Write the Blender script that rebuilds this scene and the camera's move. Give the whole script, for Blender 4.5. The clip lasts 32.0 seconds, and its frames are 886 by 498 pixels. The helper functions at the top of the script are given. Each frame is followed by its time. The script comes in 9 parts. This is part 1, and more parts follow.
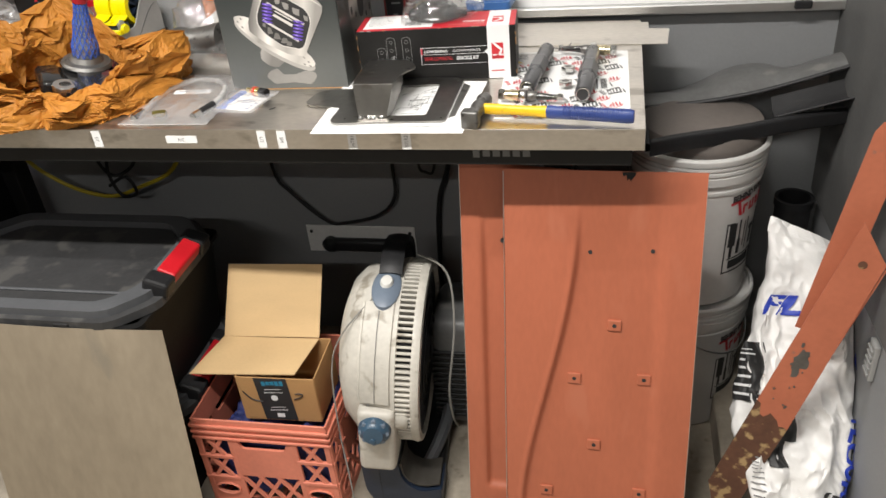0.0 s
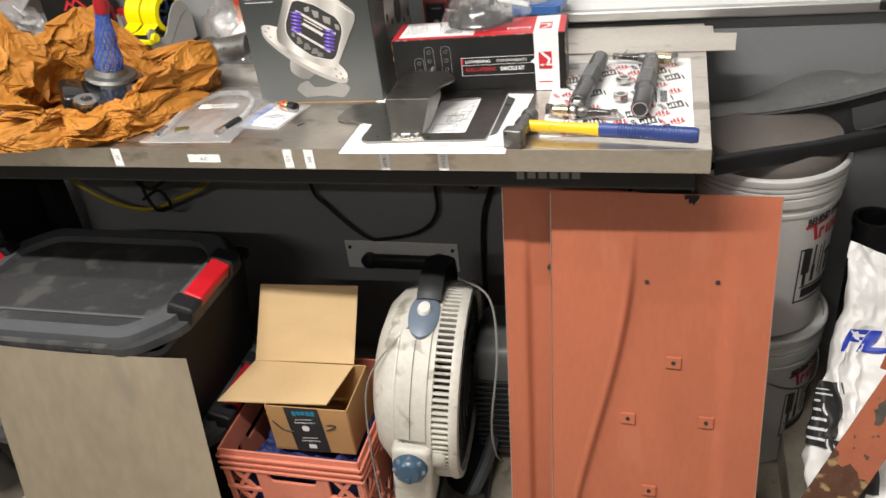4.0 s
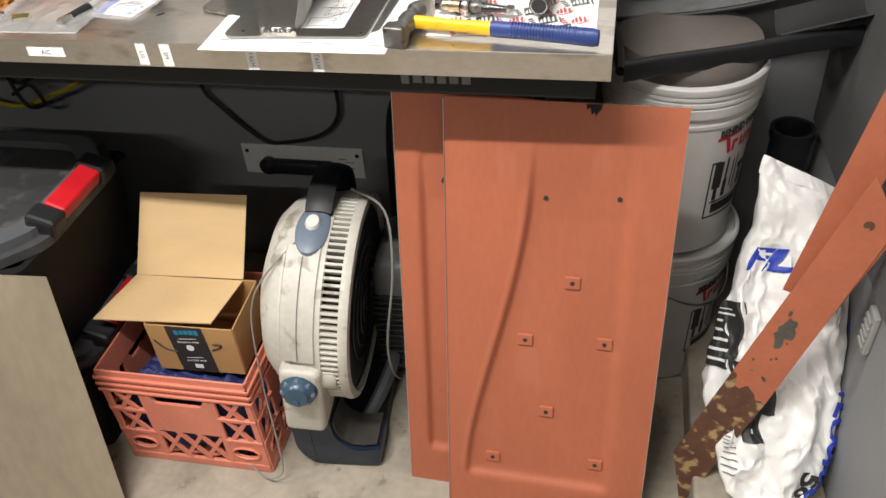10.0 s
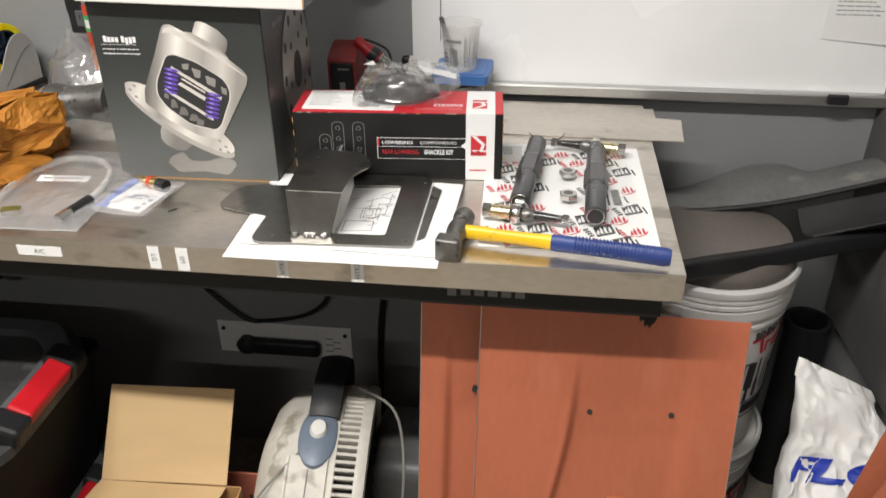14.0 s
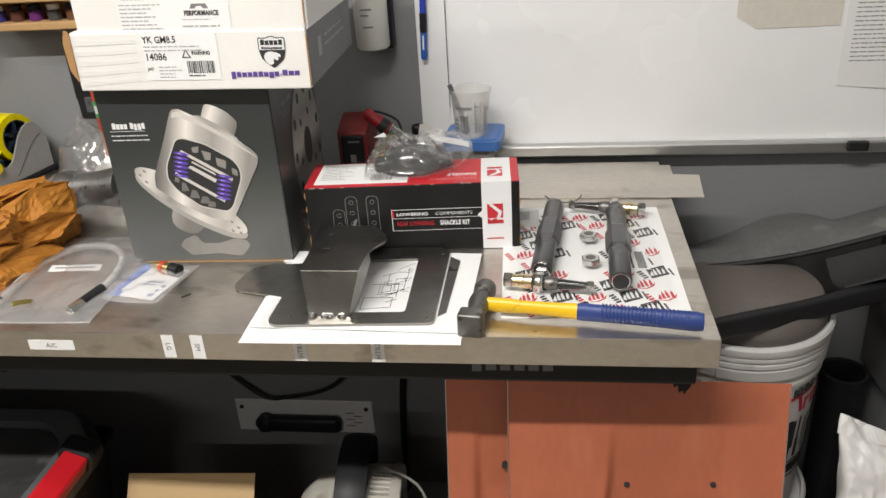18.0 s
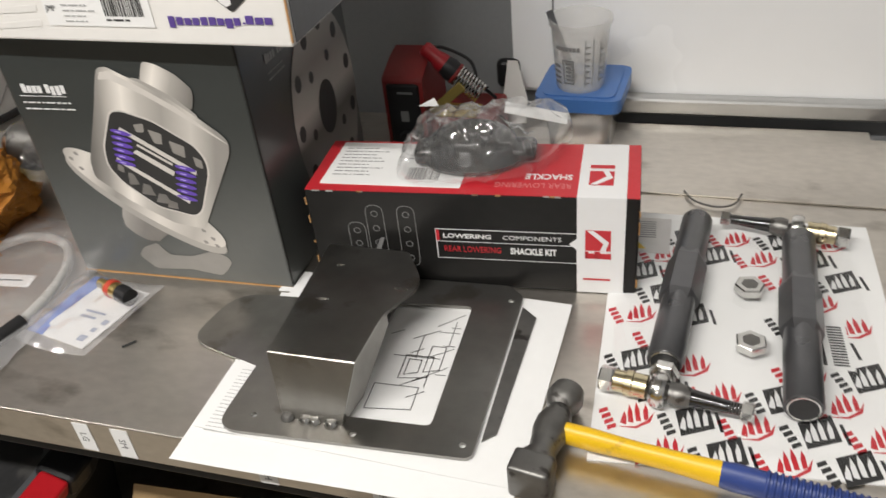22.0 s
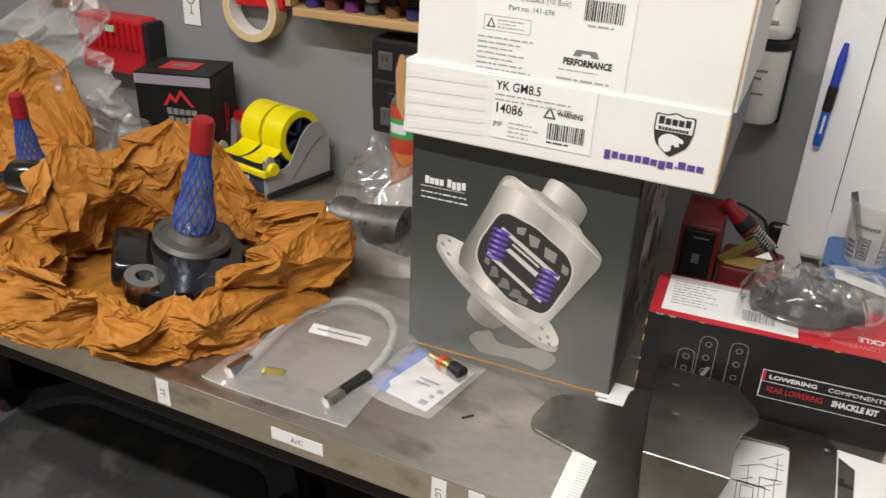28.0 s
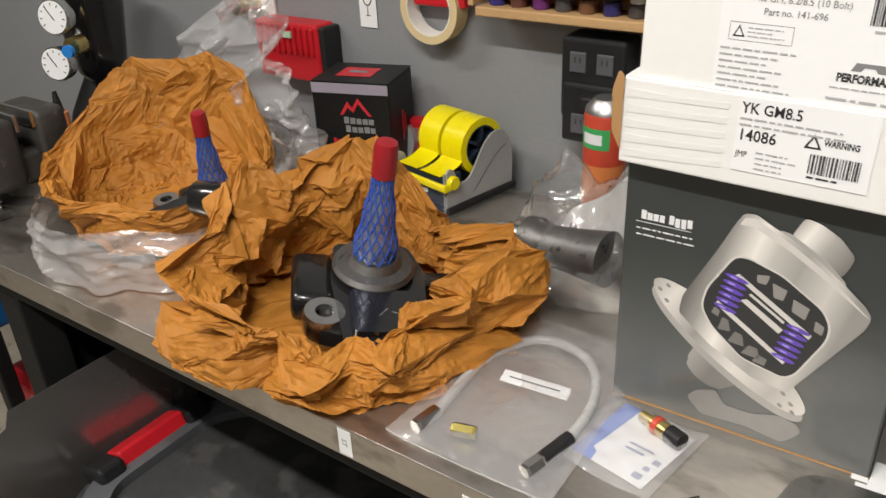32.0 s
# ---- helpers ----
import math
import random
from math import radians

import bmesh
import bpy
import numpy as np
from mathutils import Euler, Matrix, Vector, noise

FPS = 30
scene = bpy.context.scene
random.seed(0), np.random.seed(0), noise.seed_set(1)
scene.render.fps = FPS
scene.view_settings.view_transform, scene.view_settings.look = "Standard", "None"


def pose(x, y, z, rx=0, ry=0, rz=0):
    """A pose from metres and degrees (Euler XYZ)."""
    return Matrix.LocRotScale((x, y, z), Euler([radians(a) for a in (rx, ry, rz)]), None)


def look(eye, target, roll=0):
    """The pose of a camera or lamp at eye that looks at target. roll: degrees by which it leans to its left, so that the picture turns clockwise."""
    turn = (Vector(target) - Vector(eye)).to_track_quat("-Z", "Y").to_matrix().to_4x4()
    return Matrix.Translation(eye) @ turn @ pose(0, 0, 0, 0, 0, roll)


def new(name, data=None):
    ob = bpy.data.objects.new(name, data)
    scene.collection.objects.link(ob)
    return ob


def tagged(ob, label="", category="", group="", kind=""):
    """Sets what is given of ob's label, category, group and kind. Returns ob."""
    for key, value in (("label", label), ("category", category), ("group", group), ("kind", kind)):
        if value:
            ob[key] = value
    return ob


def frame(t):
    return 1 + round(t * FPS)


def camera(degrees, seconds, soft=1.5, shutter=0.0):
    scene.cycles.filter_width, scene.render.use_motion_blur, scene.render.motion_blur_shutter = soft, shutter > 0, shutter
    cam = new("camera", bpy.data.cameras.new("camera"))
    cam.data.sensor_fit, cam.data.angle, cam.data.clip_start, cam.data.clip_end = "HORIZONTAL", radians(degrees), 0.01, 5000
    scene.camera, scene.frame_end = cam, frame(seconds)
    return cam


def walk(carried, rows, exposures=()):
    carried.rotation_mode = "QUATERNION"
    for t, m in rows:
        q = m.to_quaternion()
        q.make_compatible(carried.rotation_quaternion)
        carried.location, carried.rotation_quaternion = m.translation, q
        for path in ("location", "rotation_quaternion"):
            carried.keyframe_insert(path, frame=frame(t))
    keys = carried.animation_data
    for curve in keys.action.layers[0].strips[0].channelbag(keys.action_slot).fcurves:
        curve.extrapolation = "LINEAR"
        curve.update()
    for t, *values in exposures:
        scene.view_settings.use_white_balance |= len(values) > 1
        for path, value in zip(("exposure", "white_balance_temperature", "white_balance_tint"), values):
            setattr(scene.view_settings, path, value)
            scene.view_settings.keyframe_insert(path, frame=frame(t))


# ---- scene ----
cam = camera(57.6, 32.0, soft=1.5, shutter=0.25)
PATH = [
    (0, (-0.052, -1.277, 1.552), (-0.459, 0.366, 0.487), -5.8),
    (0.5, (-0.095, -1.295, 1.565), (-0.528, 0.363, 0.533), -5.0),
    (1, (-0.119, -1.315, 1.571), (-0.601, 0.345, 0.565), -4.6),
    (1.5, (-0.136, -1.328, 1.576), (-0.683, 0.324, 0.59), -4.7),
    (2, (-0.15, -1.34, 1.569), (-0.749, 0.307, 0.605), -5.1),
    (2.5, (-0.145, -1.318, 1.574), (-0.742, 0.318, 0.591), -5.6),
    (4.5, (-0.022, -1.068, 1.498), (-0.522, 0.508, 0.372), -8.4),
    (5, (0.011, -1.02, 1.475), (-0.442, 0.491, 0.245), -8.8),
    (5.5, (0.019, -1.016, 1.468), (-0.357, 0.452, 0.163), -8.3),
    (6, (0.01, -1.011, 1.466), (-0.307, 0.448, 0.135), -6.7),
    (6.5, (-0.002, -1.002, 1.463), (-0.295, 0.455, 0.124), -5.7),
    (7, (-0.003, -1.0, 1.465), (-0.295, 0.465, 0.135), -5.3),
    (7.5, (-0.01, -1.002, 1.471), (-0.326, 0.482, 0.168), -4.7),
    (8, (-0.013, -1.002, 1.472), (-0.36, 0.484, 0.18), -5.0),
    (8.5, (-0.013, -1.009, 1.471), (-0.374, 0.472, 0.176), -5.3),
    (9, (-0.008, -1.012, 1.471), (-0.373, 0.473, 0.183), -5.1),
    (9.5, (-0.002, -1.009, 1.473), (-0.372, 0.482, 0.192), -4.9),
    (10, (0.0, -1.004, 1.472), (-0.378, 0.49, 0.198), -4.9),
    (10.5, (0.002, -1.003, 1.477), (-0.392, 0.494, 0.211), -5.1),
    (11, (-0.003, -0.997, 1.474), (-0.41, 0.498, 0.21), -5.1),
    (11.5, (-0.001, -0.999, 1.475), (-0.419, 0.497, 0.215), -5.3),
    (12, (0.001, -1.001, 1.478), (-0.418, 0.502, 0.226), -5.0),
    (12.5, (0.006, -0.995, 1.484), (-0.422, 0.521, 0.251), -4.8),
    (13, (-0.013, -0.984, 1.493), (-0.459, 0.563, 0.306), -4.9),
    (13.5, (-0.097, -0.927, 1.504), (-0.464, 0.694, 0.392), -3.0),
    (14, (-0.193, -0.87, 1.508), (-0.409, 0.841, 0.496), -0.4),
    (14.5, (-0.2, -0.845, 1.522), (-0.411, 0.903, 0.574), -0.1),
    (16.5, (-0.184, -0.803, 1.533), (-0.446, 0.952, 0.61), -2.6),
    (17, (-0.181, -0.817, 1.528), (-0.453, 0.949, 0.63), -2.7),
    (17.5, (-0.189, -0.831, 1.516), (-0.455, 0.953, 0.651), -2.6),
    (18, (-0.206, -0.832, 1.513), (-0.459, 0.941, 0.624), -3.7),
    (18.5, (-0.183, -0.762, 1.519), (-0.509, 0.971, 0.576), -6.2),
    (19, (-0.122, -0.664, 1.509), (-0.639, 1.024, 0.568), -9.1),
    (19.5, (-0.062, -0.585, 1.5), (-0.732, 1.023, 0.52), -12.3),
    (20, (-0.06, -0.536, 1.489), (-0.728, 1.025, 0.432), -14.1),
    (20.5, (-0.118, -0.489, 1.473), (-0.648, 1.083, 0.356), -12.3),
    (21, (-0.21, -0.455, 1.467), (-0.518, 1.139, 0.299), -8.9),
    (21.5, (-0.254, -0.417, 1.459), (-0.539, 1.171, 0.278), -5.8),
    (22, (-0.212, -0.364, 1.465), (-0.762, 1.177, 0.314), -6.6),
    (22.5, (-0.184, -0.347, 1.47), (-0.946, 1.118, 0.341), -8.4),
    (23, (-0.19, -0.369, 1.491), (-1.023, 1.094, 0.411), -9.3),
    (23.5, (-0.212, -0.384, 1.499), (-1.052, 1.1, 0.453), -8.2),
    (24, (-0.242, -0.401, 1.504), (-1.05, 1.121, 0.491), -5.6),
    (24.5, (-0.27, -0.422, 1.505), (-1.018, 1.157, 0.532), -2.2),
    (26.5, (-0.403, -0.503, 1.519), (-1.025, 1.163, 0.604), 3.6),
    (27, (-0.424, -0.519, 1.515), (-1.082, 1.131, 0.596), 3.0),
    (27.5, (-0.443, -0.534, 1.516), (-1.123, 1.109, 0.601), 2.6),
    (28, (-0.458, -0.545, 1.519), (-1.18, 1.089, 0.619), 2.5),
    (28.5, (-0.469, -0.555, 1.52), (-1.232, 1.066, 0.631), 2.3),
    (29, (-0.47, -0.562, 1.522), (-1.27, 1.043, 0.637), 1.9),
    (29.5, (-0.481, -0.569, 1.519), (-1.306, 1.028, 0.641), 1.8),
    (30, (-0.489, -0.577, 1.526), (-1.335, 1.009, 0.65), 1.4),
    (30.5, (-0.497, -0.579, 1.525), (-1.401, 0.974, 0.646), 0.4),
    (31, (-0.511, -0.562, 1.525), (-1.478, 0.945, 0.634), -0.9),
    (31.5, (-0.536, -0.512, 1.523), (-1.522, 0.969, 0.611), -1.7),
    (32, (-0.562, -0.452, 1.524), (-1.609, 0.964, 0.577), -2.9),
]
walk(cam, [(t, look(eye, target, roll)) for t, eye, target, roll in PATH],
     exposures=[(0.0, -0.12), (2.5, -0.12), (4.5, -0.07), (12.5, -0.05), (14.5, -0.45), (18.0, -0.57), (20.0, -0.7), (24.0, -0.77), (26.0, -0.74), (28.0, -0.74), (30.0, -0.68), (32.0, -0.66)])

# ---- light: a closed garage under one ceiling tube and two added fill lamps ----
world = bpy.data.worlds.new("garage_air")
scene.world = world
world.use_nodes = True
world.node_tree.nodes["Background"].inputs[0].default_value = (0.9, 0.95, 1.0, 1)
world.node_tree.nodes["Background"].inputs[1].default_value = 0.006
# First follows the bench's shadow line; the other two are unseen, added as fill.
TUBES_AND_FILL = [(-0.75, -0.95, 2.72, 86.0), (-2.6, -0.6, 2.72, 42.0), (-0.75, -3.0, 2.72, 34.0)]


def tube_lamp(x, y, z, watts):
    data = bpy.data.lights.new("tube_light", "AREA")
    data.shape, data.size, data.size_y, data.energy = "RECTANGLE", 1.2, 0.07, watts
    data.color = (1.0, 0.965, 0.92)
    ob = new("tube_light", data)
    ob.matrix_world = pose(x, y, z - 0.075)
    return ob


for spot in TUBES_AND_FILL:
    tube_lamp(*spot)


# ---- materials ----
def mat(name, color, rough=0.5, metal=0.0, vary=0.12, scale=6.0, fine=90.0, bump=0.15, spots=None, spot_at=0.62,
        stretch=(1, 1, 1), spec=0.5, coat=0.0, per_object=0.0):
    """A procedural surface: base colour varied at two scales, optional stains of a second colour, uneven gloss, fine relief."""
    m = bpy.data.materials.new(name)
    m.use_nodes = True
    nt = m.node_tree
    n, link = nt.nodes, nt.links.new
    bsdf = n["Principled BSDF"]
    bsdf.inputs["Metallic"].default_value = metal
    bsdf.inputs["Specular IOR Level"].default_value = spec
    bsdf.inputs["Coat Weight"].default_value = coat
    tex = n.new("ShaderNodeTexCoord")
    mapping = n.new("ShaderNodeMapping")
    mapping.inputs["Scale"].default_value = stretch
    link(tex.outputs["Object"], mapping.inputs["Vector"])

    def noise_at(sc, detail=4.0):
        t = n.new("ShaderNodeTexNoise")
        t.inputs["Scale"].default_value, t.inputs["Detail"].default_value = sc, detail
        link(mapping.outputs["Vector"], t.inputs["Vector"])
        return t.outputs["Fac"]

    big, small = noise_at(scale), noise_at(fine, 3.0)
    both = n.new("ShaderNodeMath")
    both.operation = "MULTIPLY_ADD"
    link(small, both.inputs[0])
    both.inputs[1].default_value = 0.45
    link(big, both.inputs[2])
    ramp = n.new("ShaderNodeMapRange")
    ramp.inputs[1].default_value, ramp.inputs[2].default_value = 0.4, 1.05
    ramp.inputs[3].default_value, ramp.inputs[4].default_value = 1.0 - vary, 1.0 + vary
    link(both.outputs[0], ramp.inputs[0])
    last = ramp.outputs[0]
    if per_object:
        info = n.new("ShaderNodeObjectInfo")
        mul = n.new("ShaderNodeMath")
        mul.operation = "MULTIPLY_ADD"
        link(info.outputs["Random"], mul.inputs[0])
        mul.inputs[1].default_value = per_object
        link(last, mul.inputs[2])
        last = mul.outputs[0]
    tint = n.new("ShaderNodeMix")
    tint.data_type, tint.blend_type = "RGBA", "MULTIPLY"
    tint.inputs[0].default_value = 1.0
    tint.inputs[6].default_value = (*color, 1)
    link(last, tint.inputs[7])
    out = tint.outputs[2]
    if spots:
        edge = n.new("ShaderNodeMapRange")
        edge.inputs[1].default_value, edge.inputs[2].default_value = spot_at, spot_at + 0.08
        link(noise_at(scale * 2.3, 8.0), edge.inputs[0])
        stain = n.new("ShaderNodeMix")
        stain.data_type = "RGBA"
        link(edge.outputs[0], stain.inputs[0])
        link(out, stain.inputs[6])
        stain.inputs[7].default_value = (*spots, 1)
        out = stain.outputs[2]
    link(out, bsdf.inputs["Base Color"])
    gloss = n.new("ShaderNodeMapRange")
    gloss.inputs[3].default_value, gloss.inputs[4].default_value = max(rough - 0.1, 0.03), min(rough + 0.12, 1.0)
    link(big, gloss.inputs[0])
    link(gloss.outputs[0], bsdf.inputs["Roughness"])
    if bump:
        relief = n.new("ShaderNodeBump")
        relief.inputs["Strength"].default_value, relief.inputs["Distance"].default_value = bump, 0.002
        link(small, relief.inputs["Height"])
        link(relief.outputs[0], bsdf.inputs["Normal"])
    return m


def clear(name, tint=(1, 1, 1), body=0.05, rough=0.1, bump=0.5, scale=30.0, gloss=1.6):
    """Thin clear plastic: see-through, a small milky share, wrinkled bright gloss."""
    m = bpy.data.materials.new(name)
    m.use_nodes = True
    nt = m.node_tree
    n, link = nt.nodes, nt.links.new
    milk = n["Principled BSDF"]
    milk.inputs["Base Color"].default_value = (*tint, 1)
    milk.inputs["Roughness"].default_value = 0.45
    see = n.new("ShaderNodeBsdfTransparent")
    see.inputs[0].default_value = (*[0.55 + 0.45 * c for c in tint], 1)
    shine = n.new("ShaderNodeBsdfGlossy")
    shine.inputs["Roughness"].default_value = rough
    edge = n.new("ShaderNodeLayerWeight")
    edge.inputs[0].default_value = 0.5
    steep = n.new("ShaderNodeMath")
    steep.operation = "POWER"
    link(edge.outputs["Facing"], steep.inputs[0])
    steep.inputs[1].default_value = 4.0
    amount = n.new("ShaderNodeMath")
    amount.operation, amount.use_clamp = "MULTIPLY_ADD", True
    link(steep.outputs[0], amount.inputs[0])
    amount.inputs[1].default_value, amount.inputs[2].default_value = 0.5 * gloss, 0.05 * gloss
    mix, top = n.new("ShaderNodeMixShader"), n.new("ShaderNodeMixShader")
    mix.inputs[0].default_value = body
    link(see.outputs[0], mix.inputs[1])
    link(milk.outputs[0], mix.inputs[2])
    link(amount.outputs[0], top.inputs[0])
    link(mix.outputs[0], top.inputs[1])
    link(shine.outputs[0], top.inputs[2])
    link(top.outputs[0], n["Material Output"].inputs[0])
    if bump:
        tex = n.new("ShaderNodeTexCoord")
        t = n.new("ShaderNodeTexNoise")
        t.inputs["Scale"].default_value, t.inputs["Detail"].default_value = scale, 3.0
        link(tex.outputs["Object"], t.inputs["Vector"])
        relief = n.new("ShaderNodeBump")
        relief.inputs["Strength"].default_value, relief.inputs["Distance"].default_value = bump, 0.02
        link(t.outputs["Fac"], relief.inputs["Height"])
        for node in (milk, shine, edge):
            link(relief.outputs[0], node.inputs["Normal"])
    return m


WALL = mat("grey_wall_paint", (0.235, 0.24, 0.245), 0.55, vary=0.08, scale=2.5, fine=140, bump=0.25)
# pale so that the unseen front wall throws light back at the bench
BOUNCEWALL = mat("pale_bounce_wall", (0.5, 0.49, 0.47), 0.6, vary=0.06, scale=2)
CEIL = mat("ceiling_paint", (0.64, 0.64, 0.62), 0.8, vary=0.06, scale=2)
CONCRETE = mat("concrete", (0.32, 0.28, 0.222), 0.7, vary=0.3, scale=9, fine=60, bump=0.35, spots=(0.2, 0.165, 0.125), spot_at=0.61)
STAINLESS = mat("stainless_steel", (0.63, 0.59, 0.535), 0.3, 0.94, vary=0.2, scale=7, fine=130, bump=0.03, spots=(0.4, 0.365, 0.32), spot_at=0.57, stretch=(0.5, 1.0, 1.0))
RAWSTEEL = mat("raw_sheet_steel", (0.33, 0.32, 0.3), 0.3, 1.0, vary=0.2, scale=9, fine=60, bump=0.06, spots=(0.24, 0.225, 0.2), spot_at=0.6)
DULLSTEEL = mat("dull_sheet_steel", (0.345, 0.29, 0.215), 0.5, 0.4, vary=0.24, scale=3, fine=50, bump=0.08, spots=(0.27, 0.24, 0.19), spot_at=0.6, stretch=(1, 0.4, 1))
BLACKPAINT = mat("black_powder_coat", (0.012, 0.012, 0.012), 0.5, vary=0.2, scale=12, spec=0.25)
BLACKPLASTIC = mat("black_plastic", (0.016, 0.016, 0.017), 0.45, vary=0.25, scale=9, bump=0.2, spec=0.32)
RUBBER = mat("black_rubber", (0.025, 0.025, 0.026), 0.6, vary=0.25, scale=14, bump=0.25)
DUSTYBLACK = mat("dusty_black_plastic", (0.13, 0.13, 0.128), 0.42, vary=0.3, scale=7, bump=0.2, spots=(0.19, 0.186, 0.175), spot_at=0.6)
PRIMER = mat("red_oxide_primer", (0.42, 0.124, 0.064), 0.44, vary=0.13, scale=6, fine=120, bump=0.08, spots=(0.445, 0.142, 0.078), spot_at=0.6, stretch=(1, 0.3, 1))
PRIMERWORN = mat("worn_red_primer", (0.43, 0.13, 0.068), 0.5, vary=0.14, scale=9, spots=(0.14, 0.12, 0.11), spot_at=0.66)
RUST = mat("rusted_steel", (0.1, 0.042, 0.022), 0.75, vary=0.35, scale=16, fine=80, bump=0.5, spots=(0.36, 0.24, 0.11), spot_at=0.55)
CRATE = mat("salmon_crate_plastic", (0.62, 0.2, 0.13), 0.5, vary=0.14, scale=8, bump=0.12)
CARDBOARD = mat("cardboard", (0.58, 0.4, 0.205), 0.8, vary=0.08, scale=6, fine=150, bump=0.12, stretch=(1, 1, 4))
CARDDARK = mat("cardboard_outside", (0.43, 0.24, 0.095), 0.75, vary=0.1, scale=6, fine=150, bump=0.12)
KRAFT = mat("orange_kraft_paper", (0.395, 0.16, 0.023), 0.62, vary=0.26, scale=12, fine=90, bump=0.35, spec=0.3)
WHITEPAPER = mat("white_paper", (0.8, 0.8, 0.79), 0.75, vary=0.03, scale=9, bump=0.08)
WHITECARD = mat("white_carton", (0.78, 0.765, 0.735), 0.55, vary=0.04, scale=7, bump=0.08)
WHITEPLASTIC = mat("white_plastic", (0.68, 0.67, 0.63), 0.45, vary=0.07, scale=6, bump=0.06, spots=(0.5, 0.48, 0.44), spot_at=0.66)
BUCKETWHITE = mat("bucket_plastic", (0.6, 0.59, 0.57), 0.42, vary=0.08, scale=5, bump=0.08, spots=(0.4, 0.39, 0.37), spot_at=0.68)
FANWHITE = mat("aged_white_plastic", (0.5, 0.475, 0.42), 0.5, vary=0.2, scale=9, bump=0.08, spots=(0.3, 0.27, 0.22), spot_at=0.58)
BAGWHITE = mat("woven_bag_white", (0.82, 0.81, 0.79), 0.42, vary=0.05, scale=9, fine=220, bump=0.3)
BOARDWHITE = mat("whiteboard_enamel", (0.87, 0.87, 0.87), 0.26, vary=0.04, scale=2.2, fine=14, bump=0.0)
ALU = mat("aluminium_trim", (0.6, 0.6, 0.59), 0.4, 1.0, vary=0.06, scale=8, bump=0.03)
CHROME = mat("bright_zinc", (0.66, 0.655, 0.63), 0.2, 1.0, vary=0.1, scale=25, bump=0.04)
BRASS = mat("yellow_zinc", (0.66, 0.5, 0.2), 0.28, 1.0, vary=0.15, scale=30, bump=0.04)
CASTIRON = mat("worn_cast_steel", (0.2, 0.195, 0.185), 0.45, 0.9, vary=0.25, scale=25, bump=0.25, spots=(0.08, 0.075, 0.07), spot_at=0.6)
GREYRUBBER = mat("grey_anodised_tube", (0.13, 0.13, 0.135), 0.3, 0.7, vary=0.12, scale=25, bump=0.05)
GLOSSBLACK = mat("glossy_black_paint", (0.012, 0.012, 0.012), 0.16, vary=0.2, scale=14, coat=0.5, bump=0.05)
def photo_backdrop(name, low, high, z0, z1):
    """Printed studio background that turns from one grey into another up the carton."""
    m = mat(name, (1, 1, 1), 0.32, vary=0.08, scale=4, bump=0.03, coat=0.2)
    nt = m.node_tree
    n, link = nt.nodes, nt.links.new
    tint = next(k for k in n if k.bl_idname == "ShaderNodeMix")
    tex = next(k for k in n if k.bl_idname == "ShaderNodeTexCoord")
    cut = n.new("ShaderNodeSeparateXYZ")
    link(tex.outputs["Object"], cut.inputs[0])
    ramp = n.new("ShaderNodeMapRange")
    ramp.interpolation_type = "SMOOTHSTEP"
    ramp.inputs[1].default_value, ramp.inputs[2].default_value = z0, z1
    link(cut.outputs["Z"], ramp.inputs[0])
    mix = n.new("ShaderNodeMix")
    mix.data_type = "RGBA"
    link(ramp.outputs[0], mix.inputs[0])
    mix.inputs[6].default_value, mix.inputs[7].default_value = (*low, 1), (*high, 1)
    link(mix.outputs[2], tint.inputs[6])
    return m


BACKDROP = photo_backdrop("printed_grey_backdrop", (0.12, 0.125, 0.12), (0.038, 0.043, 0.042), 0.0, 0.2)
BLACKCARTON = mat("black_printed_carton", (0.012, 0.0115, 0.011), 0.42, vary=0.25, scale=9, bump=0.08, spec=0.22)
INKGREY = mat("grey_ink", (0.2, 0.2, 0.2), 0.6, vary=0.05)
INKBLACK = mat("black_ink", (0.025, 0.025, 0.025), 0.55, vary=0.05)
INKPURPLE = mat("purple_ink", (0.095, 0.055, 0.26), 0.55, vary=0.05)
INKWHITE = mat("white_ink", (0.75, 0.75, 0.75), 0.5, vary=0.03)
INKRED = mat("red_ink", (0.5, 0.02, 0.03), 0.42, vary=0.08, scale=12)
INKBLUE = mat("blue_ink", (0.02, 0.05, 0.42), 0.5, vary=0.06)
SILVERDARK = mat("silver_print_shade", (0.25, 0.24, 0.225), 0.4, vary=0.14, scale=9, bump=0.0)
RED = mat("red_plastic", (0.55, 0.012, 0.02), 0.4, vary=0.1, scale=10, bump=0.08)
DARKRED = mat("dark_red_cap", (0.3, 0.012, 0.018), 0.35, vary=0.12, scale=20, bump=0.05)
YELLOW = mat("yellow_paint", (0.75, 0.46, 0.01), 0.38, vary=0.1, scale=14, bump=0.08, spots=(0.35, 0.2, 0.03), spot_at=0.7)
TAPEYELLOW = mat("yellow_tape", (0.8, 0.68, 0.0), 0.3, vary=0.05, scale=14)
HAMMERBLUE = mat("blue_rubber_grip", (0.025, 0.05, 0.2), 0.45, vary=0.14, scale=25, bump=0.3, spots=(0.09, 0.12, 0.26), spot_at=0.68)
DIALBLUE = mat("dark_blue_plastic", (0.035, 0.075, 0.12), 0.3, vary=0.15, scale=14)
DUSTBROWN = mat("dusty_dark_plastic", (0.05, 0.045, 0.038), 0.6, vary=0.3, scale=14, bump=0.15)
NAVY = mat("navy_plastic", (0.013, 0.022, 0.042), 0.42, vary=0.14, scale=12)
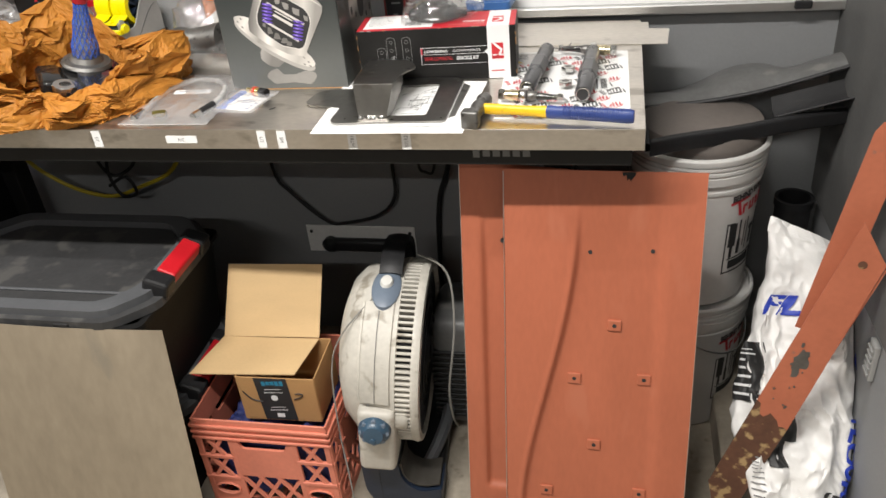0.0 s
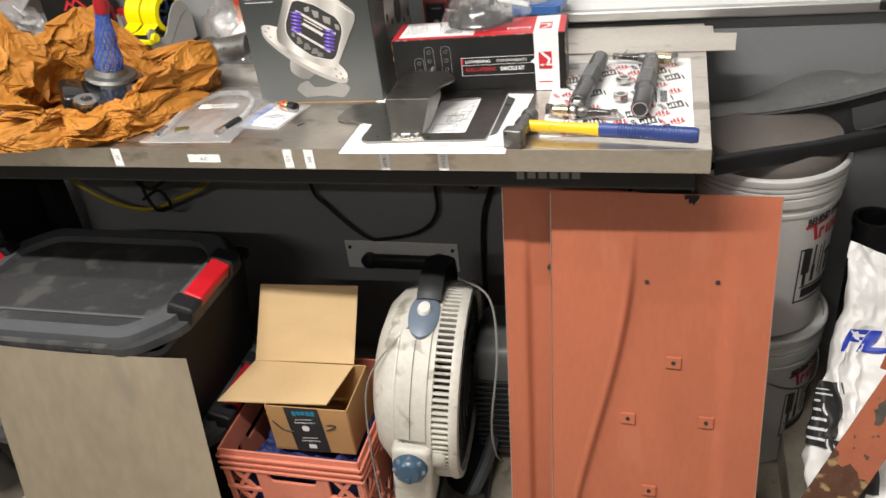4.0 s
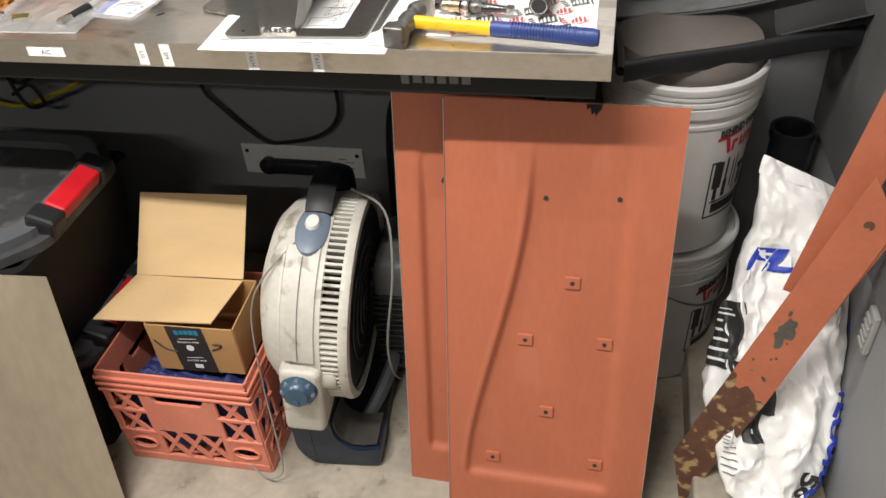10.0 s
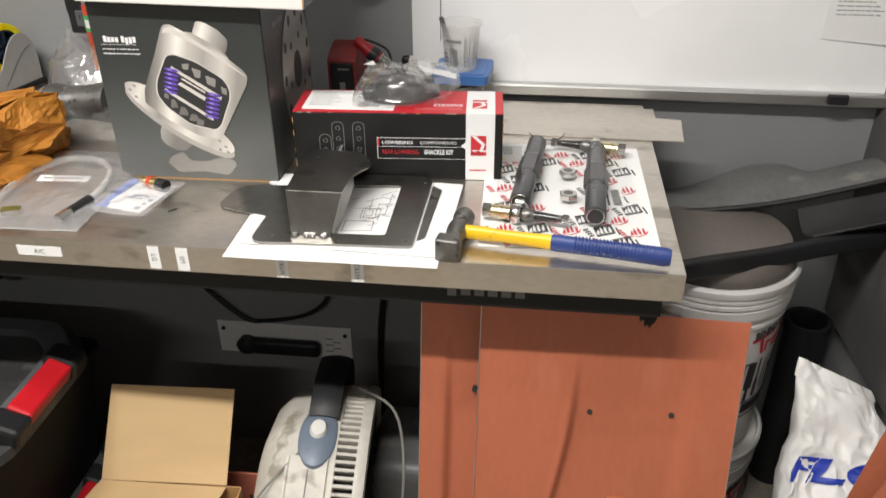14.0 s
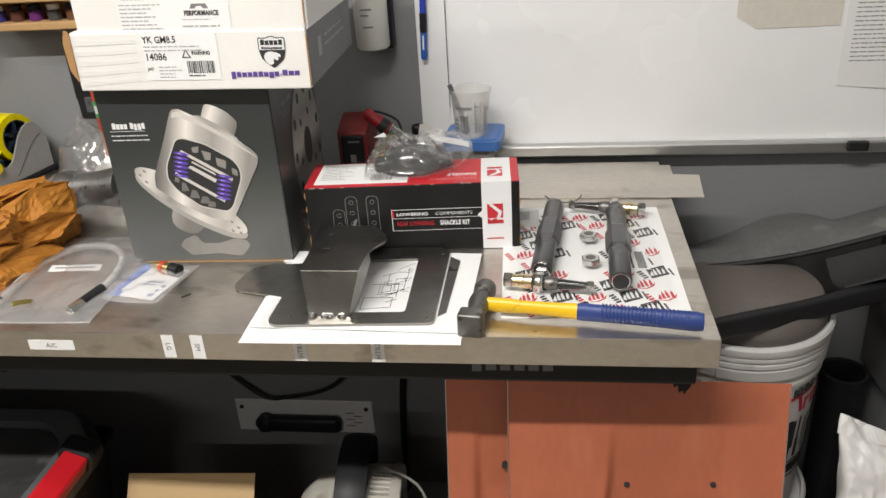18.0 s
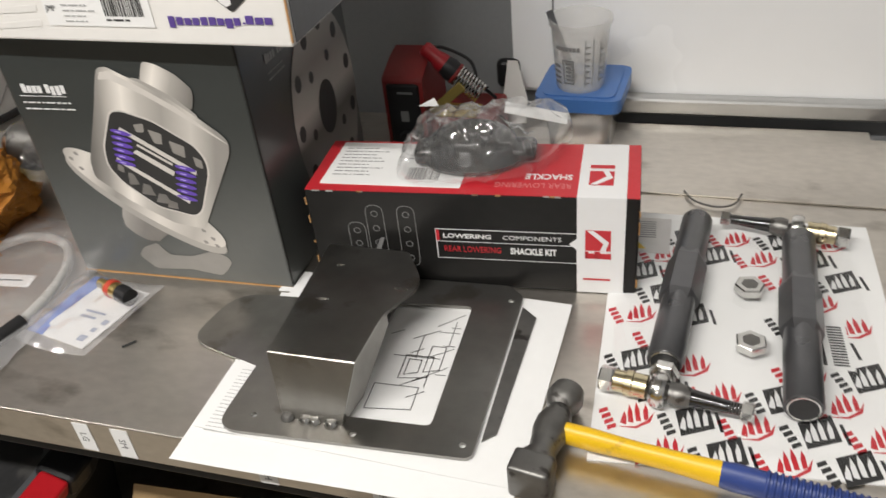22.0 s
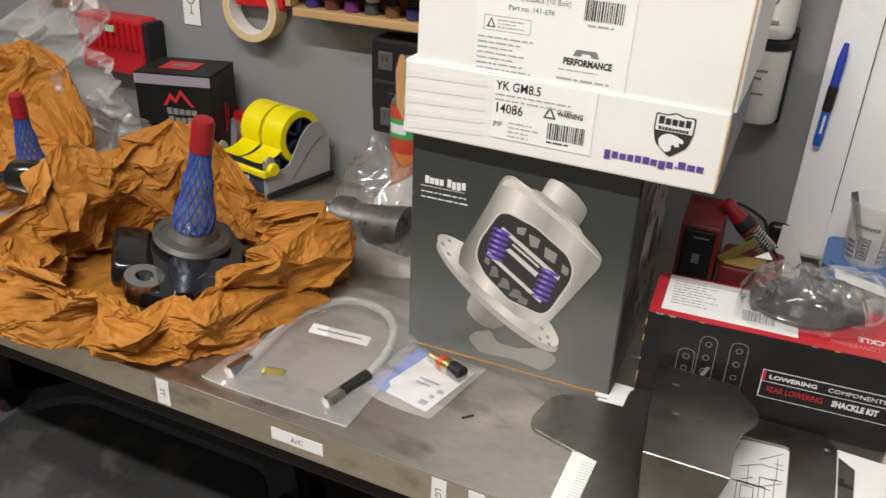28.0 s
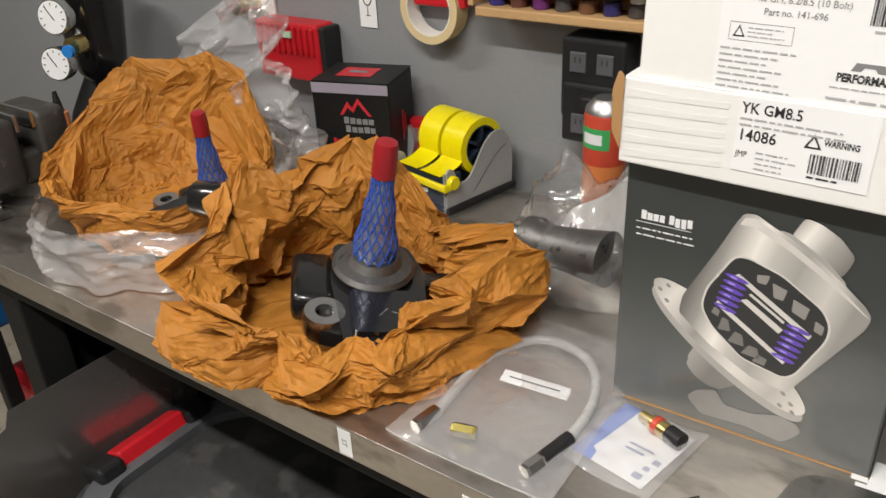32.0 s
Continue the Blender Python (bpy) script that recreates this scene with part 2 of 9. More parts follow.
SLATE = mat("slate_blue_plastic", (0.14, 0.175, 0.225), 0.42, vary=0.1, scale=12)
GREYPLASTIC = mat("grey_plastic", (0.085, 0.088, 0.094), 0.5, vary=0.16, scale=8, bump=0.15)
LIDGREY = mat("dusty_tote_lid", (0.042, 0.042, 0.043), 0.5, vary=0.35, scale=6, bump=0.15, spots=(0.075, 0.073, 0.07), spot_at=0.54, spec=0.35)
MIDGREY = mat("mid_grey_plastic", (0.32, 0.32, 0.31), 0.5, vary=0.1, scale=9)
BLUELID = mat("blue_lid_plastic", (0.06, 0.16, 0.42), 0.38, vary=0.08, scale=10)
BLUEBAG = mat("blue_fabric", (0.02, 0.03, 0.13), 0.65, vary=0.35, scale=22, bump=0.5)
BLUENET = mat("blue_sleeve_net", (0.03, 0.09, 0.42), 0.4, vary=0.15, scale=30)
WOOD = mat("pine_wood", (0.5, 0.31, 0.14), 0.6, vary=0.16, scale=7, fine=60, bump=0.15, stretch=(1, 6, 6))
TAN = mat("masking_tape", (0.62, 0.49, 0.27), 0.7, vary=0.06, scale=14)
SPRAYRED = mat("red_can_paint", (0.5, 0.06, 0.03), 0.35, vary=0.08, scale=12)
SPRAYORANGE = mat("orange_can_paint", (0.62, 0.2, 0.06), 0.35, vary=0.08, scale=12)
GREENINK = mat("green_ink", (0.05, 0.35, 0.1), 0.45, vary=0.05)
CANYELLOW = mat("yellow_can_paint", (0.72, 0.5, 0.0), 0.35, vary=0.06, scale=12)
DARKBOARD = mat("dark_grey_board", (0.085, 0.085, 0.083), 0.65, vary=0.2, scale=8, fine=70, bump=0.35)
BLUESTEEL = mat("blue_painted_steel", (0.01, 0.09, 0.26), 0.4, vary=0.12, scale=8)
TOTEBLACK = mat("black_tote_plastic", (0.009, 0.009, 0.009), 0.62, vary=0.2, scale=9, bump=0.15, spec=0.14)
CORD = mat("grey_cord", (0.22, 0.21, 0.19), 0.5, vary=0.08)
YCORD = mat("yellow_cord", (0.45, 0.34, 0.02), 0.5, vary=0.12, scale=12)
MILKFILM = clear("milky_poly_film", (0.95, 0.93, 0.92), 0.24, 0.12, 0.1, 45.0, 1.5)
CLEARTUB = clear("clear_tub_plastic", (0.7, 0.68, 0.66), 0.22, 0.12, 0.0, 30.0, 2.2)

SILVERLIGHT = mat("silver_print_light", (0.62, 0.59, 0.55), 0.4, vary=0.1, scale=9, bump=0.0)
SILVERMID = mat("silver_print_mid", (0.38, 0.36, 0.335), 0.4, vary=0.1, scale=9, bump=0.0)
PADGREY = mat("dark_grey_vinyl", (0.13, 0.112, 0.1), 0.55, vary=0.2, scale=8, bump=0.2)
ZINC = mat("pale_yellow_zinc", (0.72, 0.63, 0.42), 0.26, 1.0, vary=0.15, scale=40, bump=0.04)
HOSEFILM = clear("bag_poly_film", (0.95, 0.94, 0.95), 0.2, 0.14, 0.1, 30.0, 2.2)
SEALFILM = clear("shrink_film", (1, 1, 1), 0.0, 0.1, 0.0, 30.0, 0.8)
FAINT = mat("faint_grey_ink", (0.742, 0.727, 0.698), 0.6, vary=0.03)
SMALLINK = mat("small_print_ink", (0.4, 0.4, 0.4), 0.6, vary=0.05)
VISE = mat("dark_vise_steel", (0.075, 0.07, 0.064), 0.5, 0.6, vary=0.3, scale=14, bump=0.25, spots=(0.15, 0.14, 0.125), spot_at=0.64)


def silver_ink(name, nx, nz, q0, q1, stops):
    """Printed metal: a run of warm greys across the shape, as in a studio photograph."""
    m = mat(name, (1, 1, 1), 0.36, vary=0.05, scale=9, bump=0.0)
    nt = m.node_tree
    n, link = nt.nodes, nt.links.new
    tint = next(k for k in n if k.bl_idname == "ShaderNodeMix")
    tex = next(k for k in n if k.bl_idname == "ShaderNodeTexCoord")
    dot = n.new("ShaderNodeVectorMath")
    dot.operation = "DOT_PRODUCT"
    dot.inputs[1].default_value = (nx, 0.0, nz)
    link(tex.outputs["Object"], dot.inputs[0])
    span = n.new("ShaderNodeMapRange")
    span.inputs[1].default_value, span.inputs[2].default_value = q0, q1
    link(dot.outputs["Value"], span.inputs[0])
    ramp = n.new("ShaderNodeValToRGB")
    while len(ramp.color_ramp.elements) < len(stops):
        ramp.color_ramp.elements.new(0.5)
    for e, (at, v) in zip(ramp.color_ramp.elements, stops):
        e.position, e.color = at, (v, v * 0.95, v * 0.88, 1)
    link(span.outputs[0], ramp.inputs[0])
    link(ramp.outputs[0], tint.inputs[6])
    return m


PICBODY = silver_ink("printed_silver_body", 0.97, -0.244, 0.03, 0.16, [(0.0, 0.14), (0.12, 0.3), (0.3, 0.82), (0.42, 0.52), (0.6, 0.36), (0.82, 0.6), (1.0, 0.3)])
PICHUB = silver_ink("printed_silver_hub", 0.9, -0.43, 0.03, 0.1, [(0.0, 0.25), (0.25, 0.85), (0.5, 0.4), (0.8, 0.2), (1.0, 0.12)])
PICFLANGE = silver_ink("printed_silver_flange", 0.86, -0.5, -0.06, 0.13, [(0.0, 0.22), (0.2, 0.7), (0.4, 0.3), (0.65, 0.72), (0.85, 0.45), (1.0, 0.65)])
PICLOW = silver_ink("printed_silver_lower_hub", 0.9, -0.43, -0.02, 0.06, [(0.0, 0.3), (0.35, 0.6), (0.7, 0.35), (1.0, 0.2)])
PICTOOTH = silver_ink("printed_gear_tooth", 0.3, 0.95, 0.08, 0.2, [(0.0, 0.3), (0.5, 0.16), (1.0, 0.28)])

KNUCKLEFILM = clear("knuckle_bag_film", (1, 1, 1), 0.06, 0.07, 0.12, 22.0, 2.6)


# ---- mesh tools ----
def link_mesh(name, bm, material, smooth=False):
    data = bpy.data.meshes.new(name)
    if smooth:
        for f in bm.faces:
            f.smooth = True
    bm.normal_update()
    bm.to_mesh(data)
    bm.free()
    data.materials.append(material)
    if smooth:
        data.set_sharp_from_angle(angle=0.65)
    return new(name, data)


def thing(name, label, category, m, group="", kind=""):
    ob = new(name)
    ob.empty_display_size = 0.05
    ob.matrix_world = m
    return tagged(ob, label, category, group, kind)


def part(name, bm, material, parent, label="", smooth=False):
    ob = link_mesh(name, bm, material, smooth)
    ob.parent = parent
    return tagged(ob, label) if label else ob


def solo(name, bm, material, label, category, m=None, group="", kind="", smooth=False):
    ob = link_mesh(name, bm, material, smooth)
    if m is not None:
        ob.matrix_world = m
    return tagged(ob, label, category, group, kind)


def box(x0, x1, y0, y1, z0, z1, bevel=0.0, seg=2, bm=None, m=None):
    """A box, bevelled when asked, added to bm."""
    b = bmesh.new()
    bmesh.ops.create_cube(b, size=1.0)
    for v in b.verts:
        v.co = Vector(((x0 + x1) / 2 + v.co.x * (x1 - x0), (y0 + y1) / 2 + v.co.y * (y1 - y0), (z0 + z1) / 2 + v.co.z * (z1 - z0)))
    if bevel:
        bmesh.ops.bevel(b, geom=b.edges[:], offset=bevel, segments=seg, affect="EDGES", profile=0.5)
    if m is not None:
        b.transform(m)
    return merge(bm, b)


def merge(bm, b):
    if bm is None:
        return b
    data = bpy.data.meshes.new("scrap")
    b.to_mesh(data)
    b.free()
    bm.from_mesh(data)
    bpy.data.meshes.remove(data)
    return bm


def lathe(profile, seg=32, bm=None, m=None, wobble=0.0):
    """Turns (radius, height) pairs round the z axis."""
    b = bmesh.new()
    rings = []
    for r, z in profile:
        ring = []
        for k in range(seg):
            a = 2 * math.pi * k / seg
            rr = r * (1 + wobble * math.sin(3 * a + z * 9))
            ring.append(b.verts.new((rr * math.cos(a), rr * math.sin(a), z)))
        rings.append(ring)
    for lo, hi in zip(rings, rings[1:]):
        for k in range(seg):
            b.faces.new((lo[k], lo[(k + 1) % seg], hi[(k + 1) % seg], hi[k]))
    if profile[0] != profile[-1]:
        if profile[0][0] > 1e-5:
            b.faces.new(rings[0][::-1])
        if profile[-1][0] > 1e-5:
            b.faces.new(rings[-1])
    bmesh.ops.remove_doubles(b, verts=b.verts[:], dist=1e-5)
    bmesh.ops.recalc_face_normals(b, faces=b.faces[:])
    if m is not None:
        b.transform(m)
    return merge(bm, b)


def tube(points, r, seg=8, bm=None, smooth_steps=6, closed=False):
    """A round cord through points, smoothed between them."""
    pts = [Vector(p) for p in points]
    path = []
    count = len(pts) if closed else len(pts) - 1
    for i in range(count):
        p0 = pts[i - 1] if (i or closed) else pts[0]
        p1, p2 = pts[i], pts[(i + 1) % len(pts)]
        p3 = pts[(i + 2) % len(pts)] if (closed or i + 2 < len(pts)) else p2
        for k in range(smooth_steps):
            t = k / smooth_steps
            path.append(0.5 * ((2 * p1) + (p2 - p0) * t + (2 * p0 - 5 * p1 + 4 * p2 - p3) * t * t + (3 * p1 - p0 - 3 * p2 + p3) * t ** 3))
    if not closed:
        path.append(pts[-1])
    b = bmesh.new()
    rings, side = [], Vector((0.31, 0.2, 0.93))
    for i, p in enumerate(path):
        ahead = (path[(i + 1) % len(path)] if closed or i + 1 < len(path) else p) - (path[i - 1] if closed or i else p)
        ahead.normalize()
        a = side - ahead * side.dot(ahead)
        if a.length < 1e-3:
            a = ahead.orthogonal()
        a.normalize()
        c = ahead.cross(a)
        side = a
        rr = r[min(int(i / len(path) * len(r)), len(r) - 1)] if isinstance(r, (list, tuple)) else r
        rings.append([b.verts.new(p + rr * (a * math.cos(2 * math.pi * k / seg) + c * math.sin(2 * math.pi * k / seg))) for k in range(seg)])
    pairs = list(zip(rings, rings[1:])) + ([(rings[-1], rings[0])] if closed else [])
    for lo, hi in pairs:
        for k in range(seg):
            b.faces.new((lo[k], lo[(k + 1) % seg], hi[(k + 1) % seg], hi[k]))
    if not closed:
        b.faces.new(rings[0][::-1])
        b.faces.new(rings[-1])
    bmesh.ops.recalc_face_normals(b, faces=b.faces[:])
    return merge(bm, b)


def rounded(points, r, steps=5):
    """The outline with its corners rounded; r may be one radius or one for each corner."""
    out, n = [], len(points)
    for i, p in enumerate(points):
        rad = r[i] if isinstance(r, (list, tuple)) else r
        p, a, c = Vector((*p, 0)), Vector((*points[i - 1], 0)), Vector((*points[(i + 1) % n], 0))
        if rad <= 0:
            out.append((p.x, p.y))
            continue
        da, dc = (a - p), (c - p)
        k = min(rad, da.length * 0.49, dc.length * 0.49)
        s, e = p + da.normalized() * k, p + dc.normalized() * k
        for j in range(steps + 1):
            t = j / steps
            q = (1 - t) ** 2 * s + 2 * t * (1 - t) * p + t * t * e
            out.append((q.x, q.y))
    return out


def plate(points, z0, z1, bm=None, m=None, holes=(), bevel=0.0):
    """A flat plate of any outline between two heights; holes are outlines cut right through."""
    b = bmesh.new()
    loops = [list(points)] + [list(h) for h in holes]
    edges = []
    for loop in loops:
        vs = [b.verts.new((x, y, z0)) for x, y in loop]
        edges += [b.edges.new((vs[i], vs[(i + 1) % len(vs)])) for i in range(len(vs))]
    bmesh.ops.triangle_fill(b, edges=edges, use_beauty=True, use_dissolve=False)
    if holes:
        bmesh.ops.recalc_face_normals(b, faces=b.faces[:])
    made = bmesh.ops.extrude_face_region(b, geom=b.faces[:])
    for v in [g for g in made["geom"] if isinstance(g, bmesh.types.BMVert)]:
        v.co.z = z1
    bmesh.ops.recalc_face_normals(b, faces=b.faces[:])
    if m is not None:
        b.transform(m)
    return merge(bm, b)


def sheet(fn, nu, nv, thick=0.0, bm=None, closed_u=False):
    """A surface fn(u, v) with u, v in 0..1, given a thickness by moving a second skin along the normals."""
    b = bmesh.new()
    grid = [[b.verts.new(fn(i / (nu if closed_u else nu - 1), j / (nv - 1))) for j in range(nv)] for i in range(nu)]
    for i in range(nu if closed_u else nu - 1):
        for j in range(nv - 1):
            k = (i + 1) % nu
            b.faces.new((grid[i][j], grid[k][j], grid[k][j + 1], grid[i][j + 1]))
    b.normal_update()
    if thick:
        bmesh.ops.solidify(b, geom=b.faces[:], thickness=thick)
    return merge(bm, b)


def disc(r, z0, z1, seg=20, bm=None, m=None):
    return lathe([(r, z0), (r, z1)], seg, bm, m)


def rod(a, b, r, seg=12, bm=None):
    """A straight round bar between two points."""
    a, b = Vector(a), Vector(b)
    m = Matrix.Translation(a) @ (b - a).to_track_quat("Z", "Y").to_matrix().to_4x4()
    return lathe([(r, 0), (r, (b - a).length)], seg, bm, m)


def hexes(r, z0, z1, hole=0.0, bm=None, m=None):
    """A hexagonal nut or prism with chamfered ends."""
    c = (z1 - z0) * 0.12
    prof = [(r * 0.9, z0), (r, z0 + c), (r, z1 - c), (r * 0.9, z1)]
    if hole:
        prof = [(hole, z0), *prof, (hole, z1), (hole, z0)]
        b = lathe(prof[:-1] + [(hole, z0)], 6)
        if m is not None:
            b.transform(m)
        return merge(bm, b)
    return lathe(prof, 6, bm, m)


# flat printing: local x to the right, y up the face, z out of it
def face(origin, right, up):
    """The pose of a printed face from its lower left corner and two directions."""
    r, u = Vector(right).normalized(), Vector(up)
    u = (u - r * u.dot(r)).normalized()
    n = r.cross(u)
    m = Matrix((r, u, n)).transposed().to_4x4()
    m.translation = Vector(origin)
    return m


def words(text, size, material, parent, m, align="LEFT", name="lettering", wide=1.0, bold=0.0, lift=0.0004):
    """Lettering in the built-in font, as a thin mesh."""
    cu = bpy.data.curves.new("letters", "FONT")
    cu.body, cu.size, cu.align_x, cu.extrude, cu.offset = text, size, align, 0.00012, bold
    cu.resolution_u = 2
    tmp = bpy.data.objects.new("letters", cu)
    data = bpy.data.meshes.new_from_object(tmp)
    bpy.data.objects.remove(tmp)
    bpy.data.curves.remove(cu)
    data.transform(m @ Matrix.Translation((0, 0, lift)) @ Matrix.Diagonal((wide, 1, 1, 1)))
    data.materials.clear()
    data.materials.append(material)
    ob = new(name, data)
    ob.parent = parent
    return ob


def bars(rects, material, parent, m, name="print", lift=0.0004, thick=0.0002):
    """Plain printed bars (x, y, width, height) on a face."""
    bm = bmesh.new()
    for x, y, w, h in rects:
        box(x, x + w, y, y + h, lift, lift + thick, bm=bm)
    bm.transform(m)
    return part(name, bm, material, parent)


def text_lines(x, y, width, rows, step, height, rng, fill=0.9):
    """Bars for lines of small writing that cannot be read."""
    out = []
    for k in range(rows):
        cx, end = x, x + width * rng.uniform(0.6, 1.0) * (fill + 0.1)
        while cx < end:
            w = rng.uniform(0.6, 2.6) * height * 2
            out.append((cx, y - k * step, min(w, max(end - cx, height)), height * 0.62))
            cx += w + height * 0.8
    return out


def letter_bars(x, y, count, width, height, rng, tail=0.0):
    """One plain bar for each letter of a name, of uneven heights."""
    out = []
    for k in range(count):
        low = -height * tail if rng.random() < 0.25 else 0.0
        hi = height * (1.0 if k == 0 else rng.choice((0.8, 0.8, 0.84, 0.92)))
        out.append((x + k * width, y + low, width * rng.uniform(0.78, 0.86), hi - low))
    return out


# ---- the setting ----
BT = 0.975  # top of the bench
WY = 0.645  # face of the back wall
WX = 0.455  # face of the side wall

solo("floor", box(-6, WX + 0.1, -5, WY + 0.1, -0.1, 0.0), CONCRETE, "pale worn concrete garage floor with dark spots", "floor", kind="structure")
kerb = thing("kerb", "low concrete kerb along the side wall", "kerb", pose(0.212, -5, 0), kind="structure")
part("kerb_slab", box(0, WX - 0.212, 0, 5 + WY, 0, 0.1, 0.008), CONCRETE, kerb)
solo("wall_back", box(-6, WX + 0.12, WY, WY + 0.12, 0, 2.9), WALL, "grey painted garage wall behind the bench", "wall", kind="structure")
solo("wall_right", box(WX, WX + 0.12, -5, WY, 0, 2.9), WALL, "grey painted side wall beside the kerb", "wall", kind="structure")
solo("wall_left", box(-6.12, -6, -5, WY + 0.12, 0, 2.9), WALL, "far grey side wall of the garage", "wall", kind="structure")
# out of view; stands in as a reflector for metal facing the room
solo("wall_front", box(-6.12, WX + 0.12, -5.12, -5, 0, 2.9), BOUNCEWALL, "unseen pale wall added to bounce light onto the bench", "wall", kind="structure")
solo("ceiling", box(-6.12, WX + 0.12, -5.12, WY + 0.12, 2.8, 2.9), CEIL, "plain pale garage ceiling", "ceiling", kind="structure")


def tube_fixture(x, y, z):
    t = thing("ceiling_light", "unseen long white tube light fitting added on the ceiling", "ceiling light", pose(x, y, z), "ceiling lights")
    part("housing", box(-0.62, 0.62, -0.06, 0.06, 0.0, 0.08, 0.006), WHITEPLASTIC, t)
    for s in (-1, 1):
        part("end_cap", box(s * 0.61 - 0.012, s * 0.61 + 0.012, -0.05, 0.05, -0.06, 0.0, 0.004), WHITEPLASTIC, t)
    return t


# housings out of view, added over the fill lamps as well
for x, y, z, _ in TUBES_AND_FILL:
    tube_fixture(x, y, z)

# ---- workbench ----
bench = thing("workbench", "steel-topped workbench on a black frame", "workbench", pose(0, 0, 0))
top = bmesh.new()
box(-1.95, 0, 0, 0.6, BT - 0.0025, BT, 0.001, bm=top)
box(-1.95, 0, 0, 0.0025, BT - 0.04, BT - 0.001, 0.0008, bm=top)
box(-0.0025, 0, 0.002, 0.6, BT - 0.04, BT - 0.001, 0.0008, bm=top)
box(-1.95, -1.9475, 0.002, 0.6, BT - 0.04, BT - 0.001, 0.0008, bm=top)
part("worktop", top, STAINLESS, bench, "stained brushed stainless steel worktop")
part("core", box(-1.945, -0.004, 0.004, 0.595, BT - 0.042, BT - 0.003), BLACKPAINT, bench)
part("front_beam", box(-1.9, -0.02, 0.02, 0.06, 0.895, BT - 0.042, 0.003), BLACKPAINT, bench)
part("rear_beam", box(-1.9, -0.02, 0.54, 0.58, 0.895, BT - 0.042, 0.003), BLACKPAINT, bench)
for x, ys in ((-1.8, (0.021, 0.52)), (-0.2, (0.3, 0.52))):
    for y in ys:
        part("leg", box(x, x + 0.06, y, y + 0.06, 0.0, 0.895, 0.004), BLACKPAINT, bench)
    part("side_rail", box(x + 0.01, x + 0.05, 0.36, 0.52, 0.84, 0.893, 0.003), BLACKPAINT, bench)
part("end_panel", box(-1.795, -1.785, 0.08, 0.52, 0.1, 0.84), BLACKPAINT, bench)


# ---- under the bench: pressed panels ----
PW, PH = 0.381, 0.865


def s_line(v):
    """Where the curved bead runs across the panel, v from the foot."""
    t = min(max((v - 0.1) / 0.66, 0), 1)
    return 0.04 + 0.108 * (t * t * (3 - 2 * t)) ** 0.85


def panel_height(x, v, edge=0.31, soft=0.0045):
    """A shallow pressed recess between the curved step, the straight step and the foot."""
    def step(d, w):
        return 1 / (1 + math.exp(-max(min(d / w, 40), -40)))

    fade = min(max((0.8 - v) / 0.14, 0), 1) ** 0.8
    left = step(x - s_line(max(v, 0.1)), 0.0022)
    right = step(edge - x, soft)
    foot = step(v - 0.092, 0.0035)
    lip = 0.0022 * math.exp(-((x - s_line(max(v, 0.1)) + 0.007) / 0.006) ** 2) * foot * fade
    return -0.011 * left * right * foot * fade + lip


def panel_skin(mirror):
    s = -1 if mirror else 1
    drop = 0.03 if mirror else 0.0
    b = sheet(lambda u, w: Vector((s * u * PW + (PW if mirror else 0), w * PH * (1 - drop * (1 - u)), panel_height(u * PW, w * PH, *((0.337, 0.0025) if mirror else ())))), 130, 170, 0.0014)
    bmesh.ops.recalc_face_normals(b, faces=b.faces[:])
    return b


def pressed_panel(m, label, mirror):
    t = thing("pressed_panel", label, "metal panel", m, "pressed panels")
    part("skin", panel_skin(mirror), PRIMER, t, smooth=True)
    for k, (x, v) in enumerate([(0.17, 0.699), (0.289, 0.706), (0.222, 0.543), (0.144, 0.417), (0.285, 0.425), (0.188, 0.26), (0.088, 0.132), (0.287, 0.147)]):
        if mirror and k:
            continue
        x, v = (0.086, 0.697) if mirror else (x, v)
        if k > 1:
            part("boss", box(x - 0.014, x + 0.014, v - 0.012, v + 0.012, -0.0125, -0.0065, 0.002), PRIMER, t)
        part("bolt_hole", disc(0.0042, -0.0125, -0.006 if k > 1 else (0.0024 if mirror else panel_height(x, v) + 0.0019), 14, m=Matrix.Translation((x, v, 0))), INKBLACK, t, "dark bolt hole")
    for x in (0.0, PW - 0.0011):
        part("bare_edge", box(x, x + 0.0011, 0.004, PH - 0.004, -0.0004, 0.002), ALU, t, "thin bare steel edge")
    return t


lean = face((-0.265, -0.084, 0.0), (0.39, -0.01, 0.0), (-0.011, 0.19, 0.84))
panel = pressed_panel(lean, "red-primed pressed steel panel leaning on the bench", False)
part("bent_tab", plate([(0.226, 0.864), (0.228, 0.856), (0.233, 0.859), (0.235, 0.848), (0.239, 0.852), (0.242, 0.846), (0.245, 0.852), (0.25, 0.858), (0.251, 0.8645)], 0.0016, 0.0032), BLACKPAINT, panel, "bent scorched tab")
pressed_panel(face((-0.357, -0.034, 0.0), (0.39, -0.01, 0.0), (-0.011, 0.17, 0.845)), "red-primed pressed steel panel behind another panel", True)

# ---- milk crate with a delivery box in it ----
crate = thing("milk_crate", "salmon plastic milk crate holding blue cloth", "crate", pose(-0.828, 0.095, 0, 0, 0, 0.6))
def ellipse(cx, cy, a, b, tilt, n=28):
    ct, st = math.cos(math.radians(tilt)), math.sin(math.radians(tilt))
    return [(cx + a * math.cos(q) * ct - b * math.sin(q) * st, cy + a * math.cos(q) * st + b * math.sin(q) * ct) for q in (2 * math.pi * k / n for k in range(n))]


CW, CH = 0.165, 0.285


